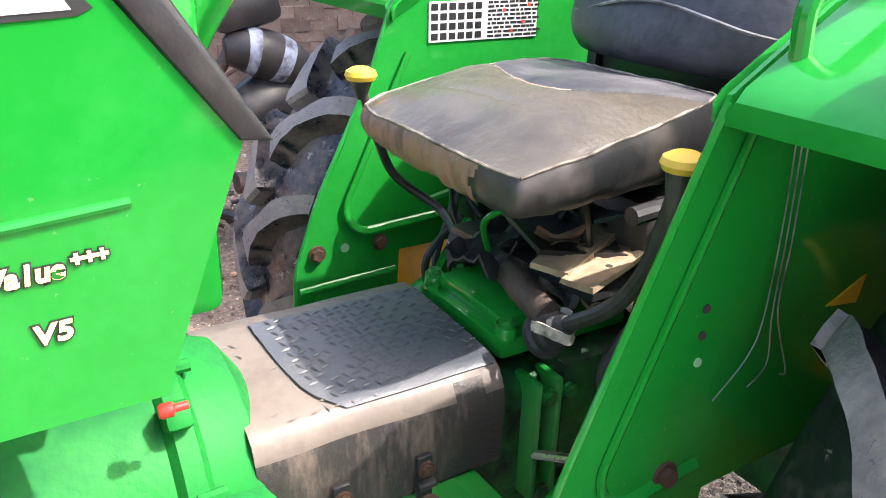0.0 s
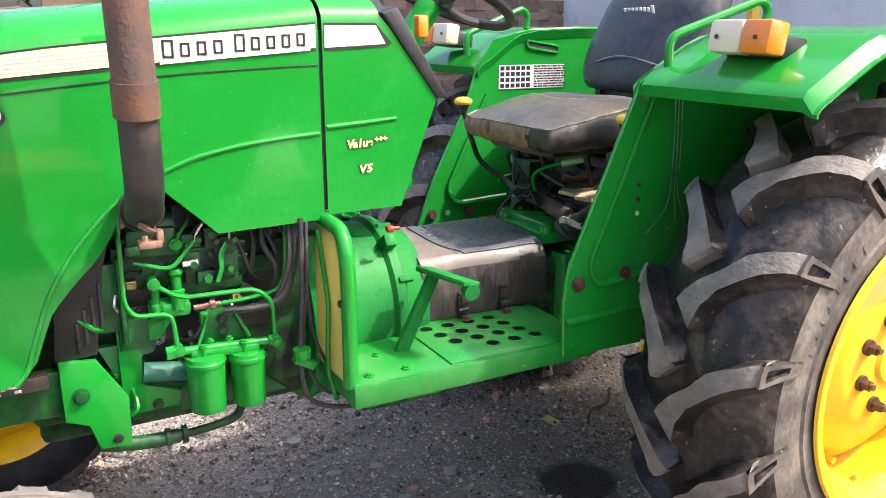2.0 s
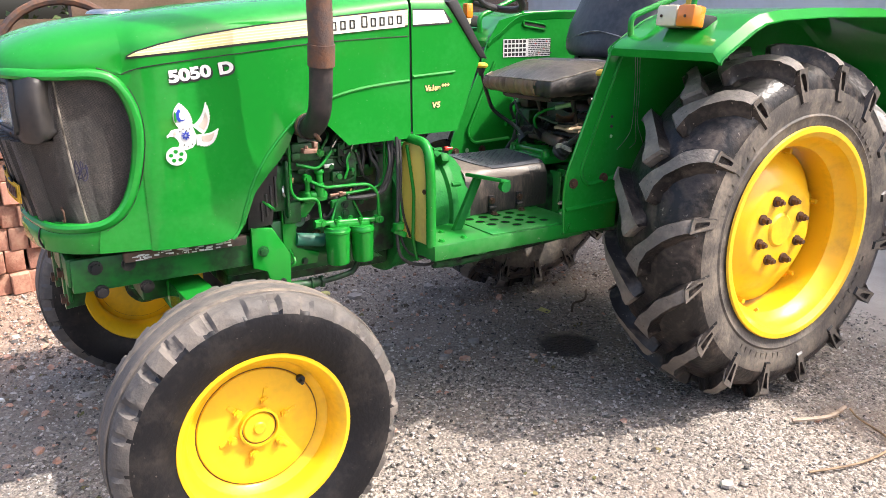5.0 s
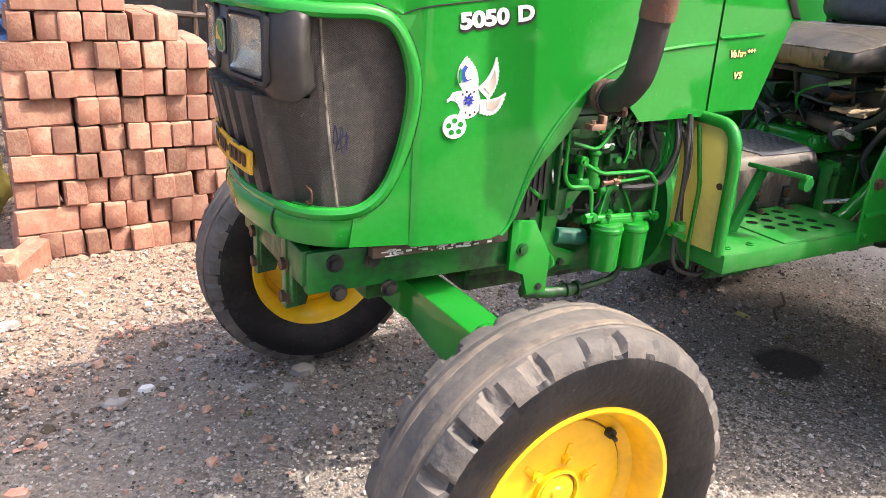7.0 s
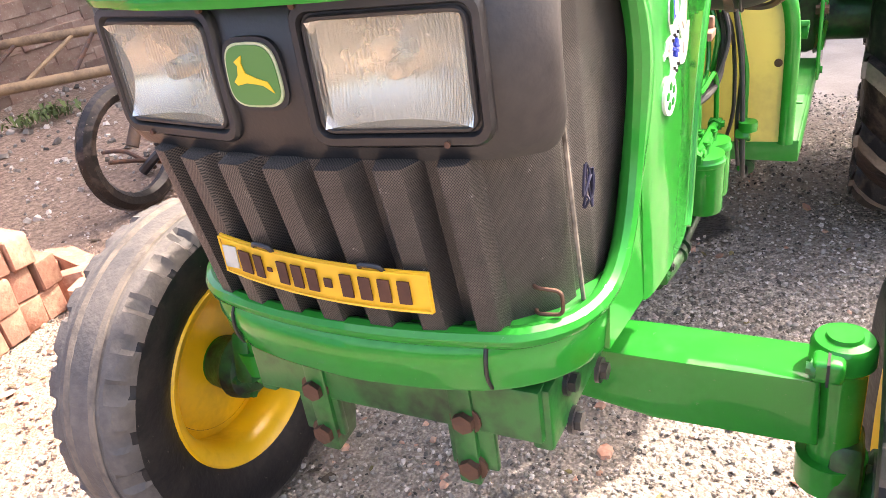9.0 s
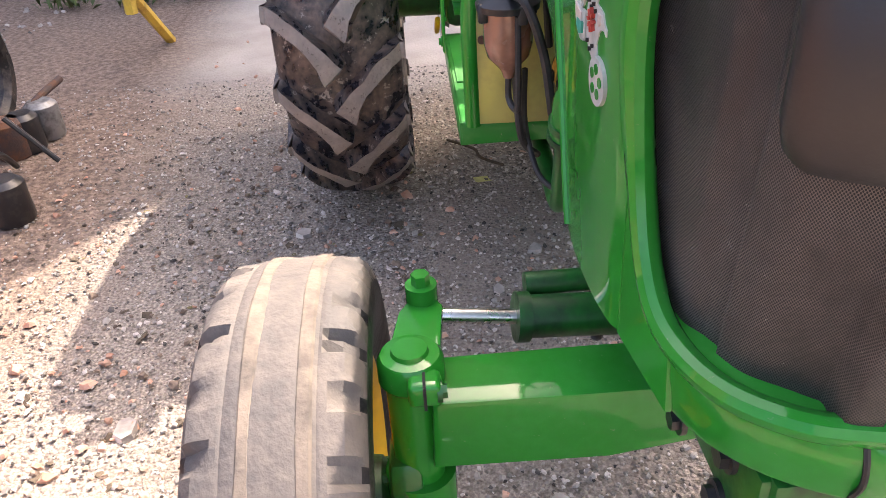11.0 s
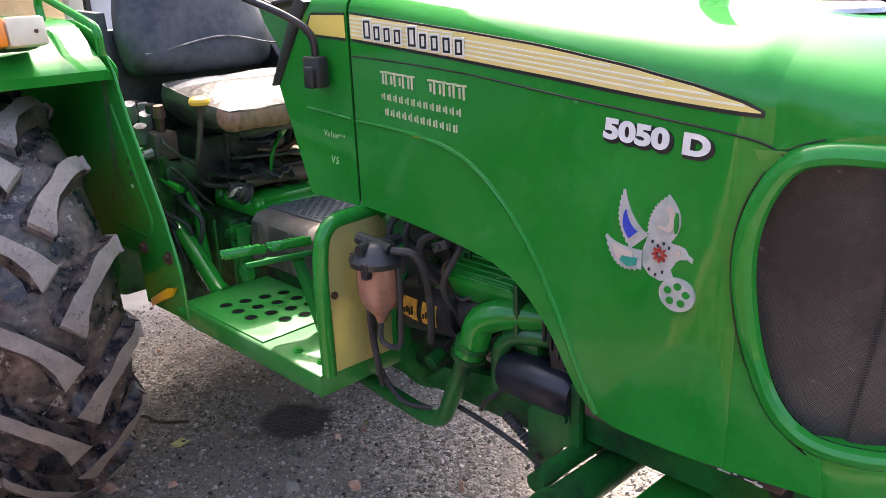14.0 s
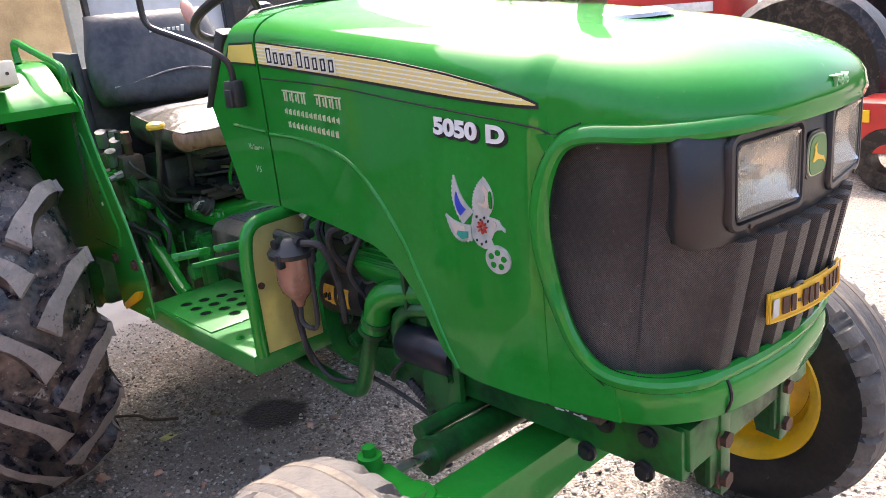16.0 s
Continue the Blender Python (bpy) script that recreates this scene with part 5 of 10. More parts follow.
part("pump_cover", bm, GREEN_GRIME_SHADE, pump)
for x, z, r in ((-1.523, 0.968, 0.008), (-1.510, 1.020, 0.006), (-1.484, 1.028, 0.008), (-1.496, 0.934, 0.010), (-1.448, 0.950, 0.007), (-1.535, 1.010, 0.005), (-1.436, 1.012, 0.006), (-1.474, 1.012, 0.006)):
    bm = bmesh.new()
    rod(bm, (x, -0.235, z), (x, -0.272, z), r, seg=6)
    part("pump_bolt", bm, GREEN_CAST_SHADE, pump)
for k in range(3):
    bm = bmesh.new()
    rod(bm, (-1.43, -0.215 - 0.012 * k, 1.02 - 0.026 * k), (-1.405, -0.215 - 0.012 * k, 1.02 - 0.026 * k), 0.006, seg=8)
    part("pump_union", bm, GREEN_CAST_SHADE, pump)
bm = bmesh.new()
rod(bm, (-1.62, -0.20, 1.045), (-1.55, -0.20, 1.045), 0.04, seg=12)
box(bm, (-1.60, -0.23, 1.02), (0.10, 0.05, 0.06), 0.008)
box(bm, (-1.64, -0.25, 1.01), (0.03, 0.03, 0.02), 0.003)
part("manifold_flange", bm, GREEN_GRIME_SHADE, tractor)
bm = bmesh.new()
for x, y, z, r in ((-1.559, -0.250, 0.962, 0.0165), (-1.603, -0.256, 0.938, 0.0125)):
    lathe(bm, [(0.001, z), (r * 0.85, z - 0.001), (r, z - 0.005), (r, z - 0.012), (r * 0.72, z - 0.017), (r * 0.66, z - 0.045), (r * 0.95, z - 0.049), (r * 0.95, 0.872), (0.001, 0.870)], 20, 'z', centre=(x, y, 0))
box(bm, (-1.575, -0.228, 0.872), (0.085, 0.060, 0.035), 0.010)
part("lift_pump", bm, GREEN, tractor)
PIPES = [([(-1.664, -0.272, 1.08), (-1.667, -0.275, 0.905), (-1.650, -0.275, 0.876), (-1.577, -0.275, 0.872), (-1.572, -0.28, 0.79)], 0.0054),
         ([(-1.607, -0.262, 0.935), (-1.560, -0.285, 0.906), (-1.400, -0.285, 0.902), (-1.367, -0.285, 0.868), (-1.366, -0.285, 0.777)], 0.0054),
         ([(-1.50, -0.262, 0.872), (-1.400, -0.262, 0.876), (-1.345, -0.262, 0.885), (-1.328, -0.262, 0.92), (-1.320, -0.25, 1.04)], 0.0052),
         ([(-1.64, -0.26, 0.985), (-1.57, -0.275, 0.965), (-1.52, -0.27, 1.02)], 0.005),
         ([(-1.31, -0.25, 1.04), (-1.325, -0.28, 0.96), (-1.33, -0.27, 0.88)], 0.006),
         ([(-1.262, -0.30, 1.02), (-1.255, -0.33, 0.86), (-1.262, -0.33, 0.70), (-1.24, -0.32, 0.62)], 0.006)]
for line, r in PIPES:
    bm = bmesh.new()
    tube(bm, bent(line, 0.022), r, 8)
    part("fuel_pipe", bm, GREEN, tractor)
bm = bmesh.new()
for x, r, lo, hi in ((-1.5205, 0.0420, 0.645, 0.766), (-1.4305, 0.0395, 0.643, 0.760)):
    lathe(bm, [(0.001, lo), (r * 0.74, lo + 0.001), (r * 0.86, lo + 0.004), (r * 0.91, lo + 0.012), (r * 0.98, hi - 0.014), (r * 1.05, hi - 0.011), (r * 1.06, hi - 0.004), (r, hi), (0.001, hi + 0.001)], 32, 'z', centre=(x, -0.287, 0))
part("fuel_filter", bm, GREEN, tractor, "pair of green fuel filter canisters")
bm = bmesh.new()
for x, r, z in ((-1.5205, 0.0432, 0.768), (-1.4305, 0.0405, 0.762)):
    rod(bm, (x, -0.287, z - 0.006), (x, -0.287, z + 0.005), r, r * 0.93, seg=28)
box(bm, (-1.4755, -0.275, 0.774), (0.150, 0.040, 0.022), 0.008, Matrix.Rotation(0.06, 3, 'Y'))
rod(bm, (-1.585, -0.283, 0.789), (-1.372, -0.283, 0.778), 0.0095, seg=14)
box(bm, (-1.485, -0.23, 0.81), (0.06, 0.02, 0.08), 0.006)
for x, z in ((-1.585, 0.789), (-1.37, 0.778)):
    rod(bm, (x - 0.012, -0.283, z), (x + 0.010, -0.283, z), 0.0145, seg=6)
for x, y, z in ((-1.524, -0.292, 0.798), (-1.503, -0.268, 0.800), (-1.462, -0.268, 0.798), (-1.438, -0.292, 0.794)):
    rod(bm, (x, y, 0.768), (x, y, z), 0.006, seg=6)
    rod(bm, (x, y, z - 0.008), (x, y, z - 0.004), 0.0085, seg=14)
part("filter_head", bm, GREEN, tractor)
bm = bmesh.new()
tube(bm, bent([(-1.47, -0.262, 0.858), (-1.40, -0.275, 0.855), (-1.34, -0.285, 0.87), (-1.315, -0.29, 0.95), (-1.305, -0.27, 1.05)], 0.03), 0.009, 8)
part("black_fuel_hose", bm, HOSE, tractor)
bm = bmesh.new()
rod(bm, (-1.530, -0.262, 0.872), (-1.475, -0.262, 0.874), 0.0058, seg=10)
rod(bm, (-1.497, -0.262, 0.873), (-1.485, -0.262, 0.8735), 0.0095, seg=6)
part("brass_joint", bm, COPPER, tractor)
HOSES = [([(-1.300, -0.30, 1.05), (-1.312, -0.325, 0.90), (-1.325, -0.335, 0.72), (-1.300, -0.335, 0.635), (-1.20, -0.33, 0.60), (-1.10, -0.30, 0.62)], 0.008),
         ([(-1.285, -0.29, 1.05), (-1.300, -0.325, 0.92), (-1.312, -0.32, 0.76), (-1.27, -0.32, 0.65), (-1.16, -0.31, 0.615)], 0.006),
         ([(-1.32, -0.27, 1.05), (-1.33, -0.30, 0.96), (-1.36, -0.28, 0.87), (-1.42, -0.26, 0.85)], 0.008),
         ([(-1.31, -0.25, 1.05), (-1.30, -0.30, 0.97), (-1.288, -0.31, 0.80), (-1.25, -0.29, 0.70)], 0.006),
         ([(-1.47, -0.22, 1.05), (-1.43, -0.25, 1.01), (-1.40, -0.24, 0.93), (-1.37, -0.22, 0.90)], 0.006),
         ([(-1.36, -0.22, 1.06), (-1.37, -0.24, 0.99), (-1.345, -0.25, 0.93), (-1.36, -0.23, 0.84)], 0.009),
         ([(-1.40, -0.20, 1.08), (-1.385, -0.22, 1.00), (-1.395, -0.22, 0.92)], 0.009)]
for line, r in HOSES:
    bm = bmesh.new()
    tube(bm, smooth_line(line, 6), r * 0.72, 8)
    part("hose", bm, HOSE, tractor)
bm = bmesh.new()
box(bm, (-1.318, -0.335, 0.735), (0.05, 0.03, 0.02), 0.004, Matrix.Rotation(0.5, 3, 'Y'))
rod(bm, (-1.325, -0.345, 0.77), (-1.325, -0.345, 0.75), 0.02, seg=12)
part("hose_clip", bm, GREEN, tractor)

# black panel standing in for the shade behind the fuel lines
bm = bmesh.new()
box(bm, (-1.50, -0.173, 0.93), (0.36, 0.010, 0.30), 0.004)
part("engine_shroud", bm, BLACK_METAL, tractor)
# larger castings in the left engine bay
for nm, c, sz, mt in (("timing_cover", (-1.700, -0.185, 0.910), (0.075, 0.11, 0.15), GREEN_CAST_SHADE), ("timing_flange", (-1.668, -0.195, 0.905), (0.014, 0.12, 0.19), GREEN_CAST_SHADE), ("head_rail", (-1.605, -0.205, 0.985), (0.15, 0.05, 0.055), GREEN_GRIME_SHADE),
                      ("rail_top", (-1.605, -0.215, 1.020), (0.12, 0.03, 0.02), GREEN_CAST_SHADE), ("pump_base", (-1.480, -0.190, 0.905), (0.14, 0.06, 0.03), GREEN_GRIME_SHADE)):
    bm = bmesh.new()
    box(bm, c, sz, 0.010)
    part(nm, bm, mt, tractor)
bm = bmesh.new()
plate(bm, [(-1.470, 0.858), (-1.445, 0.850), (-1.415, 0.775), (-1.525, 0.790), (-1.495, 0.850)], 'y', -0.242, -0.232, 0.003)
brk = part("filter_bracket", bm, GREEN_CAST_SHADE, tractor)
for z in (0.832, 0.805):
    bolt(brk, (-1.470, -0.243, z), (0, -1, 0), 0.009, GREEN_GRIME_SHADE)
for sx in (-1, 1):
    bm = bmesh.new()
    tube(bm, [(-1.470 + sx * 0.030, -0.245, 0.842), (-1.470 + sx * 0.055, -0.255, 0.785)], 0.004, 6)
    part("bracket_stay", bm, GREEN, brk)
bm = bmesh.new()
rod(bm, (-1.640, -0.222, 0.732), (-1.545, -0.222, 0.716), 0.022, seg=22)
part("drive_cylinder", bm, TEAL_GREEN, tractor, "faded teal cylinder by the engine")
bm = bmesh.new()
plate(bm, [(-1.685, 0.850), (-1.560, 0.850), (-1.600, 0.800), (-1.645, 0.770), (-1.645, 0.700), (-1.560, 0.680), (-1.570, 0.640), (-1.685, 0.640)], 'y', -0.226, -0.208, 0.005)
web = part("cast_web", bm, GREEN, tractor)
for x, z in ((-1.668, 0.825), (-1.615, 0.655), (-1.668, 0.655)):
    bolt(web, (x, -0.227, z), (0, -1, 0), 0.008, GREEN_CAST_SHADE)
bm = bmesh.new()
tube(bm, smooth_line([(-1.452, -0.262, 1.004), (-1.466, -0.268, 0.985), (-1.468, -0.272, 0.955), (-1.478, -0.270, 0.925)], 5), 0.0075, 8, 0.5)
part("pump_lever", bm, GREEN, pump)
bm = bmesh.new()
rod(bm, (-1.545, -0.262, 0.970), (-1.514, -0.264, 0.972), 0.006, seg=10)
part("white_connector", bm, DECAL_WHITE, tractor)
for p in ((-1.555, -0.25, 1.014), (-1.607, -0.262, 0.938), (-1.366, -0.285, 0.778), (-1.572, -0.28, 0.792)):
    bm = bmesh.new()
    rod(bm, Vector(p) - Vector((0, 0.012, 0)), Vector(p) + Vector((0, 0.012, 0)), 0.013, seg=16)
    rod(bm, Vector(p) - Vector((0, 0.018, 0)), Vector(p), 0.008, seg=6)
    part("banjo_union", bm, GREEN, tractor)
bm = bmesh.new()
tube(bm, [(-1.626 + 0.039 * math.cos(a), -0.362, 1.114 + 0.039 * math.sin(a)) for a in np.linspace(0, 6.2832, 29)], 0.0028, 8)
part("strap_clamp", bm, BLACK_METAL, tractor, "thin dark strap round the exhaust elbow")
bm = bmesh.new()
box(bm, (-1.610, -0.300, 1.032), (0.044, 0.030, 0.014), 0.002)
box(bm, (-1.590, -0.300, 1.046), (0.013, 0.024, 0.026), 0.003)
rod(bm, (-1.618, -0.300, 1.036), (-1.618, -0.300, 1.048), 0.006, seg=6)
part("copper_fitting", bm, COPPER, tractor, "pale coppery fitting under the exhaust elbow")

# injection lines and many small fittings in both engine bays
for k in range(4):
    x = -1.54 + 0.035 * k
    bm = bmesh.new()
    tube(bm, smooth_line([(x, -0.235, 0.995), (x - 0.01, -0.262, 1.03), (x + 0.015, -0.255, 1.07), (x + 0.01, -0.18, 1.10)], 6), 0.0045, 6)
    part("injection_line", bm, (GREEN_CAST_SHADE, STEEL)[k % 2], tractor)
rnd = random.Random(31)
for s, zlo, zhi, n in ((-1, 0.70, 1.06, 46), (1, 0.62, 1.02, 34)):
    for k in range(n):
        x, z = rnd.uniform(-1.70, -1.33), rnd.uniform(zlo, zhi)
        y = s * rnd.uniform(0.185, 0.215)
        way = Vector((rnd.uniform(-0.5, 0.5), s, rnd.uniform(-0.5, 0.5))).normalized()
        p = Vector((x, y, z))
        mt = rnd.choice((GREEN_CAST_SHADE, GREEN_CAST_SHADE, GREEN_GRIME_SHADE, BLACK_METAL, RUST_BOLT, BRASS, ALU))
        bm = bmesh.new()
        kind_ = k % 4
        if kind_ == 0:
            rod(bm, p - way * 0.03, p + way * 0.012, rnd.uniform(0.008, 0.014), seg=6)
            rod(bm, p, p + way * 0.026, rnd.uniform(0.004, 0.007), seg=8)
            nm = "fitting"
        elif kind_ == 1:
            box(bm, p, (rnd.uniform(0.02, 0.06), 0.03, rnd.uniform(0.012, 0.03)), 0.003, Matrix.Rotation(rnd.uniform(-0.6, 0.6), 3, 'Y'))
            rod(bm, p, p + Vector((0, s * 0.022, 0)), 0.007, seg=6)
            nm = "bracket"
        elif kind_ == 2:
            q = p + Vector((rnd.uniform(-0.12, 0.12), s * rnd.uniform(0.0, 0.03), rnd.uniform(-0.14, 0.14)))
            tube(bm, smooth_line([p, (p + q) / 2 + Vector((rnd.uniform(-0.04, 0.04), s * 0.035, rnd.uniform(-0.03, 0.03))), q], 6), rnd.uniform(0.003, 0.006), 6)
            nm = "thin_line"
            mt = rnd.choice((GREEN, HOSE, HOSE, STEEL))
        else:
            rod(bm, p - way * 0.02, p + way * 0.016, rnd.uniform(0.014, 0.024), seg=14)
            rod(bm, p, p + way * 0.022, 0.008, seg=6)
            nm = "cover_boss"
        part(nm, bm, mt, tractor)

# exhaust elbow and stack
bm = bmesh.new()
tube(bm, smooth_line([(-1.626, -0.20, 1.112), (-1.626, -0.30, 1.112), (-1.626, -0.375, 1.116), (-1.627, -0.425, 1.150), (-1.629, -0.455, 1.20), (-1.633, -0.485, 1.33)], 7), 0.034, 20)
ex = part("exhaust", bm, SOOT, tractor, "black exhaust elbow rising into a rusty stack")
bm = bmesh.new()
rod(bm, (-1.633, -0.482, 1.30), (-1.634, -0.492, 1.36), 0.0385, seg=24)
rod(bm, (-1.634, -0.490, 1.355), (-1.645, -0.515, 2.10), 0.0355, seg=24)
part("stack_pipe", bm, RUST, ex, "rusty upper exhaust pipe")
bm = bmesh.new()
rod(bm, (-1.626, -0.335, 1.113), (-1.626, -0.350, 1.114), 0.040, seg=20)
tube(bm, bent([(-1.61, -0.34, 1.08), (-1.61, -0.40, 1.075), (-1.64, -0.43, 1.10)], 0.02), 0.006, 6)
part("exhaust_clamp", bm, RUST, ex)

# right side: water trap, starter cover, coolant pipes, power steering filter
bm = bmesh.new()
lathe(bm, [(0.001, 0.83), (0.010, 0.832), (0.014, 0.845), (0.022, 0.855), (0.040, 0.875), (0.046, 0.90), (0.047, 0.965), (0.001, 0.967)], 28, 'z', centre=(-1.355, 0.352, 0))
bowl = part("water_trap", bm, BROWN_GLASS, tractor, "stained brown glass sediment bowl")
bm = bmesh.new()
lathe(bm, [(0.001, 0.962), (0.058, 0.963), (0.060, 0.975), (0.050, 0.985), (0.034, 1.005), (0.020, 1.012), (0.001, 1.014)], 28, 'z', centre=(-1.355, 0.352, 0))
for a in range(4):
    box(bm, (-1.355 + 0.052 * math.cos(a * 1.57 + 0.4), 0.352 + 0.052 * math.sin(a * 1.57 + 0.4), 0.962), (0.018, 0.018, 0.035), 0.004)
rod(bm, (-1.40, 0.352, 0.998), (-1.30, 0.352, 1.005), 0.014, seg=10)
rod(bm, (-1.355, 0.29, 1.0), (-1.355, 0.40, 1.0), 0.012, seg=10)
part("bowl_head", bm, BLACK_METAL, bowl)
for line, r in [([(-1.355, 0.352, 0.835), (-1.350, 0.352, 0.79), (-1.375, 0.345, 0.775), (-1.40, 0.34, 0.80), (-1.405, 0.34, 0.96)], 0.008),
                ([(-1.40, 0.35, 0.998), (-1.45, 0.33, 0.99), (-1.45, 0.30, 0.90), (-1.43, 0.28, 0.78)], 0.011),
                ([(-1.31, 0.34, 0.92), (-1.29, 0.33, 0.80), (-1.30, 0.32, 0.68), (-1.26, 0.28, 0.62)], 0.010),
                ([(-1.28, 0.31, 0.82), (-1.28, 0.31, 0.70), (-1.33, 0.29, 0.61), (-1.40, 0.26, 0.60)], 0.008),
                ([(-1.46, 0.24, 1.02), (-1.42, 0.28, 1.01), (-1.40, 0.27, 0.95), (-1.42, 0.24, 0.90)], 0.012),
                ([(-1.36, 0.24, 1.05), (-1.35, 0.27, 1.0), (-1.37, 0.26, 0.93)], 0.008),
                ([(-1.34, 0.22, 1.05), (-1.31, 0.27, 1.02), (-1.30, 0.27, 0.94), (-1.27, 0.26, 0.86)], 0.010),
                ([(-1.50, 0.22, 1.03), (-1.49, 0.26, 0.98), (-1.46, 0.27, 0.91), (-1.47, 0.24, 0.84)], 0.009),
                ([(-1.44, 0.25, 0.632), (-1.55, 0.25, 0.62), (-1.65, 0.25, 0.60), (-1.70, 0.25, 0.58)], 0.007)]:
    bm = bmesh.new()
    tube(bm, smooth_line(line, 6), r * 0.78, 8)
    part("hose", bm, HOSE, tractor)
bm = bmesh.new()
box(bm, (-1.542, 0.205, 0.920), (0.200, 0.085, 0.085), 0.022, Matrix.Rotation(-0.5, 3, 'X'), seg=4)
ribc = part("ribbed_cover", bm, GREEN, tractor, "ribbed green engine side cover")
for k in range(5):
    bm = bmesh.new()
    q = Matrix.Rotation(-0.5, 3, 'X') @ Vector((0, -0.022 + 0.014 * k, 0.0425))
    rod(bm, (-1.450, 0.205 + q.y, 0.920 + q.z), (-1.634, 0.205 + q.y, 0.920 + q.z), 0.0034, seg=8)
    part("cooling_rib", bm, GREEN, ribc)
bm = bmesh.new()
box(bm, (-1.648, 0.21, 0.90), (0.014, 0.11, 0.12), 0.006)
part("cover_flange", bm, GREEN_CAST_SHADE, ribc)
bm = bmesh.new()
rod(bm, (-1.438, 0.215, 0.925), (-1.430, 0.215, 0.925), 0.030, seg=20)
part("cover_end", bm, RUST, ribc)
# black panel standing in for the shade behind the right-hand hoses
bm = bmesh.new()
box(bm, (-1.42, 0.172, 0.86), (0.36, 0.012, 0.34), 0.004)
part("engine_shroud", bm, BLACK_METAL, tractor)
bm = bmesh.new()
rod(bm, (-1.30, 0.20, 0.815), (-1.47, 0.20, 0.835), 0.062, seg=28)
rod(bm, (-1.47, 0.20, 0.835), (-1.53, 0.20, 0.84), 0.045, seg=24)
rod(bm, (-1.34, 0.20, 0.885), (-1.45, 0.20, 0.895), 0.030, seg=20)
part("starter_motor", bm, BLACK_METAL, tractor, "black starter motor with orange warning film")
for x in (-1.345, -1.405):
    bm = bmesh.new()
    rows = [[(x + dx, 0.20 + 0.0635 * math.cos(a), 0.826 + 0.0635 * math.sin(a)) for dx in (-0.022, 0.022)] for a in np.linspace(-0.35, 0.45, 7)]
    grid(bm, rows)
    thick(bm, 0.001)
    part("warning_film", bm, WARN, tractor)
    bm = bmesh.new()
    for k in range(4):
        box(bm, (x - 0.010 + 0.008 * k, 0.2655, 0.828 - 0.004 * (k % 2)), (0.004, 0.002, 0.020 - 0.003 * k))
    part("warning_mark", bm, DECAL_BLACK, tractor)
bm = bmesh.new()
tube(bm, smooth_line([(-1.68, 0.21, 0.885), (-1.61, 0.25, 0.885), (-1.565, 0.268, 0.862), (-1.548, 0.27, 0.82), (-1.525, 0.27, 0.775)], 6), 0.033, 16)
part("hose_elbow", bm, GREEN, tractor)
bm = bmesh.new()
tube(bm, smooth_line([(-1.525, 0.27, 0.785), (-1.475, 0.268, 0.665), (-1.445, 0.265, 0.605), (-1.405, 0.262, 0.580), (-1.34, 0.26, 0.578), (-1.10, 0.255, 0.600)], 7), 0.0195, 14)
part("coolant_pipe", bm, GREEN_CAST_SHADE, tractor, "bent green pipe under the engine")
for p, q in (((-1.545, 0.27, 0.815), (-1.540, 0.27, 0.803)), ((-1.53, 0.27, 0.787), (-1.525, 0.27, 0.776))):
    bm = bmesh.new()
    rod(bm, p, q, 0.037, seg=20)
    part("hose_clamp", bm, GREEN_CAST_SHADE, tractor)
bm = bmesh.new()
tube(bm, smooth_line([(-1.74, 0.22, 0.855), (-1.66, 0.245, 0.852), (-1.62, 0.25, 0.835), (-1.598, 0.25, 0.80), (-1.590, 0.245, 0.72)], 6), 0.018, 14)
part("hose_elbow", bm, GREEN_CAST_SHADE, tractor)
bm = bmesh.new()
lathe(bm, [(0.001, -1.605), (0.044, -1.607), (0.049, -1.616), (0.049, -1.765), (0.042, -1.780), (0.001, -1.783)], 32, 'x', centre=(0, 0.235, 0.762))
part("oil_filter", bm, FILTER_BLACK, tractor, "black oil filter canister")

bm = bmesh.new()
line = smooth_line([(-1.60, 0.24, 0.655), (-1.655, 0.25, 0.634), (-1.694, 0.252, 0.60), (-1.70, 0.25, 0.54), (-1.715, 0.245, 0.47)], 12)
tube(bm, line, [0.0095 + (0.002 if k % 2 else -0.001) for k in range(len(line))], 10)
part("corrugated_hose", bm, HOSE, tractor, "black corrugated hose")

# ---- clutch housing, gearbox, rear axle ----
bm = bmesh.new()
lathe(bm, [(0.10, -1.25), (0.225, -1.25), (0.232, -1.235), (0.225, -1.21), (0.218, -1.10), (0.212, -1.04), (0.224, -1.03), (0.224, -1.005), (0.205, -0.995), (0.185, -0.93), (0.14, -0.90)], 56, 'x', centre=(0, 0, 0.735))
HOUSE_BOLTS = [2 * math.pi * k / 8 + 0.3 for k in range(8)]
clutch = part("clutch_housing", bm, GREEN_HOUSING, tractor, "round green clutch housing")
for a in HOUSE_BOLTS:
    bm = bmesh.new()
    rod(bm, (-1.02, 0.222 * math.cos(a), 0.735 + 0.222 * math.sin(a)), (-0.985, 0.222 * math.cos(a), 0.735 + 0.222 * math.sin(a)), 0.009, seg=8)
    part("housing_bolt", bm, GREEN_HOUSING, clutch)
bm = bmesh.new()
box(bm, (-1.022, -0.135, 0.922), (0.034, 0.050, 0.036), 0.008, Matrix.Rotation(-0.6, 3, 'X'))
part("housing_lug", bm, GREEN_HOUSING, clutch)
bm = bmesh.new()
lathe(bm, [(0.001, -1.052), (0.007, -1.051), (0.009, -1.047), (0.009, -1.036), (0.005, -1.033), (0.005, -1.018)], 16, 'x', centre=(0, -0.195, 0.973))
part("red_cap", bm, RED_PAINT, tractor, "small red filler cap")
bm = bmesh.new()
box(bm, (-0.55, 0, 0.69), (0.80, 0.30, 0.27), 0.03)
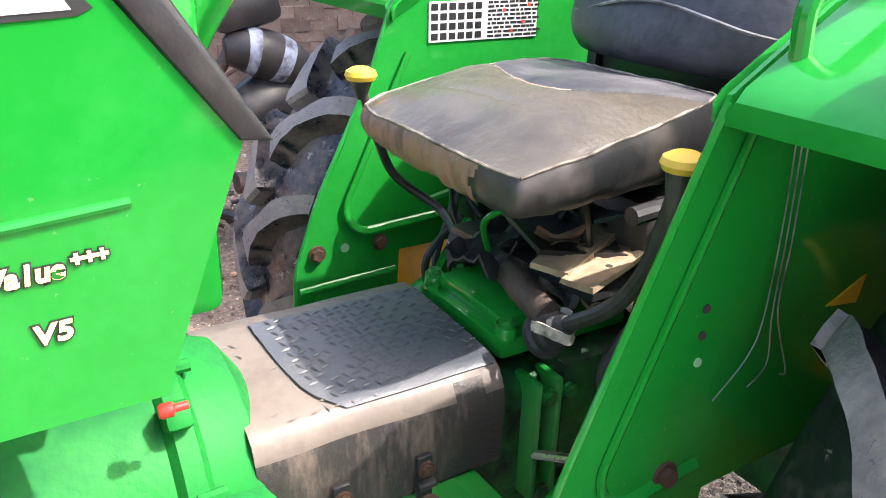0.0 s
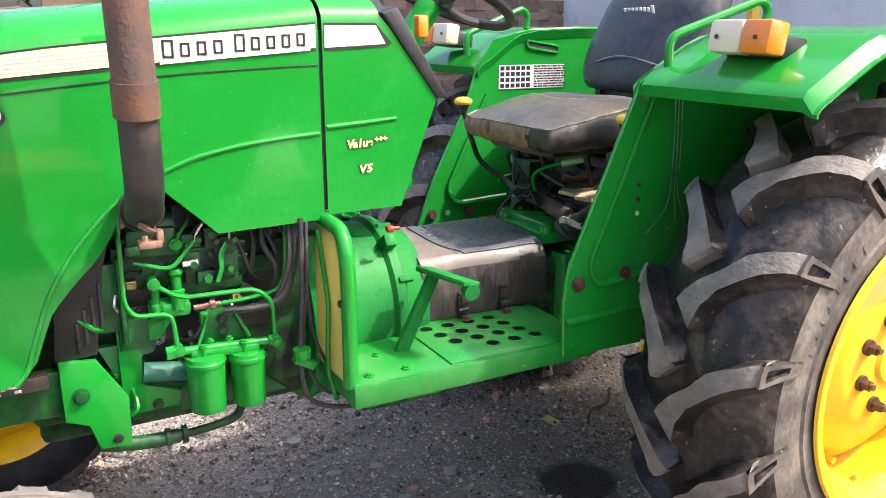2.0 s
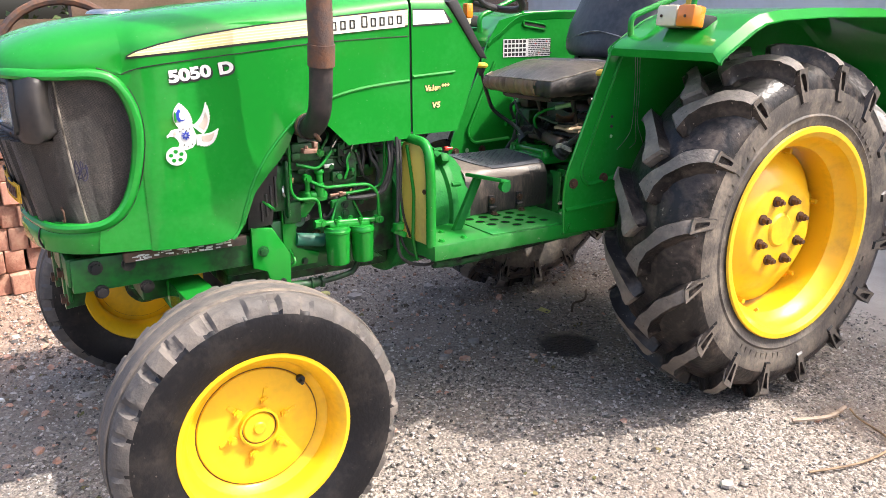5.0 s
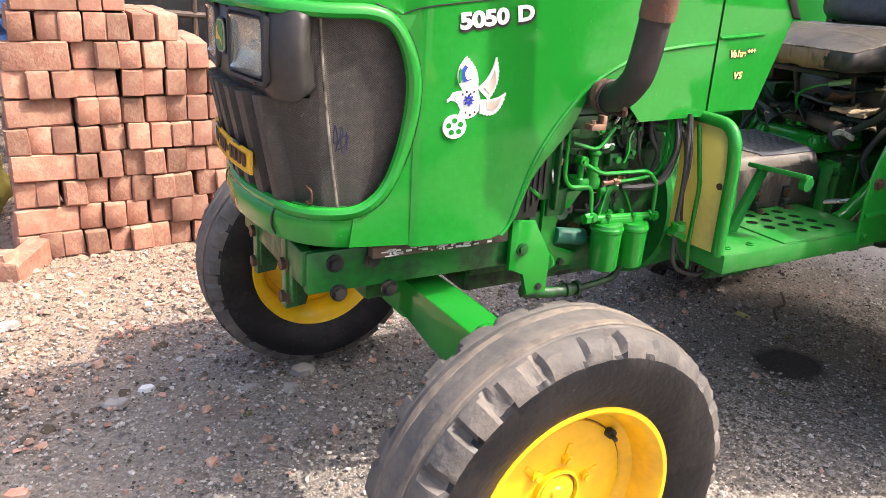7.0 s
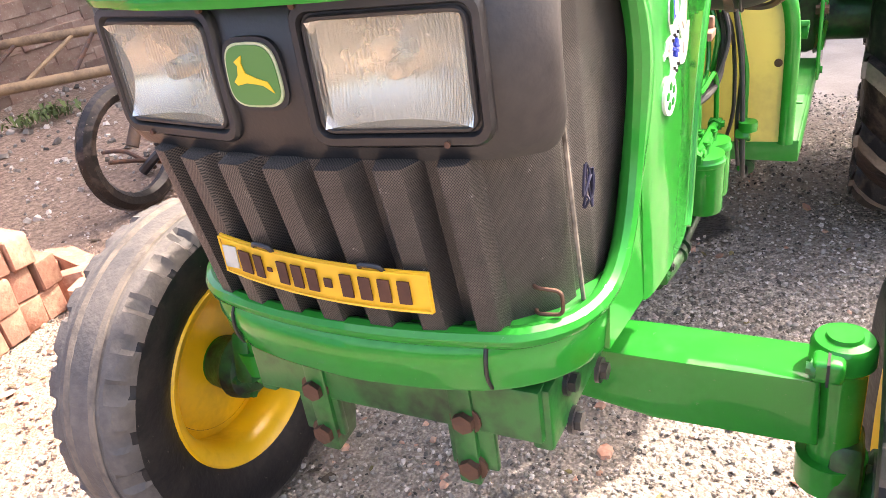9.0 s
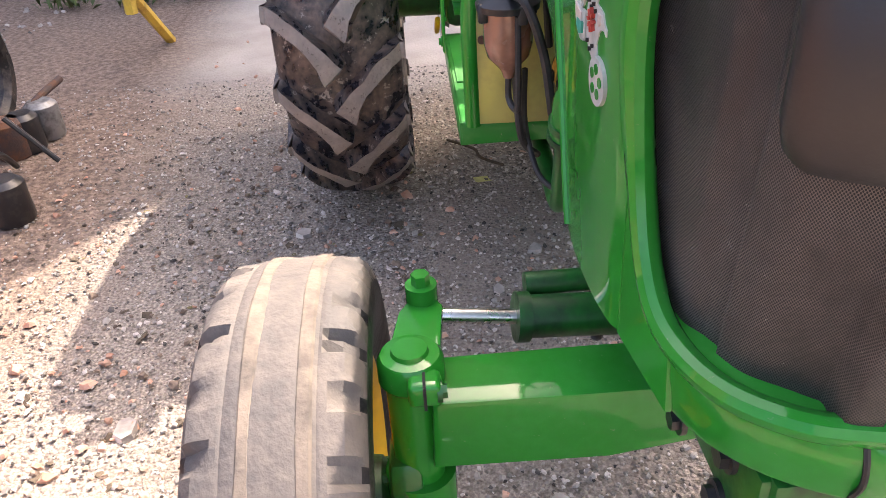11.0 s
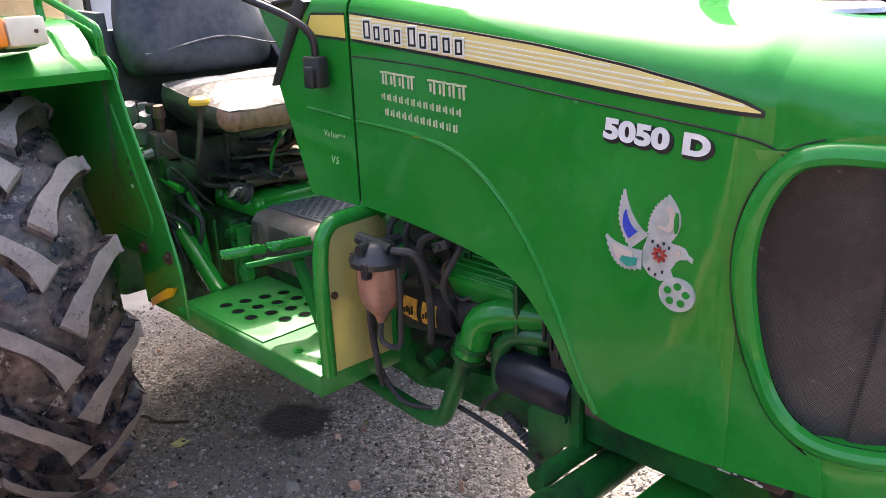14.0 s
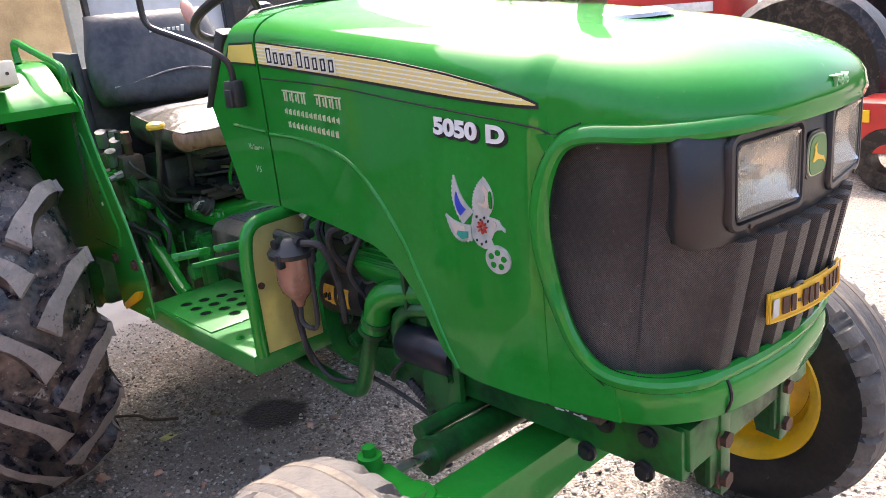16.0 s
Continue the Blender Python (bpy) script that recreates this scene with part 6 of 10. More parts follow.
gear = part("gearbox", bm, GREEN_GRIME_SHADE, tractor, "green cast gearbox between the footplates")
for nm, c, sz in (("gearbox_flange", (-0.30, 0, 0.70), (0.30, 0.36, 0.30)), ("axle_centre", (0.05, 0, 0.71), (0.42, 0.44, 0.44))):
    bm = bmesh.new()
    box(bm, c, sz, 0.03)
    part(nm, bm, GREEN_GRIME_SHADE, gear)
# unseen box and shaft, added behind the axle to block stray sun
bm = bmesh.new()
box(bm, (0.36, 0, 0.75), (0.26, 0.46, 0.50), 0.03)
lift = part("lift_housing", bm, GREEN_CAST_SHADE, gear)
bm = bmesh.new()
rod(bm, (0.44, -0.36, 0.93), (0.44, 0.36, 0.93), 0.035, seg=16)
part("lift_shaft", bm, GREEN_CAST_SHADE, lift)
# cast ribs and side bolts
for x in (-0.50, -0.46, -0.36, -0.24):
    for s in (-1, 1):
        bm = bmesh.new()
        box(bm, (x, s * 0.155, 0.72), (0.014, 0.06, 0.22), 0.005)
        part("cast_rib", bm, GREEN_DUSTY, gear)
        bolt(gear, (x + 0.02, s * 0.182, 0.80), (0, s, 0), 0.010, GREEN_CAST_SHADE)
        bolt(gear, (x + 0.02, s * 0.182, 0.62), (0, s, 0), 0.010, GREEN_CAST_SHADE)
bm = bmesh.new()
box(bm, (-0.405, 0, 0.868), (0.26, 0.25, 0.035), 0.008)
box(bm, (-0.405, 0, 0.893), (0.22, 0.20, 0.03), 0.01)
lid = part("gearbox_lid", bm, GREEN, tractor)
for x in (-0.515, -0.46, -0.405, -0.35, -0.295):
    for y in (-0.108, 0.108):
        bm = bmesh.new()
        lathe(bm, [(0.001, 0.902), (0.015, 0.901), (0.018, 0.896), (0.019, 0.880)], 16, 'z', centre=(x, y, 0))
        boss = part("stud_boss", bm, GREEN, lid)
        bolt(boss, (x, y, 0.902), (0, 0, 1), 0.011, GREEN_DUSTY)
for s in (-1, 1):
    bm = bmesh.new()
    rod(bm, (0, s * 0.18, 0.675), (0, s * 0.40, 0.675), 0.125, 0.10, seg=32)
    rod(bm, (0, s * 0.40, 0.675), (0, s * 0.66, 0.675), 0.085, 0.08, seg=32)
    rod(bm, (0, s * 0.655, 0.675), (0, s * 0.80, 0.675), 0.065, seg=24)
    tube_ = part("axle_tube", bm, GREEN_CAST_SHADE, tractor)
    bm = bmesh.new()
    box(bm, (0.02, s * 0.32, 0.70), (0.30, 0.20, 0.26), 0.04)
    rod(bm, (0.02, s * 0.40, 0.69), (0.02, s * 0.435, 0.69), 0.15, 0.13, seg=28)
    part("brake_housing", bm, GREEN_CAST_SHADE, tube_)
    # brake and lift linkage pipes beside the gearbox
    bm = bmesh.new()
    tube(bm, bent([(-0.33, s * 0.27, 0.83), (-0.36, s * 0.285, 0.815), (-0.56, s * 0.30, 0.69), (-0.60, s * 0.30, 0.68)], 0.03), 0.026, 12)
    part("brake_tube", bm, GREEN, tractor)
    bm = bmesh.new()
    if s < 0:
        box(bm, (-0.30, -0.40, 0.565), (0.20, 0.03, 0.05), 0.006, Matrix.Rotation(0.35, 3, 'Y'))
    else:
        plate(bm, [(-0.630, 0.755), (-0.58, 0.742), (-0.47, 0.685), (-0.47, 0.662), (-0.60, 0.722)], 'y', 0.450, 0.464, 0.004)
    part("lift_arm", bm, YELLOW, tractor)
for line, r, mat in [([(-0.30, 0.20, 0.95), (-0.35, 0.24, 0.93), (-0.40, 0.25, 0.86), (-0.44, 0.26, 0.76), (-0.47, 0.27, 0.70)], 0.012, GREEN),
                     ([(-0.22, 0.26, 1.0), (-0.30, 0.30, 0.98), (-0.42, 0.30, 0.96)], 0.010, GREEN),
                     ([(-0.20, 0.16, 0.98), (-0.34, 0.27, 0.92), (-0.44, 0.26, 0.86), (-0.42, 0.28, 0.76)], 0.008, HOSE),
                     ([(-0.24, 0.22, 0.90), (-0.33, 0.30, 0.84), (-0.38, 0.31, 0.78), (-0.40, 0.30, 0.70)], 0.007, HOSE),
                     ([(-0.26, 0.30, 0.88), (-0.33, 0.34, 0.80), (-0.37, 0.33, 0.72), (-0.30, 0.30, 0.66)], 0.010, HOSE),
                     ([(-0.20, 0.34, 1.02), (-0.28, 0.33, 0.90), (-0.30, 0.36, 0.78)], 0.006, STEEL),
                     ([(-0.22, -0.20, 0.96), (-0.36, -0.24, 0.94), (-0.42, -0.23, 0.84), (-0.38, -0.28, 0.74)], 0.010, HOSE),
                     ([(-0.26, -0.28, 0.98), (-0.36, -0.30, 0.90), (-0.40, -0.29, 0.78)], 0.009, GREEN),
                     ([(-0.5, -0.18, 0.70), (-0.42, -0.30, 0.74), (-0.25, -0.36, 0.79)], 0.008, STEEL)]:
    bm = bmesh.new()
    tube(bm, smooth_line(line, 6), r, 8)
    part("linkage_rod", bm, mat, tractor)
# hydraulic valve cluster behind the right lever
bm = bmesh.new()
box(bm, (-0.30, 0.26, 0.98), (0.12, 0.10, 0.10), 0.012)
box(bm, (-0.22, 0.28, 1.06), (0.08, 0.08, 0.10), 0.012)
for k in range(4):
    rod(bm, (-0.35 + 0.03 * k, 0.30, 1.02), (-0.35 + 0.03 * k, 0.31, 1.05), 0.013, seg=8)
part("hydraulic_valve", bm, GREEN_GRIME_SHADE, tractor)
for p in ((-0.26, 0.30, 1.12), (-0.23, 0.33, 1.15), (-0.28, 0.33, 1.09)):
    bm = bmesh.new()
    rod(bm, p, (p[0] - 0.02, p[1] + 0.01, p[2] + 0.05), 0.018, seg=12)
    part("coupling", bm, ALU, tractor)

# ---- footplates, shields ----
for s in (-1, 1):
    bm = bmesh.new()
    o = [(-1.243, s * 0.443), (-1.243, s * 0.20), (-1.06, s * 0.18), (-0.60, s * 0.16), (-0.60, s * 0.443)]
    plate(bm, o, 'z', 0.690, 0.698, 0.002)
    box(bm, (-0.921, s * 0.440, 0.672), (0.644, 0.008, 0.052), 0.003)
    box(bm, (-1.240, s * 0.32, 0.672), (0.008, 0.24, 0.052), 0.003)
    fp = part("footplate", bm, GREEN_DUSTY, tractor, "green pressed-steel footplate with round grip holes")
    for x, y, w in ((-1.05, 0.30, 0.28), (-0.68, 0.26, 0.36)):
        bm = bmesh.new()
        box(bm, (x, s * y, 0.664), (0.05, w, 0.05), 0.005)
        part("plate_bearer", bm, GREEN_CAST_SHADE, fp)
    bm = bmesh.new()
    box(bm, (-0.82, s * 0.30, 0.6995), (0.36, 0.265, 0.006), 0.002)
    part("footplate_panel", bm, GREEN_DUSTY, fp)
    for i in range(4):
        for j in range(4):
            if (i, j) == (3, 0):
                continue
            x, y = -0.955 + 0.062 * j + 0.014 * i, s * (0.215 + 0.052 * i)
            bm = bmesh.new()
            lathe(bm, [(0.0195, 0.7020), (0.0185, 0.7045), (0.0165, 0.7040), (0.0160, 0.7030)], 18, 'z', closed=True, centre=(x, y, 0))
            part("hole_rim", bm, GREEN, fp)
            # black disc on the plate stands for the shade in the hole
            bm = bmesh.new()
            rod(bm, (x, y, 0.698), (x, y, 0.7032), 0.0165, seg=18)
            part("grip_hole", bm, HOLE_SHADE, fp)
    for x, y in ((-1.19, 0.40), (-1.10, 0.40), (-1.13, 0.30)):
        bolt(fp, (x, s * y, 0.699), (0, 0, 1), 0.008, GREEN)
    # heat shield with a tube frame
    bm = bmesh.new()
    top = [(s * y, z) for y, z in ((0.41, 0.695), (0.412, 0.95), (0.405, 0.99), (0.385, 1.022), (0.35, 1.035), (0.26, 1.03), (0.235, 1.0), (0.235, 0.69))]
    plate(bm, top, 'x', -1.249, -1.243, 0.001)
    sh = part("heat_shield", bm, CREAM_PLATE, tractor, "dusty yellowish shield plate in a green tube frame")
    bm = bmesh.new()
    tube(bm, bent([(-1.240, s * 0.415, 0.690), (-1.240, s * 0.417, 0.94), (-1.240, s * 0.40, 1.035), (-1.240, s * 0.22, 1.04)], 0.06, 6), 0.017, 12)
    part("shield_frame", bm, GREEN, sh)
    bolt(sh, (-1.250, s * 0.392, 0.875), (-1, 0, 0), 0.006, RUST_BOLT)
    # pedal
    bm = bmesh.new()
    box(bm, (-0.965, s * 0.345, 0.882), (0.055, 0.17, 0.014), 0.005, Matrix.Rotation(s * -0.25, 3, 'Z') @ Matrix.Rotation(0.25, 3, 'Y'))
    rod(bm, (-0.945, s * 0.41, 0.865), (-0.945, s * 0.43, 0.863), 0.02, seg=14)
    plate(bm, [(-0.985, 0.885), (-0.955, 0.88), (-1.06, 0.665), (-1.10, 0.66)], 'y', s * 0.285, s * 0.305, 0.004)
    pd = part("pedal", bm, GREEN_HOUSING, tractor)
    if s > 0:
        turn = Matrix.Rotation(-0.33, 3, 'Z') @ Matrix.Rotation(0.25, 3, 'Y')
        for y0, w in ((0.300, 0.10), (0.408, 0.10)):
            bm = bmesh.new()
            box(bm, (-0.937 + (y0 - 0.345) * 0.34, y0, 0.900), (0.058, w, 0.010), 0.003, turn)
            for e in (-1, 1):
                box(bm, Vector((-0.937 + (y0 - 0.345) * 0.34, y0, 0.908)) + turn @ Vector((e * 0.027, 0, 0)), (0.005, w, 0.018), 0.002, turn)
            for k in range(4):
                box(bm, Vector((-0.937 + (y0 - 0.345) * 0.34, y0 - 0.036 + 0.024 * k, 0.908)), (0.050, 0.005, 0.010), 0.002, turn)
            part("pedal_pad", bm, GREEN, pd)
# dark pipe below the left plate
bm = bmesh.new()
tube(bm, smooth_line([(-1.18, -0.33, 0.60), (-1.05, -0.32, 0.59), (-0.8, -0.31, 0.60), (-0.4, -0.30, 0.62)], 5), 0.018, 10)
box(bm, (-1.10, -0.33, 0.635), (0.05, 0.05, 0.06), 0.006)
part("under_pipe", bm, GREEN_GRIME_SHADE, tractor)

# tunnel cover with a hinged flap and a diamond mat
def cover_z(y):
    return lerp(y, (-0.172, -0.166, -0.155, -0.138, -0.10, 0.0, 0.10, 0.145, 0.165), (0.80, 0.835, 0.860, 0.8715, 0.8765, 0.8815, 0.886, 0.880, 0.86))


bm = bmesh.new()
prof = [(-0.168, 0.705), (-0.172, 0.80), (-0.166, 0.835), (-0.155, 0.860), (-0.138, 0.8715), (-0.10, 0.8765), (0.0, 0.8815), (0.10, 0.886), (0.145, 0.880), (0.165, 0.86), (0.170, 0.82), (0.172, 0.74)]
rows = [[(x, y - 0.006 * (z < 0.86) * noise.noise((x * 8, z * 9, 1)), z + 0.002 * noise.noise((x * 9, y * 9, 3))) for y, z in prof] for x in np.linspace(-0.940, -0.557, 24)]
grid(bm, rows)
thick(bm, 0.004)
cover = part("tunnel_cover", bm, MAT_DUSTY, tractor, "scuffed dark metal tunnel cover, dusty on top", sharp=60)
cover.data.materials.append(MAT_SCUFFED)
for f in cover.data.polygons:
    if abs(f.center.y) > 0.162:
        f.material_index = 1
# worn rubber sheet on the rear of the cover, cut round at its front corner
MAT_EDGE = ((-0.150, -0.800), (-0.142, -0.815), (-0.113, -0.837), (-0.084, -0.846), (-0.012, -0.852), (0.10, -0.855))
bm = bmesh.new()
rows = []
for y in np.linspace(-0.148, 0.104, 26):
    front = lerp(y, [e[0] for e in MAT_EDGE], [e[1] for e in MAT_EDGE]) + 0.0015 * noise.noise((y * 60, 4, 0))
    rows.append([(front + (-0.560 - front) * k / 14, y, cover_z(y) + 0.0042 + 0.002 * noise.noise(((front + (-0.560 - front) * k / 14) * 9, y * 9, 3))) for k in range(15)])
grid(bm, rows)
thick(bm, 0.003)
mat_ob = part("rubber_mat", bm, MAT_RUBBER, cover, "dark diamond-pattern rubber mat")
rnd = random.Random(21)
mat_bm, pale = bmesh.new(), bmesh.new()
for i in range(23):
    for j in range(15):
        x, y = -0.927 + 0.0165 * i, -0.140 + 0.0165 * j
        on_mat = x > lerp(y, [e[0] for e in MAT_EDGE], [e[1] for e in MAT_EDGE]) + 0.014 and y > -0.130
        worn = noise.noise((x * 12, y * 12, 6)) + rnd.uniform(-0.2, 0.2)
        if worn < (-0.30 if on_mat else 0.10):
            continue
        bm = mat_bm if on_mat else pale
        z = cover_z(y) + 0.002 * noise.noise((x * 9, y * 9, 3)) + (0.0056 if on_mat else 0.0024)
        a = radians(14 if (i + j) % 2 else -62)
        c, sn = math.cos(a), math.sin(a)
        p = Vector((x, y, z))
        v = [bm.verts.new(p + Vector((u * c - w * sn, u * sn + w * c, h))) for u, w, h in ((-0.0095, 0, 0), (0, -0.0024, 0), (0.0095, 0, 0), (0, 0.0024, 0), (0, 0, 0.0024 if on_mat else 0.0012))]
        for k in range(4):
            bm.faces.new((v[k], v[(k + 1) % 4], v[4]))
tagged(part("mat_pattern", mat_bm, MAT_RUBBER, cover), kind="stuff")
tagged(part("plate_pattern", pale, MAT_DUSTY, cover), kind="stuff")
for x in (-0.83, -0.70):
    bm = bmesh.new()
    box(bm, (x, -0.178, 0.735), (0.026, 0.010, 0.075), 0.003)
    rod(bm, (x - 0.014, -0.184, 0.725), (x + 0.014, -0.184, 0.725), 0.008, seg=10)
    part("hinge", bm, BLACK_METAL, cover)
    bolt(cover, (x, -0.20, 0.703), (0, 0, 1), 0.010)
    bolt(cover, (x, -0.184, 0.752), (0, -1, 0), 0.009)

# ---- mudguards ----
TOP = [(-0.512, 1.318), (-0.500, 1.332), (-0.455, 1.358), (-0.36, 1.412), (-0.31, 1.432), (-0.22, 1.444), (0.0, 1.452), (0.35, 1.450), (0.55, 1.41), (0.72, 1.30), (0.80, 1.15), (0.84, 0.95), (0.85, 0.80)]
for s in (-1, 1):
    bm = bmesh.new()
    if s < 0:
        o = [(-0.502, 1.322), (-0.690, 0.885), (-0.700, 0.80), (-0.695, 0.662), (-0.445, 0.655), (-0.437, 0.800)]
    else:
        o = [(-0.424, 1.318), (-0.470, 1.18), (-0.535, 1.045), (-0.590, 0.945), (-0.634, 0.84), (-0.648, 0.78), (-0.650, 0.66), (-0.412, 0.655), (-0.405, 0.803)]
    o += [(-0.25, 0.803), (-0.08, 0.806), (0.10, 0.800), (0.30, 0.74), (0.50, 0.80), (0.66, 1.05), (0.70, 1.30), (0.55, 1.40), (0.35, 1.445), (0.0, 1.447), (-0.22, 1.440), (-0.36, 1.408)]
    plate(bm, o, 'y', s * 0.441, s * 0.447)
    md = part("mudguard", bm, GREEN, tractor, "green pressed-steel rear mudguard")
    bm = bmesh.new()
    ys = [0.432, 0.440, 0.46, 0.60, 0.78, 0.90, 0.925, 0.935]
    rows = []
    for x, z in TOP:
        x += 0.085 * min(1, max(0, (-0.1 - x) / 0.35)) * (s > 0)
        rows.append([(x, s * y, z + (0 if 0.44 < y < 0.92 else -0.006 if y < 0.44 else -0.028)) for y in ys])
    rows.insert(0, [(-0.510 + 0.085 * (s > 0), s * y, 1.292 - (0 if y < 0.92 else 0.01)) for y in ys])
    grid(bm, rows)
    thick(bm, 0.004)
    part("mudguard_top", bm, GREEN, md, sharp=35)
    # pressed panel edge: proud outside on one guard, seen from within on the other
    bm = bmesh.new()
    if s < 0:
        tube(bm, bent([(-0.455, -0.447, 1.29), (-0.628, -0.447, 0.885), (-0.60, -0.447, 0.835), (-0.46, -0.447, 0.85)], 0.05, 6), 0.011, 10, 0.6)
    else:
        tube(bm, bent([(-0.385, 0.441, 1.225), (-0.536, 0.441, 0.915), (-0.505, 0.441, 0.862), (-0.30, 0.441, 0.872)], 0.05, 6), 0.013, 10, 0.5)
    part("pressed_rib", bm, GREEN, md)
    bm = bmesh.new()
    if s < 0:
        tube(bm, [(-0.69, -0.448, 0.752), (-0.55, -0.448, 0.757), (-0.45, -0.448, 0.76)], 0.010, 8, 0.6)
        tube(bm, bent([(-0.504, -0.446, 1.315), (-0.690, -0.446, 0.885), (-0.700, -0.446, 0.80), (-0.695, -0.446, 0.665)], 0.03), 0.005, 8)
    else:
        tube(bm, [(-0.64, 0.440, 0.752), (-0.53, 0.440, 0.757), (-0.415, 0.440, 0.76)], 0.009, 8, 0.6)
        tube(bm, bent([(-0.426, 0.444, 1.312), (-0.472, 0.444, 1.18), (-0.592, 0.444, 0.945), (-0.648, 0.444, 0.79), (-0.650, 0.444, 0.665)], 0.03), 0.005, 8)
    part("front_fold", bm, GREEN, md)
    for x, z in (((-0.659, 0.846), (-0.515, 0.852)) if s < 0 else ((-0.598, 0.830), (-0.452, 0.830))):
        bolt(md, (x, s * 0.449, z), (0, s, 0), 0.013)
        bolt(md, (x, s * 0.440, z), (0, -s, 0), 0.013)
    bolt(md, (-0.67 if s < 0 else -0.625, s * 0.449, 0.685), (0, s, 0), 0.010, GREEN)
    if s > 0:
        bm = bmesh.new()
        rod(bm, (-0.535, 0.4408, 0.832), (-0.535, 0.4392, 0.832), 0.010, seg=14)
        part("small_hole", bm, DECAL_PALE, md)
        bm = bmesh.new()
        tube(bm, bent([(-0.605, 0.441, 0.705), (-0.605, 0.441, 0.735), (-0.545, 0.441, 0.745), (-0.545, 0.441, 0.715), (-0.605, 0.441, 0.705)], 0.008), 0.004, 6)
        part("slot_rim", bm, GREEN, md)
    for z in (1.075, 1.04, 1.004):
        bm = bmesh.new()
        rod(bm, (-0.487 + 0.05 * (s > 0), s * 0.4465, z), (-0.487 + 0.05 * (s > 0), s * 0.4492, z), 0.006, seg=10)
        part("small_hole", bm, OPENING_SHADE if z != 1.004 else DECAL_PALE, md)
    # grab handle
    bm = bmesh.new()
    tube(bm, bent([(-0.445, s * 0.475, 1.355), (-0.450, s * 0.475, 1.425), (-0.20, s * 0.515, 1.512), (-0.175, s * 0.515, 1.49), (-0.185, s * 0.515, 1.445)], 0.03, 5), 0.011, 10)
    part("grab_handle", bm, GREEN, md)
    # side lamp
    bm = bmesh.new()
    rot = Matrix.Rotation(radians(s * 4), 3, 'Z') @ Matrix.Rotation(radians(8), 3, 'Y')
    c = Vector((-0.43, s * 0.69, 1.425))
    box(bm, c + Vector((0.05, 0, -0.02)), (0.07, 0.16, 0.05), 0.008, rot)
    lamp = part("side_lamp", bm, BLACK_PLASTIC, tractor, "two-colour side lamp, white and orange, on the mudguard")
    bm = bmesh.new()
    box(bm, c + rot @ Vector((-0.005, -s * 0.042, 0)), (0.055, 0.094, 0.070), 0.009, rot)
    part("white_lens", bm, WHITE_LENS, lamp)
    bm = bmesh.new()
    box(bm, c + rot @ Vector((-0.005, s * 0.045, 0)), (0.055, 0.078, 0.070), 0.009, rot)
    part("orange_lens", bm, ORANGE_LENS, lamp)
    for dy in (-0.06, 0.05):
        bm = bmesh.new()
        p = c + rot @ Vector((-0.034, s * dy, -0.002))
        rod(bm, p, p + Vector((-0.003, 0, 0)), 0.005, seg=8)
        part("lens_screw", bm, RUST_BOLT, lamp)
    # loose wires in the wheel arch
    rnd = random.Random(s + 4)
    for k in range(3):
        x = -0.40 + 0.012 * k
        bm = bmesh.new()
        tube(bm, smooth_line([(x, s * 0.458, 1.30), (x + 0.006, s * 0.46, 1.18 - 0.02 * k), (x + 0.01 * rnd.random(), s * 0.462, 1.05), (x - 0.02 + 0.03 * k, s * 0.465, 1.0 - 0.02 * k), (x - 0.07 + 0.05 * k, s * 0.465, 0.955)], 6), 0.0010, 5)
        part("loose_wire", bm, ALU if s < 0 else HOSE, md)
bm = bmesh.new()
plate(bm, [(-0.25, 1.02), (-0.17, 1.05), (-0.18, 1.01)], 'y', -0.4495, -0.4475)
part("yellow_mark", bm, YELLOW, tractor)

# pressed hand slot in the right mudguard
bm = bmesh.new()
tube(bm, bent([(-0.228, 0.4385, 1.405), (-0.095, 0.4385, 1.385), (-0.095, 0.4385, 1.362), (-0.228, 0.4385, 1.382), (-0.228, 0.4385, 1.405)], 0.012), 0.005, 8)
part("slot_rim", bm, GREEN, tractor)
# dark plate laid on the guard as the shade inside the slot
bm = bmesh.new()
plate(bm, [(-0.226, 1.402), (-0.098, 1.383), (-0.098, 1.365), (-0.226, 1.384)], 'y', 0.4378, 0.4405)
part("slot_opening", bm, OPENING_SHADE, tractor)
bm = bmesh.new()
box(bm, (-0.965, -0.215, 1.448), (0.028, 0.03, 0.05), 0.006)
part("orange_marker", bm, ORANGE_LENS, tractor)

# plate of small print on the inner face of the right mudguard
bm = bmesh.new()
box(bm, (-0.203, 0.4392, 1.284), (0.272, 0.002, 0.080))
lab = part("print_label", bm, DECAL_WHITE, tractor, "white sticker with small black print")
bm = bmesh.new()
rnd = random.Random(5)
for i in range(6):
    for j in range(4):
        box(bm, (-0.326 + 0.0212 * i, 0.4378, 1.255 + 0.0195 * j), (0.0155, 0.001, 0.0135))
for j in range(9):
    x = -0.196
    while x < -0.075:
        w = rnd.uniform(0.006, 0.020)
        box(bm, (x + w / 2, 0.4378, 1.250 + 0.0086 * j), (w, 0.001, 0.0048))
        x += w + rnd.uniform(0.002, 0.005)
tagged(part("fine_print", bm, DECAL_BLACK, lab), kind="stuff")
bm = bmesh.new()
for k, (x, j) in enumerate(((-0.135, 1), (-0.105, 3), (-0.155, 6), (-0.09, 7))):
    box(bm, (x, 0.4372, 1.2505 + 0.0086 * j), (0.007, 0.001, 0.006))
tagged(part("red_print", bm, DECAL_RED, lab), kind="stuff")

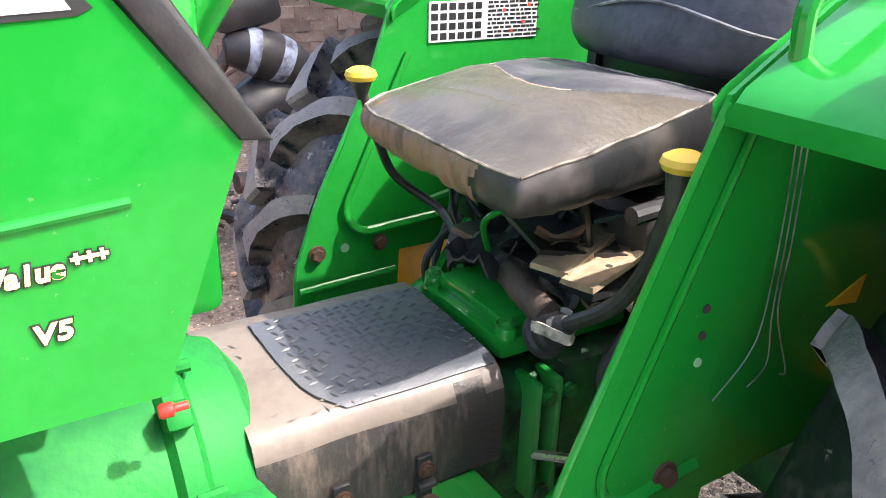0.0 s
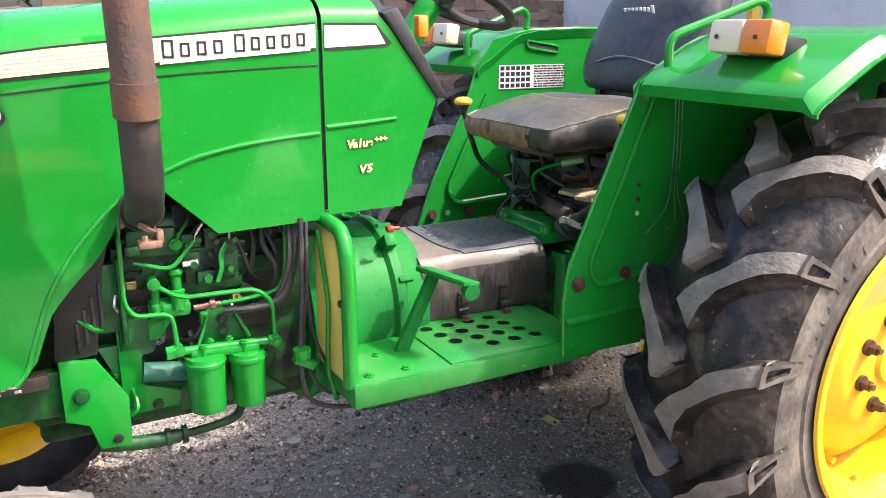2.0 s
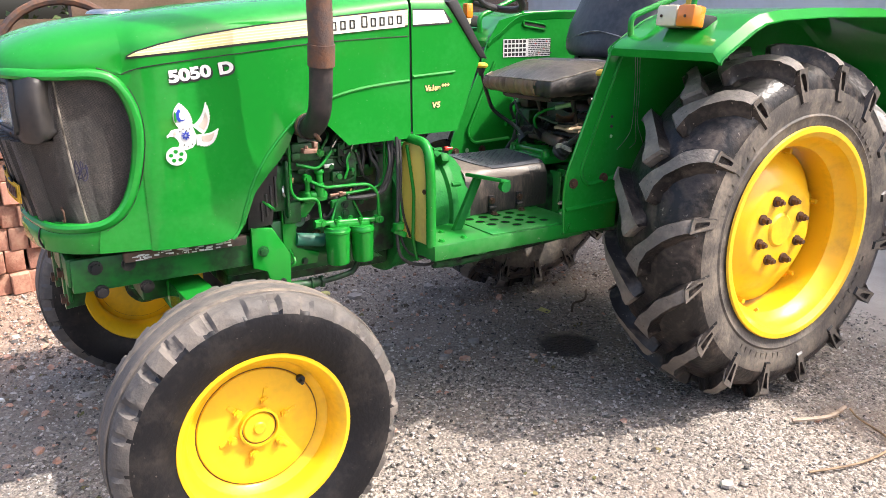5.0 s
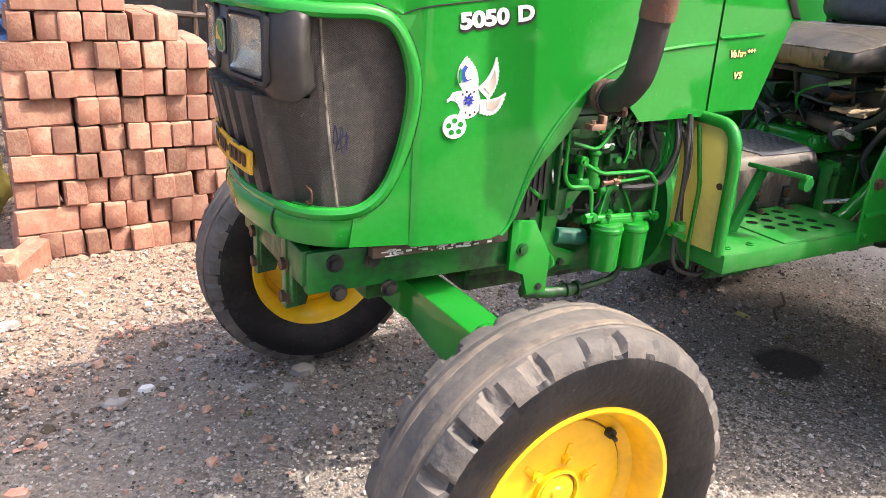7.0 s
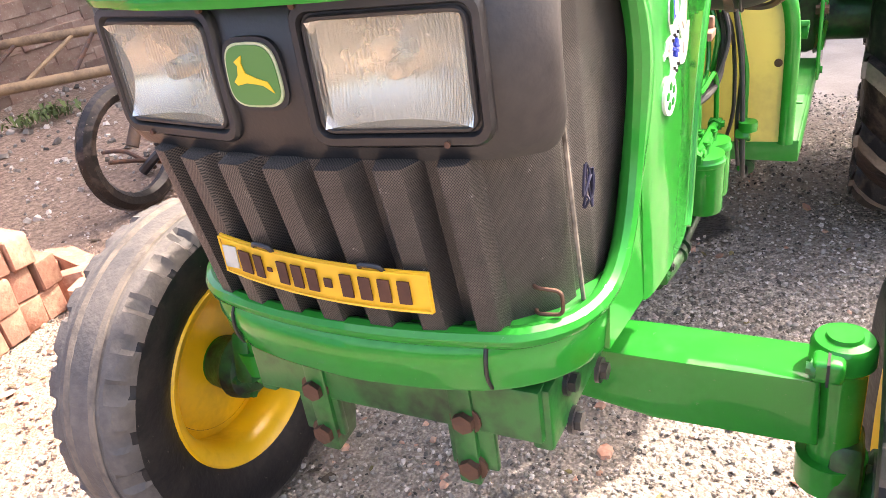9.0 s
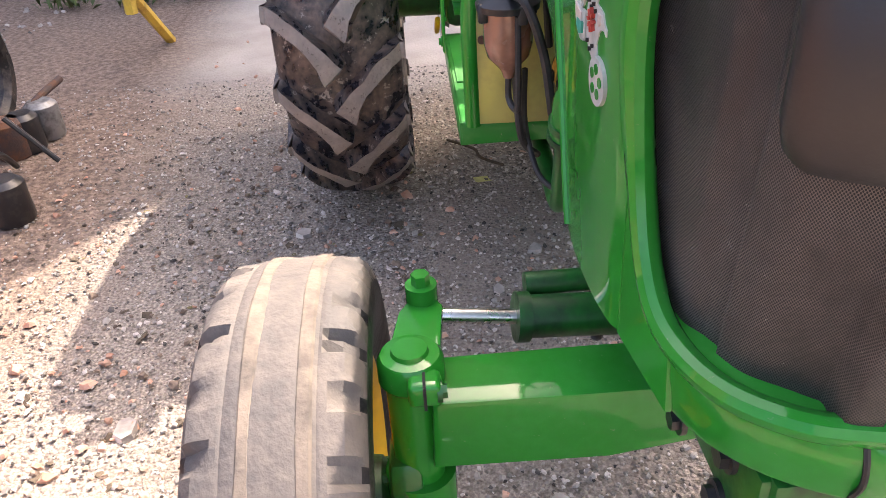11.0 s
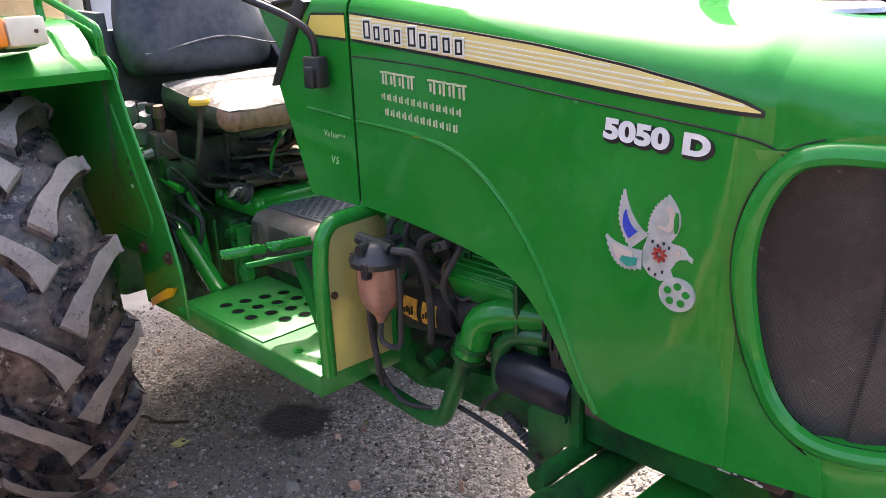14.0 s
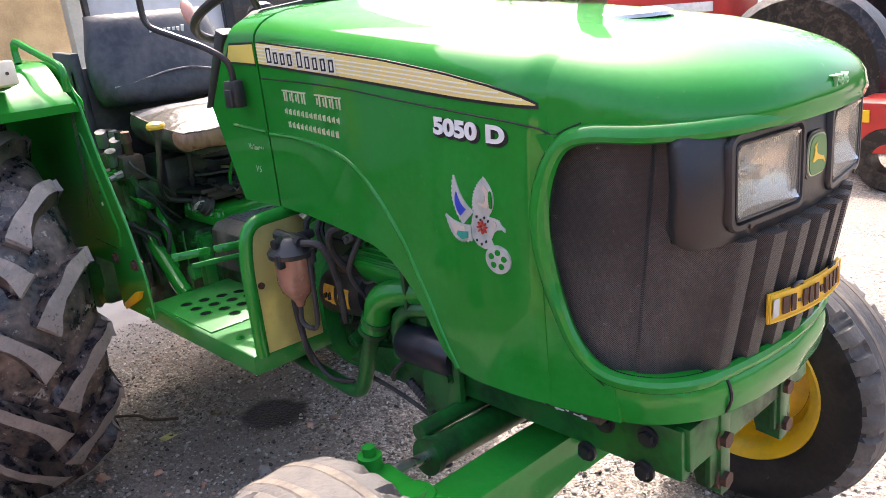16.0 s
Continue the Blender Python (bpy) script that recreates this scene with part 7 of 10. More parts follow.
# ---- seat ----
def seat_line(y):
    """Where the dusty front of the seat panel meets the dark sat-in rear."""
    return lerp(y, (-0.22, -0.19, -0.13, -0.085, -0.035, 0.04, 0.14, 0.24), (-0.235, -0.27, -0.39, -0.425, -0.432, -0.420, -0.385, -0.32))


def seat_top(u, v):
    """A point of the crowned cushion top: u runs back, v runs to the right."""
    uu, vv = u * (1 - 0.075 * abs(v) ** 6), v * (1 - 0.075 * abs(u) ** 6)
    x = -0.408 + 0.211 * uu + 0.010 * v * (u < 0) * abs(u)
    left, right = lerp(u, (-1, 0, 1), (-0.268, -0.246, -0.205)), lerp(u, (-1, 0, 1), (0.232, 0.240, 0.225))
    y = (left + right) / 2 + (right - left) / 2 * vv
    edge_z = lerp(u, (-1, -0.8, 0, 1), (1.193, 1.203, 1.228, 1.246)) - 0.006 * max(0, v)
    z = edge_z + 0.036 * (1 - abs(u) ** 2.6) * (1 - abs(v) ** 3.2) - 0.012 * math.exp(-((u - 0.45) ** 2 * 3 + (v - 0.05) ** 2 * 4))
    z += 0.0035 * noise.noise((x * 11, y * 11, 0)) + 0.0012 * noise.noise((x * 45, y * 45, 2))
    z -= 0.004 * math.exp(-((x - seat_line(y)) / 0.010) ** 2) * (1 - abs(v) ** 8)
    fold = lerp(y, (-0.25, -0.05, 0.20), (-0.50, -0.505, -0.53))
    z -= 0.0025 * math.exp(-((x - fold) / 0.006) ** 2) * (1 - abs(v) ** 4)
    return Vector((x, y, z))


bm = bmesh.new()
top_rows = [[seat_top(u, v) for v in np.linspace(-1, 1, 81)] for u in np.linspace(-1, 1, 71)]
rows = top_rows
edge = [Vector(p) for p in rows[0]] + [Vector(r[-1]) for r in rows[1:]] + [Vector(p) for p in rows[-1][-2::-1]] + [Vector(r[0]) for r in rows[-2:0:-1]]
mid = Vector((-0.408, -0.015, 0))
skirt = []
for k, (d, g) in enumerate(((0.0, 1.0), (0.12, 1.022), (0.30, 1.036), (0.50, 1.032), (0.72, 1.0), (0.90, 0.94), (1.0, 0.87), (1.02, 0.3))):
    ring = []
    for p in edge:
        out = Vector((p.x - mid.x, p.y - mid.y, 0))
        gather = math.sin(p.y * 150 + 5 * noise.noise((p.y * 20, 0, 1))) * (p.x < -0.585) + 0.5 * noise.noise((p.x * 28, p.y * 28, 7))
        tuck = 1 + (g - 1) * (1.0 if p.x > -0.56 else 0.75)
        q = Vector((mid.x, mid.y, p.z + d * (1.130 - p.z))) + out * tuck + out.normalized() * 0.0035 * gather * (0 < k < 7) * min(1, 0.3 + d)
        q.z += 0.005 * noise.noise((p.x * 16, p.y * 16, 3)) * d
        ring.append(q)
    skirt.append(ring)
grid(bm, skirt, closed=True)
bmesh.ops.remove_doubles(bm, verts=bm.verts, dist=0.0006)
seat = part("seat_cushion", bm, LEATHER, tractor, "worn black vinyl seat cushion, dusty and torn", sharp=70)
seat.data.materials.append(BROWN_VINYL)
for f in seat.data.polygons:
    if f.center.x < -0.560 and f.center.y > -0.17 + 0.05 * noise.noise((f.center.z * 40, f.center.y * 25, 0)):
        f.material_index = 1
bm = bmesh.new()
grid(bm, top_rows)
pan = part("seat_panel", bm, LEATHER_DUSTY, seat, "dusty brown-grey vinyl top panel", sharp=70)
pan.data.materials.append(LEATHER_CLEAN)
for f in pan.data.polygons:
    if f.center.x > seat_line(f.center.y) + 0.010 * noise.noise((f.center.y * 30, 0, 0)):
        f.material_index = 1
bm = bmesh.new()
flat_top = [Vector(p) for r in top_rows for p in r]
seam = []
for y in np.linspace(-0.10, 0.13, 30):
    x = seat_line(y) - 0.004 + 0.006 * noise.noise((y * 60, 1, 0))
    seam.append((x, y, min(flat_top, key=lambda p: (p.x - x) ** 2 + (p.y - y) ** 2).z + 0.0010))
tube(bm, seam, [0.0010 + 0.0022 * abs(noise.noise((k * 0.7, 3, 0))) for k in range(30)], 5, 0.5)
part("torn_seam", bm, FOAM, seat)
bm = bmesh.new()
tube(bm, [p + Vector((0, 0, 0.0008)) + 0.0012 * Vector((noise.noise((p.x * 60, p.y * 60, 0)), noise.noise((p.x * 60, p.y * 60, 5)), 0)) for p in edge + edge[:1]], 0.0026, 6)
part("piping", bm, PIPING, seat, "pale frayed piping")
bm = bmesh.new()
rows = []
for i, u in enumerate(np.linspace(-1, 1, 17)):
    row = []
    for j, v in enumerate(np.linspace(-1, 1, 17)):
        z = 1.262 + 0.303 * (u + 1) / 2
        y = 0.008 + 0.252 * v * (1 - (0.22 if v > 0 else 0.12) * max(0, (u + 0.3) / 1.3) ** 1.5) * (1 - 0.10 * max(0, -u) ** 6)
        x = -0.215 + 0.10 * (u + 1) / 2 + 0.05 * v * v + 0.022 * (abs(u) ** 6 + abs(v) ** 6) + 0.004 * noise.noise((y * 12, z * 12, 1))
        row.append((x, y, z))
    rows.append(row)
grid(bm, rows)
edge = [Vector(p) for p in rows[0]] + [Vector(r[-1]) for r in rows[1:]] + [Vector(p) for p in rows[-1][-2::-1]] + [Vector(r[0]) for r in rows[-2:0:-1]]
mid = Vector((-0.12, -0.015, 1.42))
grid(bm, [[Vector((p.x + d, mid.y + (p.y - mid.y) * g, mid.z + (p.z - mid.z) * g)) for p in edge] for d, g in ((0, 1), (0.025, 1.03), (0.06, 1.02), (0.085, 0.95), (0.09, 0.2))], closed=True)
bmesh.ops.remove_doubles(bm, verts=bm.verts, dist=0.0008)
back = part("seat_back", bm, LEATHER_CLEAN, tractor, "black vinyl seat back with pale piping", sharp=70)
bm = bmesh.new()
tube(bm, smooth_line([(-0.195 + 0.05 * (y / 0.24) ** 2, y - 0.015, 1.345 + 0.02 * math.cos(y * 12)) for y in np.linspace(-0.235, 0.235, 9)], 4), 0.003, 6)
part("piping", bm, ALU, back)
bm = bmesh.new()
for k in range(8):
    box(bm, (-0.135, -0.07 + 0.017 * k, 1.495), (0.003, 0.010, 0.020 if k else 0.032), 0.0, Matrix.Rotation(-0.33, 3, 'Y'))
part("maker_mark", bm, DECAL_WHITE, back)
bm = bmesh.new()
box(bm, (0.0, 0, 1.15), (0.04, 0.60, 0.5), 0.01)
sfr = part("seat_frame", bm, BLACK_METAL, tractor, "black steel seat frame with side plates")
bm = bmesh.new()
plate(bm, [(0.16, 1.46), (0.16, 0.95), (-0.06, 0.95), (-0.02, 1.45)], 'y', 0.27, 0.30, 0.006)
part("side_plate", bm, LEATHER_CLEAN, sfr)
bm = bmesh.new()
plate(bm, [(-0.02, 1.40), (-0.02, 0.95), (-0.22, 0.95), (-0.20, 1.20)], 'y', -0.29, -0.265, 0.006)
part("side_plate", bm, BLACK_METAL, sfr)
for a, c, r in [((x, s * 0.12, 1.13), (x + 0.06, s * 0.10, 0.93), 0.010) for s in (-1, 1) for x in (-0.40, -0.22)] + [((-0.53, -0.16, 1.115), (-0.53, 0.16, 1.115), 0.010), ((-0.42, -0.25, 1.11), (-0.10, -0.25, 1.13), 0.014)]:
    bm = bmesh.new()
    rod(bm, a, c, r, seg=10)
    part("seat_strut", bm, BLACK_METAL, tractor)
bm = bmesh.new()
box(bm, (-0.37, 0, 1.112), (0.34, 0.30, 0.02), 0.006)
part("seat_pan", bm, BLACK_METAL, tractor)
bm = bmesh.new()
box(bm, (-0.20, 0, 1.0), (0.20, 0.34, 0.16), 0.02)
part("seat_base", bm, BLACK_METAL, tractor)
# quadrant housing, trays, boards and rags piled under the seat
PILE = [((-0.30, -0.02, 0.955), (0.30, 0.34, 0.012), 0.10, 0.05, BLACK_METAL, "tray"), ((-0.33, -0.03, 1.000), (0.20, 0.22, 0.008), -0.30, 0.16, BLACK_METAL, "tray"), ((-0.25, -0.07, 1.045), (0.20, 0.16, 0.006), -0.25, -0.10, STEEL_BLUE, "bent_sheet"),
        ((-0.335, -0.085, 1.008), (0.28, 0.060, 0.010), 0.41, -0.06, BOARD, "board"), ((-0.330, -0.150, 0.988), (0.26, 0.055, 0.010), 0.32, -0.03, BOARD, "board"), ((-0.405, -0.085, 1.012), (0.10, 0.075, 0.006), 0.9, 0.55, RUST, "bent_sheet")]
for c, sz, a, b, mt, nm in PILE:
    bm = bmesh.new()
    rot = Matrix.Rotation(a, 3, 'Z') @ Matrix.Rotation(b, 3, 'Y')
    bmesh.ops.create_grid(bm, x_segments=12, y_segments=6, size=0.5)
    for v in bm.verts:
        n = noise.noise((v.co.x * 3 + c[0] * 40, v.co.y * 3, c[2] * 30))
        lift = 0.05 * v.co.y ** 2 * (nm == "bent_sheet")
        v.co = Vector((v.co.x * sz[0] * (1 + 0.08 * n), v.co.y * sz[1] * (1 + 0.12 * n), 0.008 * n + lift))
    thick(bm, sz[2])
    bmesh.ops.transform(bm, matrix=Matrix.Translation(c) @ rot.to_4x4(), verts=bm.verts)
    ob = part(nm, bm, mt, tractor, sharp=40)
    if nm == "board":
        for u in (-0.05, 0.03):
            p = Vector(c) + rot @ Vector((u, -0.008, 0.007))
            bm = bmesh.new()
            rod(bm, p, p + rot @ Vector((0, 0, 0.004)), 0.006, seg=10)
            part("board_hole", bm, OPENING_SHADE, ob)
# dark bar in cloth along the foot of the quadrant
bm = bmesh.new()
tube(bm, smooth_line([(-0.43, 0.10, 0.945), (-0.45, 0.0, 0.950), (-0.475, -0.10, 0.945), (-0.485, -0.17, 0.938)], 6), [0.024 + 0.004 * noise.noise((k * 0.6, 2, 2)) for k in range(19)], 12, 0.8)
part("wrapped_bar", bm, JUNK_DARK, tractor)
bm = bmesh.new()
rot = Matrix.Rotation(0.5, 3, 'Z')
for dx, dy, w, h in ((0, 0.014, 0.05, 0.008), (0, -0.014, 0.05, 0.008), (-0.022, 0, 0.008, 0.028), (0.022, 0, 0.008, 0.028)):
    box(bm, Vector((-0.285, -0.150, 1.062)) + rot @ Vector((dx, dy, 0)), (w, h, 0.008), 0.002, rot)
part("yellow_buckle", bm, BOARD, tractor)
bm = bmesh.new()
tube(bm, smooth_line([(-0.46, 0.02, 0.96), (-0.475, 0.02, 1.02), (-0.45, -0.02, 1.055), (-0.40, -0.08, 1.075)], 6), 0.006, 8)
cable = part("pale_cable", bm, GREEN, tractor)
bm = bmesh.new()
rod(bm, (-0.425, -0.05, 1.066), (-0.375, -0.11, 1.085), 0.010, seg=10)
part("cable_sleeve", bm, DECAL_PALE, cable)
rnd = random.Random(11)
for k in range(4):
    bm = bmesh.new()
    c = Vector((-0.42 + 0.16 * rnd.random(), -0.16 + 0.20 * rnd.random(), 0.945 + 0.012 * k))
    sx, sy = 0.06 + 0.05 * rnd.random(), 0.03 + 0.03 * rnd.random()
    a = rnd.random() * 2.4 - 1.2
    rows = []
    for u in np.linspace(-1, 1, 14):
        rows.append([c + Vector((u * sx * math.cos(a) - v * sy * math.sin(a), u * sx * math.sin(a) + v * sy * math.cos(a), 0.035 * noise.noise((u * 2.5 + k, v * 2.5, k)) + 0.02 * u)) for v in np.linspace(-1, 1, 10)])
    grid(bm, rows)
    thick(bm, 0.004)
    part("rag", bm, (HOSE, RAG, JUNK_DARK)[k % 3], tractor)

# levers with yellow mushroom knobs
LEVERS = [((-0.487, -0.180, 0.915), [(-0.483, -0.222, 0.950), (-0.472, -0.285, 1.000), (-0.470, -0.330, 1.065), (-0.470, -0.353, 1.136)], (-0.470, -0.371, 1.228), 0.012),
          ((-0.446, 0.121, 0.92), [(-0.440, 0.160, 0.945), (-0.430, 0.235, 0.968), (-0.500, 0.280, 1.030), (-0.533, 0.284, 1.100), (-0.552, 0.284, 1.155)], (-0.566, 0.285, 1.226), 0.0085)]
for base, mids, knob, r in LEVERS:
    bm = bmesh.new()
    tube(bm, smooth_line([base] + mids + [tuple(Vector(knob) - Vector((0, 0, 0.02)))], 6), r, 10)
    rod(bm, Vector(knob) - Vector((0, 0, 0.045 if r < 0.01 else 0.09)), Vector(knob) - Vector((0, 0, 0.012)), r, 0.021, seg=14)
    lev = part("gear_lever", bm, BLACK_METAL, tractor, "black gear lever with a yellow knob")
    bm = bmesh.new()
    lathe(bm, [(0.001, 0.012), (0.015, 0.011), (0.026, 0.005), (0.029, -0.003), (0.025, -0.011), (0.001, -0.013)], 24, 'z', centre=knob)
    part("knob", bm, YELLOW_KNOB, lev)
    bm = bmesh.new()
    d = (Vector(mids[0]) - Vector(base)).normalized()
    b0 = Vector(base) - d * 0.02
    line = [b0 + d * u for u in (0, 0.010, 0.014, 0.028, 0.032, 0.046, 0.050, 0.066)]
    tube(bm, line, [0.036, 0.036, 0.030, 0.031, 0.025, 0.026, 0.019, 0.014], 20)
    part("boot", bm, HOSE, lev)
# strips of pale cloth tied round both boots
for c, sx, seed in (((-0.487, -0.188, 0.930), 0.034, 1), ((-0.440, 0.135, 0.925), 0.028, 2)):
    bm = bmesh.new()
    rows = []
    for a in np.linspace(0, 5.2, 30):
        q = Vector(c) + Vector((sx * math.cos(a), sx * math.sin(a), 0.008 * math.sin(2 * a + seed)))
        rows.append([q + Vector((0.004 * noise.noise((a * 2, k, seed)), 0.004 * noise.noise((a * 2, k, seed + 5)), 0.006 * (k - 1.5))) for k in range(4)])
    grid(bm, rows)
    thick(bm, 0.003)
    part("cloth_strip", bm, CLOTH, tractor, sharp=80)

# ---- steering ----
bm = bmesh.new()
tube(bm, [(-1.02, 0, 1.20), (-0.93, 0, 1.36), (-0.83, 0, 1.505)], 0.034, 20)
box(bm, (-1.0, 0, 1.25), (0.10, 0.30, 0.40), 0.02)
part("steering_column", bm, GREEN, tractor)
bm = bmesh.new()
tilt = Matrix.Translation((-0.80, 0, 1.53)) @ Matrix.Rotation(radians(24), 4, 'Y')
tube(bm, [tilt @ Vector((0.195 * math.cos(a), 0.195 * math.sin(a), 0)) for a in np.linspace(0, 2 * math.pi, 49)], 0.0135, 10)
for a in (0.4, 2.5, 4.6):
    tube(bm, smooth_line([tilt @ Vector((0.03 * math.cos(a), 0.03 * math.sin(a), -0.02)), tilt @ Vector((0.11 * math.cos(a), 0.11 * math.sin(a), -0.018)), tilt @ Vector((0.19 * math.cos(a), 0.19 * math.sin(a), 0))], 4), 0.014, 8, 0.6)
part("steering_wheel", bm, BLACK_PLASTIC, tractor, "black steering wheel")
bm = bmesh.new()
lathe(bm, [(0.001, 0.012), (0.03, 0.01), (0.042, -0.005), (0.04, -0.035), (0.001, -0.04)], 24, 'z')
bmesh.ops.transform(bm, matrix=tilt, verts=bm.verts)
part("wheel_hub", bm, BLACK_PLASTIC, tractor)
bm = bmesh.new()
p = tilt @ Vector((0.10, 0.165, 0.02))
tube(bm, [p, p + Vector((0.01, 0.005, 0.02)), p + Vector((0.03, 0.0, 0.05)), p + Vector((0.04, 0, 0.065))], [0.012, 0.017, 0.018, 0.010], 12)
part("spinner_knob", bm, PINK, tractor, "pink plastic spinner knob")
# mirror bracket and arm on the right of the cowl
bm = bmesh.new()
tube(bm, bent([(-1.150, 0.315, 1.352), (-1.152, 0.318, 1.415), (-1.12, 0.36, 1.452), (-0.99, 0.44, 1.515), (-1.0, 0.445, 1.62), (-1.02, 0.45, 1.70)], 0.03), 0.008, 10)
part("mirror_arm", bm, BLACK_METAL, tractor, "bent black mirror arm")
bm = bmesh.new()
box(bm, (-1.150, 0.318, 1.335), (0.055, 0.03, 0.065), 0.006)
box(bm, (-1.150, 0.335, 1.325), (0.03, 0.012, 0.045), 0.004)
part("arm_socket", bm, BLACK_PLASTIC, tractor)
bm = bmesh.new()
lathe(bm, [(0.001, 0.010), (0.05, 0.009), (0.066, 0.003), (0.07, -0.004), (0.001, -0.006)], 28, 'z', centre=(-2.09, 0, 1.446))
part("filler_cap", bm, STEEL, tractor, "shiny oval filler cap on the bonnet")

# ---- control valves and cables beside the seat ----
bm = bmesh.new()
box(bm, (-0.24, 0.285, 1.075), (0.20, 0.075, 0.085), 0.010)
box(bm, (-0.20, 0.275, 0.985), (0.15, 0.055, 0.11), 0.008)
valves = part("valve_block", bm, JUNK_DARK, tractor, "grimy control valve block beside the seat")
for k in range(4):
    x = -0.165 - 0.050 * k
    bm = bmesh.new()
    rod(bm, (x, 0.285, 1.115), (x - 0.012, 0.290, 1.165), 0.013, seg=12)
    rod(bm, (x - 0.012, 0.290, 1.160), (x - 0.016, 0.292, 1.195), 0.018, 0.014, seg=12)
    part("valve_cap", bm, (BLACK_METAL, ALU, BLACK_METAL, RUST_BOLT)[k], valves)
    bm = bmesh.new()
    rod(bm, (x, 0.320, 1.060), (x, 0.348, 1.055), 0.014, seg=6)
    rod(bm, (x, 0.345, 1.055), (x, 0.366, 1.050), 0.010, seg=10)
    part("hose_fitting", bm, ALU if k % 2 else GREEN, valves)
    bm = bmesh.new()
    tube(bm, smooth_line([(x, 0.364, 1.050), (x - 0.01, 0.392, 1.02), (x - 0.05 + 0.02 * k, 0.380, 0.93), (x - 0.09, 0.345 - 0.02 * k, 0.84), (x - 0.06, 0.31, 0.75)], 6), 0.0075, 8)
    part("hydraulic_hose", bm, HOSE, valves)
for k, (z, mt) in enumerate(((1.10, HOSE), (1.02, BLACK_METAL), (0.985, HOSE))):
    bm = bmesh.new()
    tube(bm, smooth_line([(-0.34, 0.30, z), (-0.375, 0.30 - 0.02 * k, z - 0.02), (-0.39, 0.24, z - 0.08), (-0.37, 0.18, z - 0.14)], 6), 0.0045, 8)
    part("control_cable", bm, mt, valves)


# ---- stripes, lettering and stickers on the bonnet ----
for s in (-1, 1):
    yo = s * (HALF + 0.0012)

    def flat(name, outline, mat, lift=0.0, parent=tractor):
        bm = bmesh.new()
        plate(bm, outline, 'y', s * (HALF - 0.001), yo + s * lift)
        return part(name, bm, mat, parent)

    def low(x):
        return lerp(x, (-2.121, -1.96, -1.811, -1.585, -1.25), (1.331, 1.345, 1.360, 1.379, 1.404))

    def high(x):
        return low(x) + lerp(x, (-2.118, -2.10, -2.03, -1.93, -1.75, -1.25, -1.08), (0.0, 0.010, 0.024, 0.035, 0.043, 0.048, 0.048))
    def band(name, xs, lo, hi, mat, lift, parent=tractor):
        """A thin film along the bonnet side between two lines."""
        bm = bmesh.new()
        rows = [[(x, y, f(x)) for y, f in ((s * (HALF - 0.001), lo), (yo + s * lift, lo), (yo + s * lift, hi), (s * (HALF - 0.001), hi))] for x in xs]
        grid(bm, rows, closed=True)
        return part(name, bm, mat, parent, sharp=30)
    xs = list(np.linspace(-2.118, SEAM - 0.006, 40))
    stripe = band("side_stripe", xs, lambda x: low(x) - 0.006, lambda x: high(x) + 0.003, DECAL_BLACK, 0.0)
    band("stripe_film", [x + 0.004 for x in xs[:-1]] + [SEAM - 0.006], low, lambda x: max(high(x) - 0.001, low(x) + 0.0005), CREAM if s < 0 else STRIPE_YELLOW, 0.0014, stripe)
    for k in range(1, 6):
        f = k / 6
        xx = [x for x in xs if high(x) - low(x) > 0.048 * f * 1.12]
        if len(xx) > 3:
            band("stripe_line", xx, lambda x: low(x) + 0.048 * f - 0.0012, lambda x: low(x) + 0.048 * f + 0.0012, CREAM_WHITE, 0.0022, stripe)
    # rear piece on the cowl
    a0, a1 = SEAM + 0.014, -1.085
    flat("side_stripe", [(a0, 1.398), (a1, 1.406), (a1 + 0.012, 1.412), (a1 - 0.026, 1.454), (a0, 1.454)], DECAL_BLACK, 0.0)
    flat("stripe_film", [(a0, 1.404), (a1 - 0.004, 1.411), (a1 - 0.026, 1.449), (a0, 1.449)], STRIPE_GOLD if s > 0 else CREAM_WHITE, 0.0012)
    # maker's name: white field with plain dark blocks
    n0, n1 = (-1.562, -1.262) if s < 0 else (-1.592, -1.288)
    if s < 0:
        flat("name_field", [(x, low(x) - 0.004) for x in np.linspace(n0, n1, 8)] + [(x, high(x) - 0.002) for x in np.linspace(n1, n0, 8)], CREAM_WHITE, 0.0030, stripe)
    for k in range(9):
        first = k in ((0, 4) if s < 0 else (0, 4))
        step = k if s < 0 else 8 - k
        n = n0 + 0.016 + (n1 - n0 - 0.036) * (step + (0.35 if (k > 3) == (s < 0) else 0)) / 8.35
        w, tall = (0.021, 0.034) if first else (0.018, 0.026)
        z = low(n) + 0.006
        if s > 0:
            ub = bmesh.new()
            box(ub, (n, yo + s * 0.0030, z + tall / 2), (w + 0.010, 0.001, tall + 0.008), 0.0004, seg=1)
            part("name_edge", ub, CREAM_WHITE, stripe)
        bm = bmesh.new()
        for dx, dz, a, b in ((-w / 2 + 0.002, tall / 2, 0.004, tall), (w / 2 - 0.002, tall / 2, 0.004, tall), (0, 0.002, w, 0.004), (0, tall - 0.002, w, 0.004)):
            box(bm, (n + dx, yo + s * 0.0042, z + dz), (a, 0.001, b))
        part("name_block", bm, DECAL_BLACK, stripe)
    # panel seam under the stripe
    bm = bmesh.new()
    tube(bm, smooth_line([(x, yo - s * 0.0006, z) for x, z in ((SEAM - 0.004, 1.369), (-1.4, 1.364), (-1.6, 1.353), (-1.811, 1.333), (-1.961, 1.318), (-2.086, 1.302), (-2.139, 1.283), (-2.150, 1.272))], 8), 0.0016, 5)
    part("panel_seam", bm, DECAL_BLACK, bonnet)
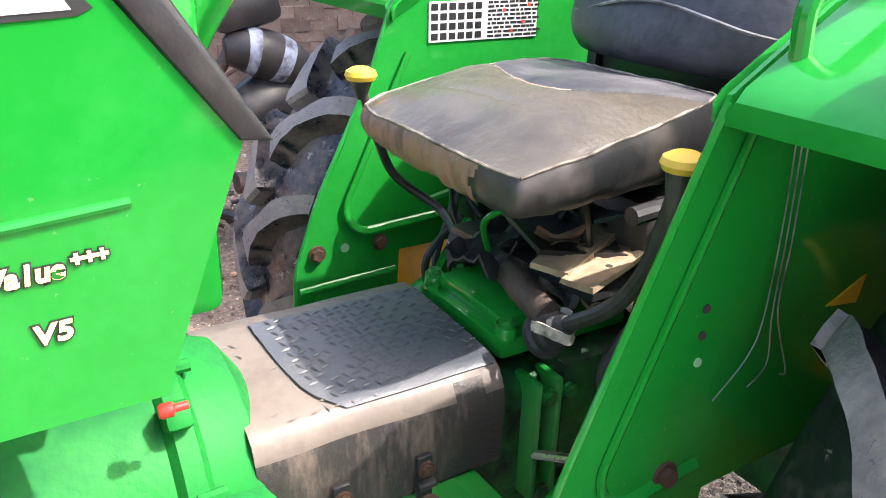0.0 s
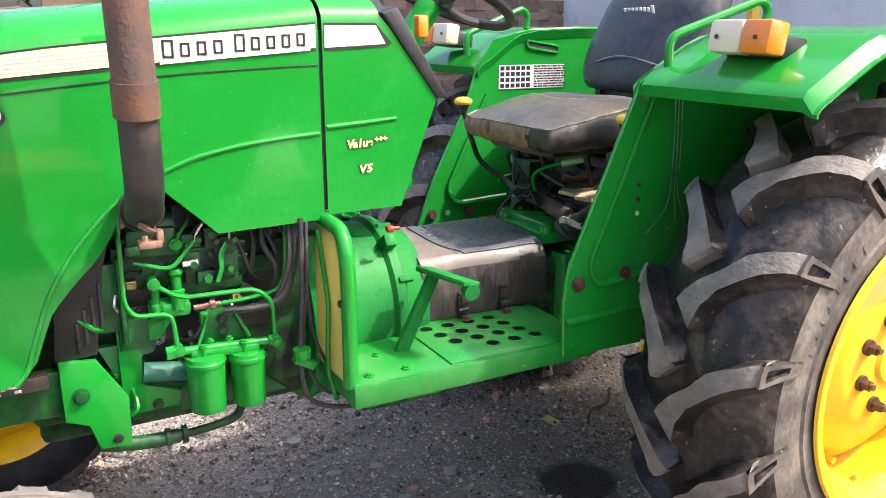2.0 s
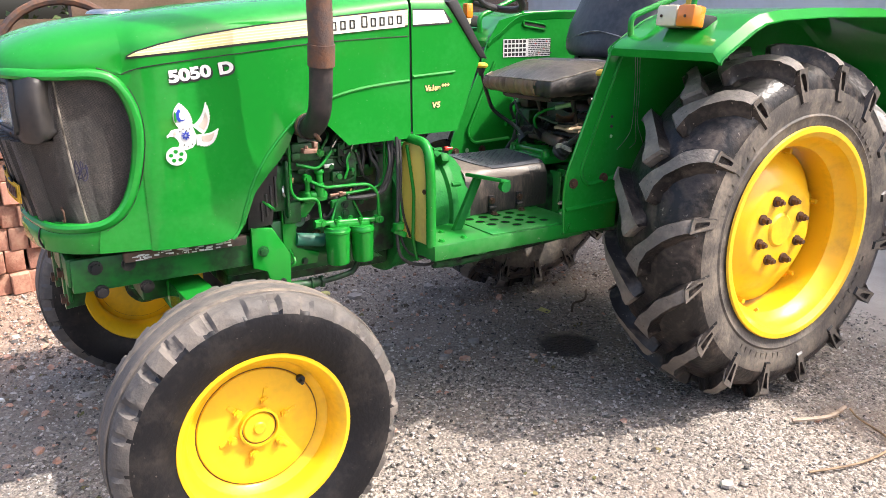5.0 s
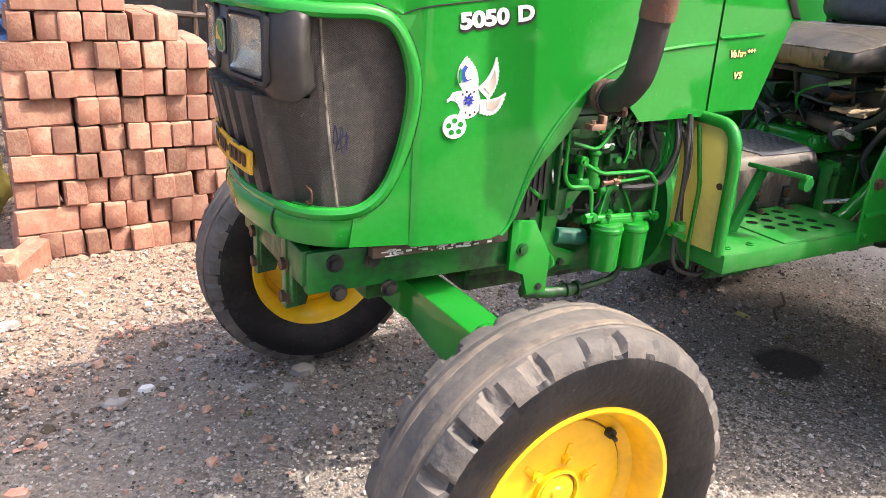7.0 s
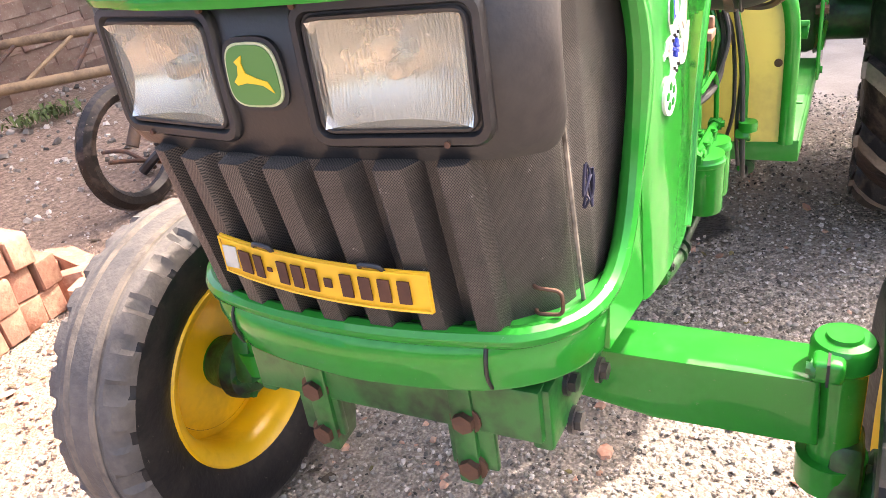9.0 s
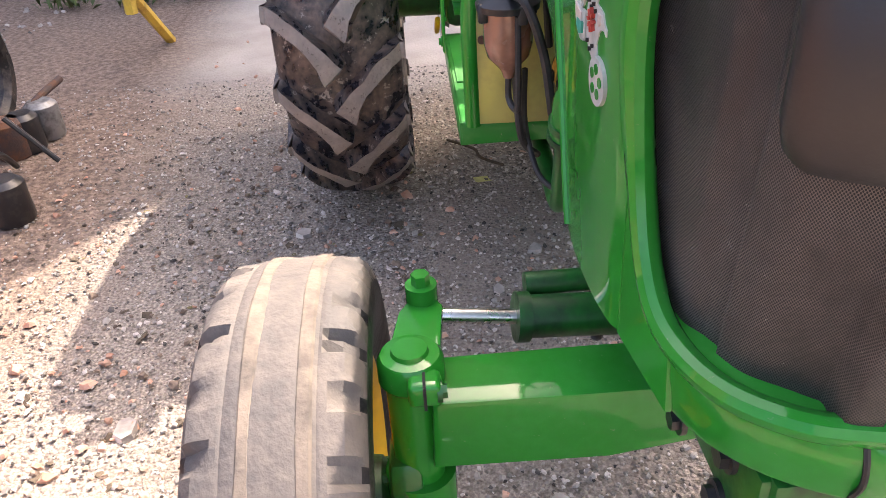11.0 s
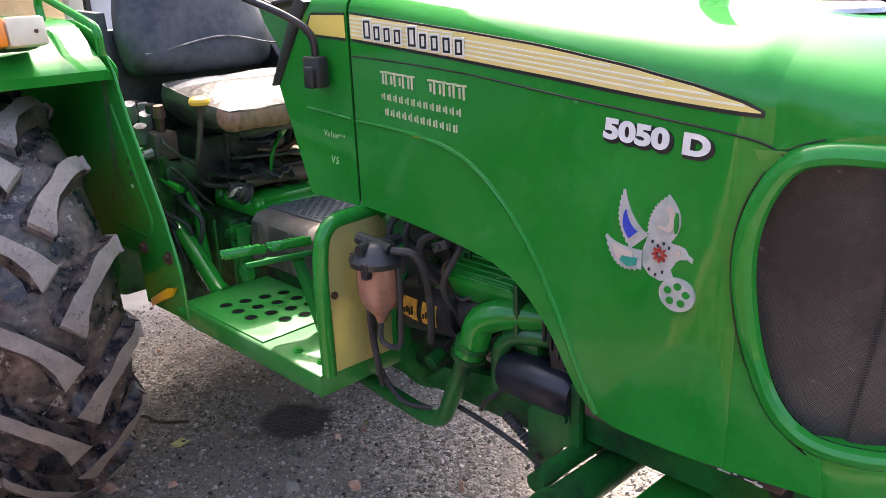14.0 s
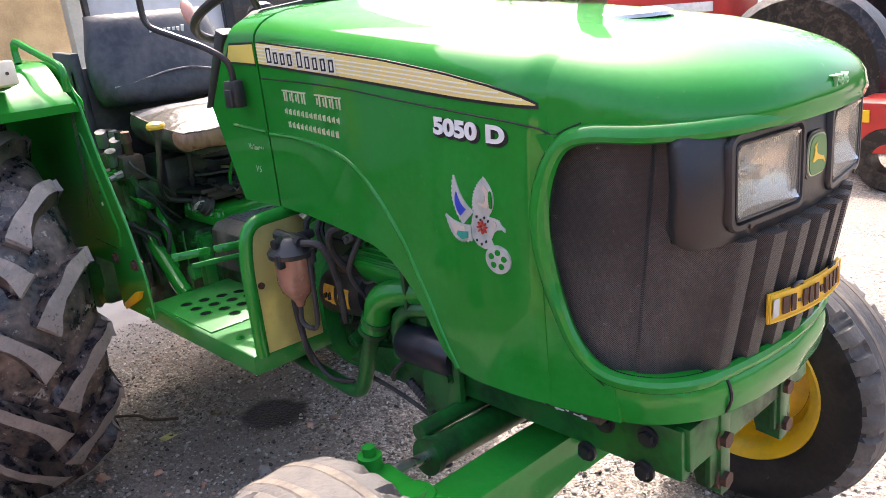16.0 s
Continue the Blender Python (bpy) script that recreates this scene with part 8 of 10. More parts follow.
    # raised character line
    arc = [(SEAM - 0.004, 1.228), (-1.35, 1.221), (-1.443, 1.210), (-1.537, 1.188), (-1.645, 1.137), (-1.732, 1.056), (-1.795, 0.965), (-1.828, 0.885), (-1.852, 0.820), (-1.875, 0.792)]
    if s > 0:
        arc = [(SEAM - 0.004, 1.237), (-1.381, 1.234), (-1.483, 1.225), (-1.561, 1.208), (-1.619, 1.182), (-1.673, 1.141), (-1.712, 1.101), (-1.75, 1.054), (-1.782, 1.0), (-1.815, 0.94), (-1.85, 0.87), (-1.885, 0.81)]
    bm = bmesh.new()
    tube(bm, smooth_line([(x, s * (HALF - 0.0005), z) for x, z in arc], 8), 0.0055, 8)
    part("character_line", bm, GREEN, bonnet)
    bm = bmesh.new()
    tube(bm, smooth_line([(SEAM + 0.012, s * (HALF - 0.0005), 1.240), (-1.14, s * (HALF - 0.0005), 1.245), (-1.065, s * (HALF - 0.0015), 1.250)], 6), 0.0055, 8)
    part("character_line", bm, GREEN, tractor)
    # model number
    up = Matrix(((1 if s < 0 else -1, 0, 0, 0), (0, 0, s * 1.0, 0), (0, 1, 0, 0), (0, 0, 0, 1)))
    slope = Matrix.Rotation(radians(7.0 if s < 0 else -4.0), 4, 'Z')

    def sign(name, text, size, x, z, mat, spread, lift, depth=0.0006, shear=0.0, wide=1.0, tilt=slope):
        m = Matrix.Translation((x, s * (HALF + lift), z)) @ up @ tilt
        return lettering(name, text, size, m, mat, tractor, spread, depth, shear, wide)
    def spaced(name, text, size, x, z, mat, spread, lift, step, stretch=1.0, shear=0.0, turn=slope):
        """One object for each character, evenly set along the line."""
        for k, ch in enumerate(text):
            if ch == " ":
                continue
            m = Matrix.Translation((x, s * (HALF + lift), z)) @ up @ turn @ Matrix.Translation((step * (k - (len(text) - 1) / 2), 0, 0)) @ Matrix.Diagonal((stretch, 1, 1, 1))
            lettering(name, ch, size, m, mat, tractor, spread, 0.0006, shear)
    xm, zm = (-1.930, 1.284) if s < 0 else (-1.968, 1.287)
    sh = 0.003 if s < 0 else -0.003
    big, pitch = (0.044, 0.0295) if s < 0 else (0.040, 0.027)
    spaced("model_shadow", "5050 D", big, xm + sh, zm - 0.004, DECAL_BLACK, 0.0040, 0.0012, pitch, 1.35)
    spaced("model_character", "5050 D", big, xm, zm, DECAL_WHITE, 0.0020, 0.0028, pitch, 1.35)
    level = Matrix.Rotation(radians(2.0 if s < 0 else -2.0), 4, 'Z')
    if s < 0:
        for mt, sp, lf in ((DECAL_BLACK, 0.0024, 0.0012), (DECAL_GOLD, 0.0010, 0.0022)):
            spaced("series_letter", "Value", 0.025, -1.155, 1.200, mt, sp, lf, 0.0118, 1.0, 0.15, level)
            spaced("series_plus", "+++", 0.018, -1.104, 1.207, mt, sp, lf, 0.0105, 1.0, 0.0, level)
            spaced("series_letter", "V5", 0.025, -1.142, 1.143, mt, sp, lf, 0.0165, 1.1, 0.15, level)
    else:
        spaced("series_letter", "Value", 0.020, -1.150, 1.198, DECAL_PALE, 0.0, 0.0012, 0.0105, 1.0, 0.15, level)
        spaced("series_plus", "+++", 0.014, -1.190, 1.198, DECAL_PALE, 0.0, 0.0012, 0.009, 1.0, 0.0, level)
        spaced("series_letter", "V5", 0.023, -1.157, 1.141, DECAL_PALE, 0.0, 0.0012, 0.0155, 1.0, 0.15, level)
    # bird sticker: plain pale body, head and wings round a centre, with a dotted disc
    cx, cz = (-1.986, 1.113) if s < 0 else (-1.990, 1.117)

    def leaf(pts, mat, lift, name):
        bm = bmesh.new()
        plate(bm, [(cx + a, cz + b) for a, b in pts], 'y', s * (HALF - 0.001), yo + s * lift)
        return part(name, bm, mat, tractor)

    def spindle(x0, z0, x1, z1, w, n=9, jag=0.0, fat=0.8):
        a, b = Vector((x0, z0)), Vector((x1, z1))
        t = (b - a)
        nr = Vector((-t.y, t.x)).normalized()
        one = [a + t * (k / n) + nr * w * math.sin(math.pi * (k / n) ** fat) * (1 - jag * (k % 2)) for k in range(n + 1)]
        two = [a + t * (k / n) - nr * w * math.sin(math.pi * (k / n) ** fat) * (1 - jag * (k % 2)) for k in range(n - 1, 0, -1)]
        return [tuple(p) for p in one + two]
    def crescent(p0, c1, tip, c2, p1, n=14, teeth=0.0):
        """Wing outline: a toothed outer edge from p0 over c1 to the tip, a smooth one back over c2 to p1."""
        def at(p, c, q, t):
            return Vector(p) * (1 - t) ** 2 + Vector(c) * 2 * t * (1 - t) + Vector(q) * t * t
        one = [at(p0, c1, tip, k / n) for k in range(n + 1)]
        two = [at(tip, c2, p1, k / n) for k in range(1, n + 1)]
        mid = sum(one + two, Vector((0, 0))) / (len(one) + len(two))
        one = [p + (p - mid) * (teeth if k % 2 else 0) for k, p in enumerate(one)]
        return [tuple(p) for p in one + two], mid

    # the right sticker's shade is put into its film as grey
    sheet = DECAL_WHITE if s < 0 else DECAL_SILVER
    leaf([(0.0196, 0.0288), (-0.0152, 0.022), (-0.0215, 0.018), (-0.0246, -0.0096), (-0.018, -0.0206), (-0.0246, -0.0356), (-0.001, -0.041), (0.0164, -0.0356), (0.0275, -0.0233), (0.029, 0.0)], sheet, 0.0, "winged_sticker")
    leaf([(-0.015, 0.0206), (-0.0278, 0.0192), (-0.0389, 0.0164), (-0.0442, 0.0074), (-0.0515, 0.0027), (-0.0506, -0.0041), (-0.0436, 0.0), (-0.0325, -0.0019), (-0.022, -0.010), (-0.015, 0.0)], sheet, 0.0004, "sticker_leaf")
    leaf([(-0.0265, 0.014), (-0.032, 0.013), (-0.034, 0.005), (-0.029, 0.001), (-0.025, 0.005)], DECAL_TAN, 0.0022, "leaf_shade")
    wings = [((0.0196, 0.0288), (0.022, 0.068), (-0.012, 0.0904), (-0.046, 0.056), (-0.0152, 0.0206)), ((0.048, 0.0), (0.085, 0.040), (0.0616, 0.0885), (0.050, 0.040), (0.0196, 0.026)),
             ((0.029, -0.026), (0.0796, -0.0507), (0.0923, 0.0137), (0.0733, -0.0027), (0.029, 0.0))]
    shades = (DECAL_BLUE, DECAL_TAN, DECAL_TAN) if s < 0 else (DECAL_TAN, DECAL_BLUE, DECAL_TAN)
    for k, w in enumerate(wings):
        line, mid = crescent(*w, n=22, teeth=0.13)
        leaf(line, sheet, 0.0005 * (k + 1), "sticker_leaf")
        line, mid = crescent(*w)
        small = 0.58 if shades[k] is DECAL_TAN else 0.50
        slip = Vector(((-0.004, 0.0), (0.001, -0.008), (0.0, 0.0))[k])
        leaf([tuple(mid + slip + (Vector(p) - mid) * small) for p in line], shades[k], 0.0030, "leaf_shade")
    line, mid = crescent(*wings[0])
    leaf([tuple(mid + Vector((0.002, 0.0)) + (Vector(p) - mid) * 0.38) for p in line], sheet, 0.0036, "leaf_light")
    leaf([(-0.0245 - 0.0016 * math.cos(a) * 2, 0.052 + 0.016 * math.sin(a)) for a in np.linspace(0, 6.28, 13)[:-1]], GREEN, 0.0038, "leaf_shade")
    if s > 0:
        leaf([(0.036, -0.013), (0.062, -0.014), (0.066, -0.022), (0.052, -0.029), (0.038, -0.025)], DECAL_TEAL, 0.0036, "leaf_shade")
    for k in range(8):
        a = 2 * math.pi * k / 8
        leaf(spindle(0.003 * math.cos(a), 0.003 * math.sin(a), 0.013 * math.cos(a), 0.013 * math.sin(a), 0.0022, 6), DECAL_BLUE if s < 0 else DECAL_RED, 0.0038, "star_ray")
    bx, bz = -0.031, -0.056
    leaf([(bx + 0.028 * math.cos(a), bz + 0.026 * math.sin(a)) for a in np.linspace(0, 6.28, 25)[:-1]], sheet, 0.0028, "dotted_disc")
    for k in range(5):
        a = 2 * math.pi * k / 5 + 0.4
        leaf([(bx + 0.015 * math.cos(a) + 0.0062 * math.cos(b), bz + 0.0135 * math.sin(a) + 0.0058 * math.sin(b)) for b in np.linspace(0, 6.28, 11)[:-1]], GREEN, 0.0036, "disc_dot")
    for k in range(7):
        x, z = (0.012 - 0.009 * (k % 4), 0.020 - 0.005 * (k % 2)) if k < 4 else (0.016 - 0.011 * (k - 4), -0.024 - 0.006 * (k % 2))
        leaf([(x - 0.0012, z), (x + 0.0012, z), (x + 0.0008, z - 0.0042), (x - 0.0008, z - 0.0042)], DECAL_BLACK, 0.0030, "leaf_shade")
# three lines of writing on the right side, as bars
rnd = random.Random(77)
for j, (z, n, w, h, x0) in enumerate(((1.331, 9, 0.0235, 0.034, -1.352), (1.296, 13, 0.0155, 0.019, -1.345), (1.266, 12, 0.0155, 0.020, -1.353))):
    for k in range(n):
        if j == 0 and k == 4:
            continue
        bm = bmesh.new()
        x = x0 - (w + 0.003) * k - (0.012 if j == 0 and k > 4 else 0)
        zz = z - 0.012 * k / n
        thin = 0.0035 if j == 0 else 0.0026
        if j == 0:
            box(bm, (x, HALF + 0.0008, zz + h * 0.36), (w + 0.003, 0.0016, thin))
        box(bm, (x - w * 0.24, HALF + 0.0008, zz), (thin * 1.3, 0.0018, h * 0.72))
        box(bm, (x + w * 0.20, HALF + 0.0008, zz - h * 0.02), (thin * 1.3, 0.0018, h * (0.40 + 0.25 * rnd.random())))
        part("writing_bar", bm, PALE_PAINT, tractor)
SPREAD = ("bonnet nose_cap bumper bumper_seam corner_panel grille_frame panel_gap grille grille_seam rear_cowl seam_rubber dash_trim dashboard side_stripe stripe_film stripe_line name_field name_edge name_block panel_seam character_line "
          "model_shadow model_character series_letter series_plus winged_sticker sticker_leaf leaf_shade leaf_light star_ray dotted_disc disc_dot writing_bar").split()
for ob in tractor.children_recursive:
    if ob.type == 'MESH' and ob.name.split(".")[0] in SPREAD:
        swell(ob)
# number plate with bars
bm = bmesh.new()
def plate_at(y, w, d=0.0):
    """A point on the bowed plate: w from its lower (0) to its upper edge (1), d in front of it."""
    return Vector((-2.408 - 0.020 * (1 - (y / 0.16) ** 2) - d, y, 0.946 + 0.075 * (y + 0.008) + 0.052 * w))


grid(bm, [[plate_at(y, w) for y in np.linspace(-0.150, 0.136, 13)] for w in (0, 1)])
thick(bm, 0.003)
npl = part("number_plate", bm, PLATE_YELLOW, tractor, "yellow number plate with dark bars")
bm = bmesh.new()
tube(bm, [plate_at(y, w, 0.003) for y, w in [(y, 0.04) for y in np.linspace(-0.149, 0.135, 9)] + [(y, 0.96) for y in np.linspace(0.135, -0.149, 9)] + [(-0.149, 0.04)]], 0.0016, 5)
part("plate_rim", bm, PLATE_YELLOW, npl)
for y, w, h in ((0.094, 0.018, 0.56), (0.072, 0.013, 0.56), (0.055, 0.007, 0.10), (0.035, 0.014, 0.56), (0.014, 0.014, 0.56), (-0.007, 0.014, 0.56), (-0.028, 0.010, 0.22), (-0.052, 0.014, 0.56), (-0.075, 0.014, 0.56), (-0.098, 0.014, 0.56), (-0.121, 0.014, 0.56)):
    bm = bmesh.new()
    ends = [plate_at(y + a * w / 2, 0.5 + b * h / 2, e) for e in (0.0025, 0.0045) for a, b in ((-1, -1), (1, -1), (1, 1), (-1, 1))]
    v = [bm.verts.new(p) for p in ends]
    for q in ((3, 2, 1, 0), (4, 5, 6, 7), (0, 1, 5, 4), (1, 2, 6, 5), (2, 3, 7, 6), (3, 0, 4, 7)):
        bm.faces.new([v[i] for i in q])
    part("plate_bar", bm, PLATE_INK, npl)
bm = bmesh.new()
box(bm, plate_at(0.120, 0.5, 0.003), (0.0016, 0.020, 0.030), rot=Matrix.Rotation(0.075, 3, 'X'))
part("plate_patch", bm, DECAL_SILVER, npl)
for y in (0.06, -0.085):
    bm = bmesh.new()
    tube(bm, smooth_line([plate_at(y - 0.014, 0.95), plate_at(y - 0.010, 1.10, 0.004), plate_at(y + 0.010, 1.10, 0.004), plate_at(y + 0.014, 0.95)], 5), 0.003, 6)
    part("plate_clip", bm, BLACK_METAL, npl)
# wire hook at the corner of the grille
bm = bmesh.new()
tube(bm, bent([(-2.29, -0.225, 0.927), (-2.322, -0.233, 0.928), (-2.318, -0.266, 0.925), (-2.318, -0.266, 0.893), (-2.322, -0.233, 0.892), (-2.29, -0.225, 0.891)], 0.009), 0.0026, 8)
part("wire_hook", bm, RUST_BOLT, tractor, "bent wire hook in the grille")


# ---- the yard round the tractor ----
def one(name, bm, mat, label, category, group="", sharp=35, m=None):
    """A loose thing that is a single mesh."""
    return tagged(part(name, bm, mat, None, "", sharp, m), label, category, group)


def brick_mesh(w, d, h, seed):
    """A fired brick with chipped, rounded corners."""
    rnd = random.Random(seed)
    bm = bmesh.new()
    box(bm, (0, 0, 0), (w, d, h), 0.006, seg=1)
    for v in bm.verts:
        v.co += Vector((rnd.uniform(-1, 1), rnd.uniform(-1, 1), rnd.uniform(-1, 1))) * 0.0035
    return bm


BRICK_SHAPES = []
for k in range(5):
    b = part("brick", brick_mesh(0.092, 0.262, 0.118, k), BRICK, None)
    BRICK_SHAPES.append(b.data)
    bpy.data.objects.remove(b)

stack = empty("brick_stack", Matrix.Translation((-2.4, 2.15, 0)))
tagged(stack, "tall stack of pale red bricks, stepped down at one end", "brick stack")
rnd = random.Random(3)
COURSES, HIGH = 11, 0.122
for c in range(COURSES):
    z = 0.060 + c * HIGH
    x = -2.885 + 0.004 * c + rnd.uniform(-0.008, 0.008)
    end = lerp(c, (0, 1, 2, 3, 5, 6, 7, 8, 9, 10), (-1.52, -1.52, -1.55, -1.70, -1.90, -1.97, -2.06, -2.20, -2.34, -2.42))
    if c > 7:
        x += (0.04, 0.05, 0.15)[c - 8]
    first = True
    while x < end:
        lay = first and c in (1, 3, 5, 7, 9)
        wide = 0.265 if lay else 0.093
        for depth in range(2):
            if c == 10 and depth == 0 and rnd.random() < 0.15:
                continue
            y = 2.03 + 0.131 + depth * 0.27 + rnd.uniform(-0.018, 0.018) - (0.085 if lay and depth == 0 else 0)
            ob = new("brick", rnd.choice(BRICK_SHAPES))
            ob.parent = stack
            turn = rnd.uniform(-5, 5) + (90 if lay and depth == 0 else 0) + rnd.choice((0, 180))
            ob.matrix_basis = Matrix.Translation((x + wide / 2 + 2.4, y - 2.15, z)) @ Matrix.Rotation(radians(turn), 4, 'Z') @ Matrix.Rotation(radians(rnd.uniform(-1.2, 1.2)), 4, 'X') @ Matrix.Rotation(radians(rnd.uniform(-2, 2)), 4, 'Y')
        x += wide + rnd.uniform(0.0, 0.011)
        first = False
# tumbled bricks at the foot of the stack
spots = [(-1.38, 2.12, 0.04), (-1.30, 2.30, 0.04), (-1.34, 1.98, 0.04), (-1.45, 2.62, 0.04), (-1.25, 2.16, 0.04), (-3.0, 1.93, 0.04), (-2.86, 1.92, 0.04)]
for k, (x, y, z) in enumerate(spots):
    ob = new("loose_brick", BRICK_SHAPES[k % 5])
    ob.matrix_basis = Matrix.Translation((x, y, z)) @ Euler((radians(rnd.uniform(-9, 9)), radians(rnd.uniform(-9, 9)), radians(rnd.uniform(0, 180)))).to_matrix().to_4x4()
    tagged(ob, "loose pale red brick fallen from the stack", "brick", "fallen bricks")

# blue tarpaulin over a heap beside the bricks
bm = bmesh.new()
rows = []
for i in range(13):
    v = i / 12
    row = []
    for j in range(41):
        u = j / 40
        p = Vector((-7.2 + 5.2 * u, 2.6 + 4.2 * u, 0))
        lean = 0.55 * v ** 1.3
        fold = 0.05 * noise.noise((u * 14, v * 2, 0)) + 0.02 * noise.noise((u * 40, v * 6, 5))
        sag = 0.045 * (1 if 5.2 < i < 6.8 else 0)
        n = Vector((-0.63, 0.78, 0))
        row.append(p + n * (lean + fold + sag) + Vector((0, 0, 0.12 + 2.0 * v + 0.06 * noise.noise((u * 6, 3, 1)))))
    rows.append(row)
grid(bm, rows)
thick(bm, 0.006)
tarp = one("tarpaulin", bm, TARP_BLUE, "blue woven tarpaulin hung over a long heap", "tarpaulin", sharp=80)
for k, u in enumerate((0.52, 0.60, 0.70)):
    bm = bmesh.new()
    p = Vector((-7.2 + 5.2 * u, 2.6 + 4.2 * u, 0)) + Vector((0.03, -0.04, 0))
    n = Vector((-0.63, 0.78, 0))
    tube(bm, [p + n * (0.55 * v ** 1.3 - 0.03) + Vector((0.02 * k * v, 0, 0.12 + 2.0 * v)) for v in np.linspace(0.05, 1, 12)], 0.035, 6, 0.15)
    part("strap", bm, CONCRETE if k == 1 else TARP_BLUE, tarp)
bm = bmesh.new()
tube(bm, smooth_line([(-6.8, 2.62, 0.10), (-4.6, 4.30, 0.13), (-3.3, 5.35, 0.16), (-2.1, 6.35, 0.18)], 5), 0.05, 8)
one("bamboo_pole", bm, BAMBOO, "long brown pole lying along the foot of the tarpaulin", "pole")
bm = bmesh.new()
tube(bm, smooth_line([(-6.8, 2.50, 0.04), (-4.5, 4.15, 0.04), (-3.2, 5.20, 0.04), (-2.0, 6.25, 0.05)], 5), 0.035, 8)
one("bamboo_pole", bm, BARK, "dark pole lying on the ground beside the tarpaulin", "pole")

bm = bmesh.new()
tube(bm, smooth_line([(-6.2, 3.38, 0.48), (-3.62, 5.46, 0.66), (-3.0, 5.95, 0.73), (-1.6, 7.05, 0.85)], 6), 0.035, 8)
part("tarp_pole", bm, BLACK_METAL, tarp, "dark pole across the sheet")
bm = bmesh.new()
u = Vector((0.778, 0.628, 0))
c = Vector((-3.42, 5.58, 0.87))
grid(bm, [[c + u * a + Vector((-0.63, 0.78, 0)) * (0.02 + 0.10 * b) + Vector((0, 0, b)) for a in (-0.075, 0, 0.075)] for b in (-0.14, 0, 0.14)])
thick(bm, 0.004)
part("pale_patch", bm, STONE_PALE, tarp)

# crumpled yellow sacks
def sack(at, size, mat, seed, label):
    """A slack woven bag: a sphere pulled into folds, with a gathered neck."""
    bm = bmesh.new()
    bmesh.ops.create_icosphere(bm, subdivisions=5, radius=1)
    off = Vector((seed * 7.3, seed * 3.1, 0))
    for v in bm.verts:
        n = v.co.normalized()
        fold = abs(noise.noise(Vector((n.x * 2.6, n.y * 2.6, n.z * 1.3)) + off)) * 0.50 + abs(noise.noise(Vector((n.x * 7, n.y * 7, n.z * 2.5)) + off)) * 0.28
        f = 0.80 + 0.35 * noise.noise(n * 1.3 + off) + fold
        neck = 1 - 0.45 * max(0.0, n.z) ** 2
        v.co = Vector((n.x * size[0] * f * neck, n.y * size[1] * f * neck, max(0.0, size[2] * (0.46 + 0.56 * n.z * (0.85 + 0.3 * fold)))))
    return one("sack", bm, mat, label, "sack", "sacks by the bricks", 60, Matrix.Translation(at))


sack((-3.07, 2.78, 0), (0.17, 0.15, 0.46), SACK, 1, "slumped olive-yellow woven sack on the ground")
sack((-3.26, 3.10, 0), (0.16, 0.13, 0.30), SACK, 2, "low olive-yellow woven sack on the ground")
sack((-3.45, 3.42, 0), (0.17, 0.14, 0.33), YELLOW_SACK, 3, "bright yellow crumpled sack on the ground")

# dark scrap heap and machine parts behind the stack
rnd = random.Random(21)
for k in range(30):
    bm = bmesh.new()
    a = Vector((rnd.uniform(-2.4, -0.9), rnd.uniform(3.7, 4.7), rnd.uniform(0.0, 0.22)))
    t = Vector((rnd.uniform(-1, 1), rnd.uniform(-0.5, 0.5), rnd.uniform(-0.3, 0.5))).normalized() * rnd.uniform(0.4, 1.2)
    if k % 3:
        tube(bm, smooth_line([a, a + t * 0.5 + Vector((0, 0, rnd.uniform(-0.1, 0.15))), a + t], 5), rnd.uniform(0.015, 0.05), 8)
    else:
        box(bm, a, (rnd.uniform(0.2, 0.6), rnd.uniform(0.1, 0.4), rnd.uniform(0.1, 0.4)), 0.02, Euler((rnd.random(), rnd.random(), rnd.random() * 3)).to_matrix())
    for v in bm.verts:
        v.co.z = max(v.co.z, 0.0)
    one("scrap_piece", bm, (JUNK_DARK, RUST, BLACK_METAL, JUNK_DARK)[k % 4], "piece of dark rusty scrap metal in a heap", "scrap", "scrap heap")
bm = bmesh.new()
tube(bm, [(-1.7 + 0.5 * math.cos(a), 4.3, 1.05 + 0.5 * math.sin(a)) for a in np.linspace(0, 6.2832, 33)], 0.035, 8)
one("scrap_hoop", bm, RUST, "rusty iron hoop leaning on the scrap heap", "hoop")
# iron pipe frame standing behind the stack, a dark sheet added to darken its background
fr = empty("pipe_frame", Matrix.Translation((-1.75, 3.6, 0)))
tagged(fr, "rusty iron pipe frame with a dark sheet added behind", "frame")
for a, b, r in (((-0.55, 0, 1.0), (0.55, 0, 0.93), 0.022), ((-0.55, 0, 0.76), (0.55, 0, 0.69), 0.020), ((-0.5, 0, 0), (-0.5, 0, 1.15), 0.022), ((0.03, 0, 0), (0.03, 0, 1.1), 0.018), ((0.27, 0, 0), (0.27, 0, 1.1), 0.018), ((0.52, 0.0, 0), (0.52, 0, 1.05), 0.022)):
    bm = bmesh.new()
    rod(bm, a, b, r, seg=10)
    part("pipe", bm, ALU if r == 0.020 else JUNK_DARK, fr)
bm = bmesh.new()
grid(bm, [[(x, 0.12 + 0.05 * noise.noise((x * 5, z * 3, 2)), z * 1.25 + 0.02) for x in np.linspace(-0.9, 0.62, 24)] for z in np.linspace(0, 1, 8)])
thick(bm, 0.006)
part("dark_sheet", bm, BLACK_METAL, fr, sharp=80)

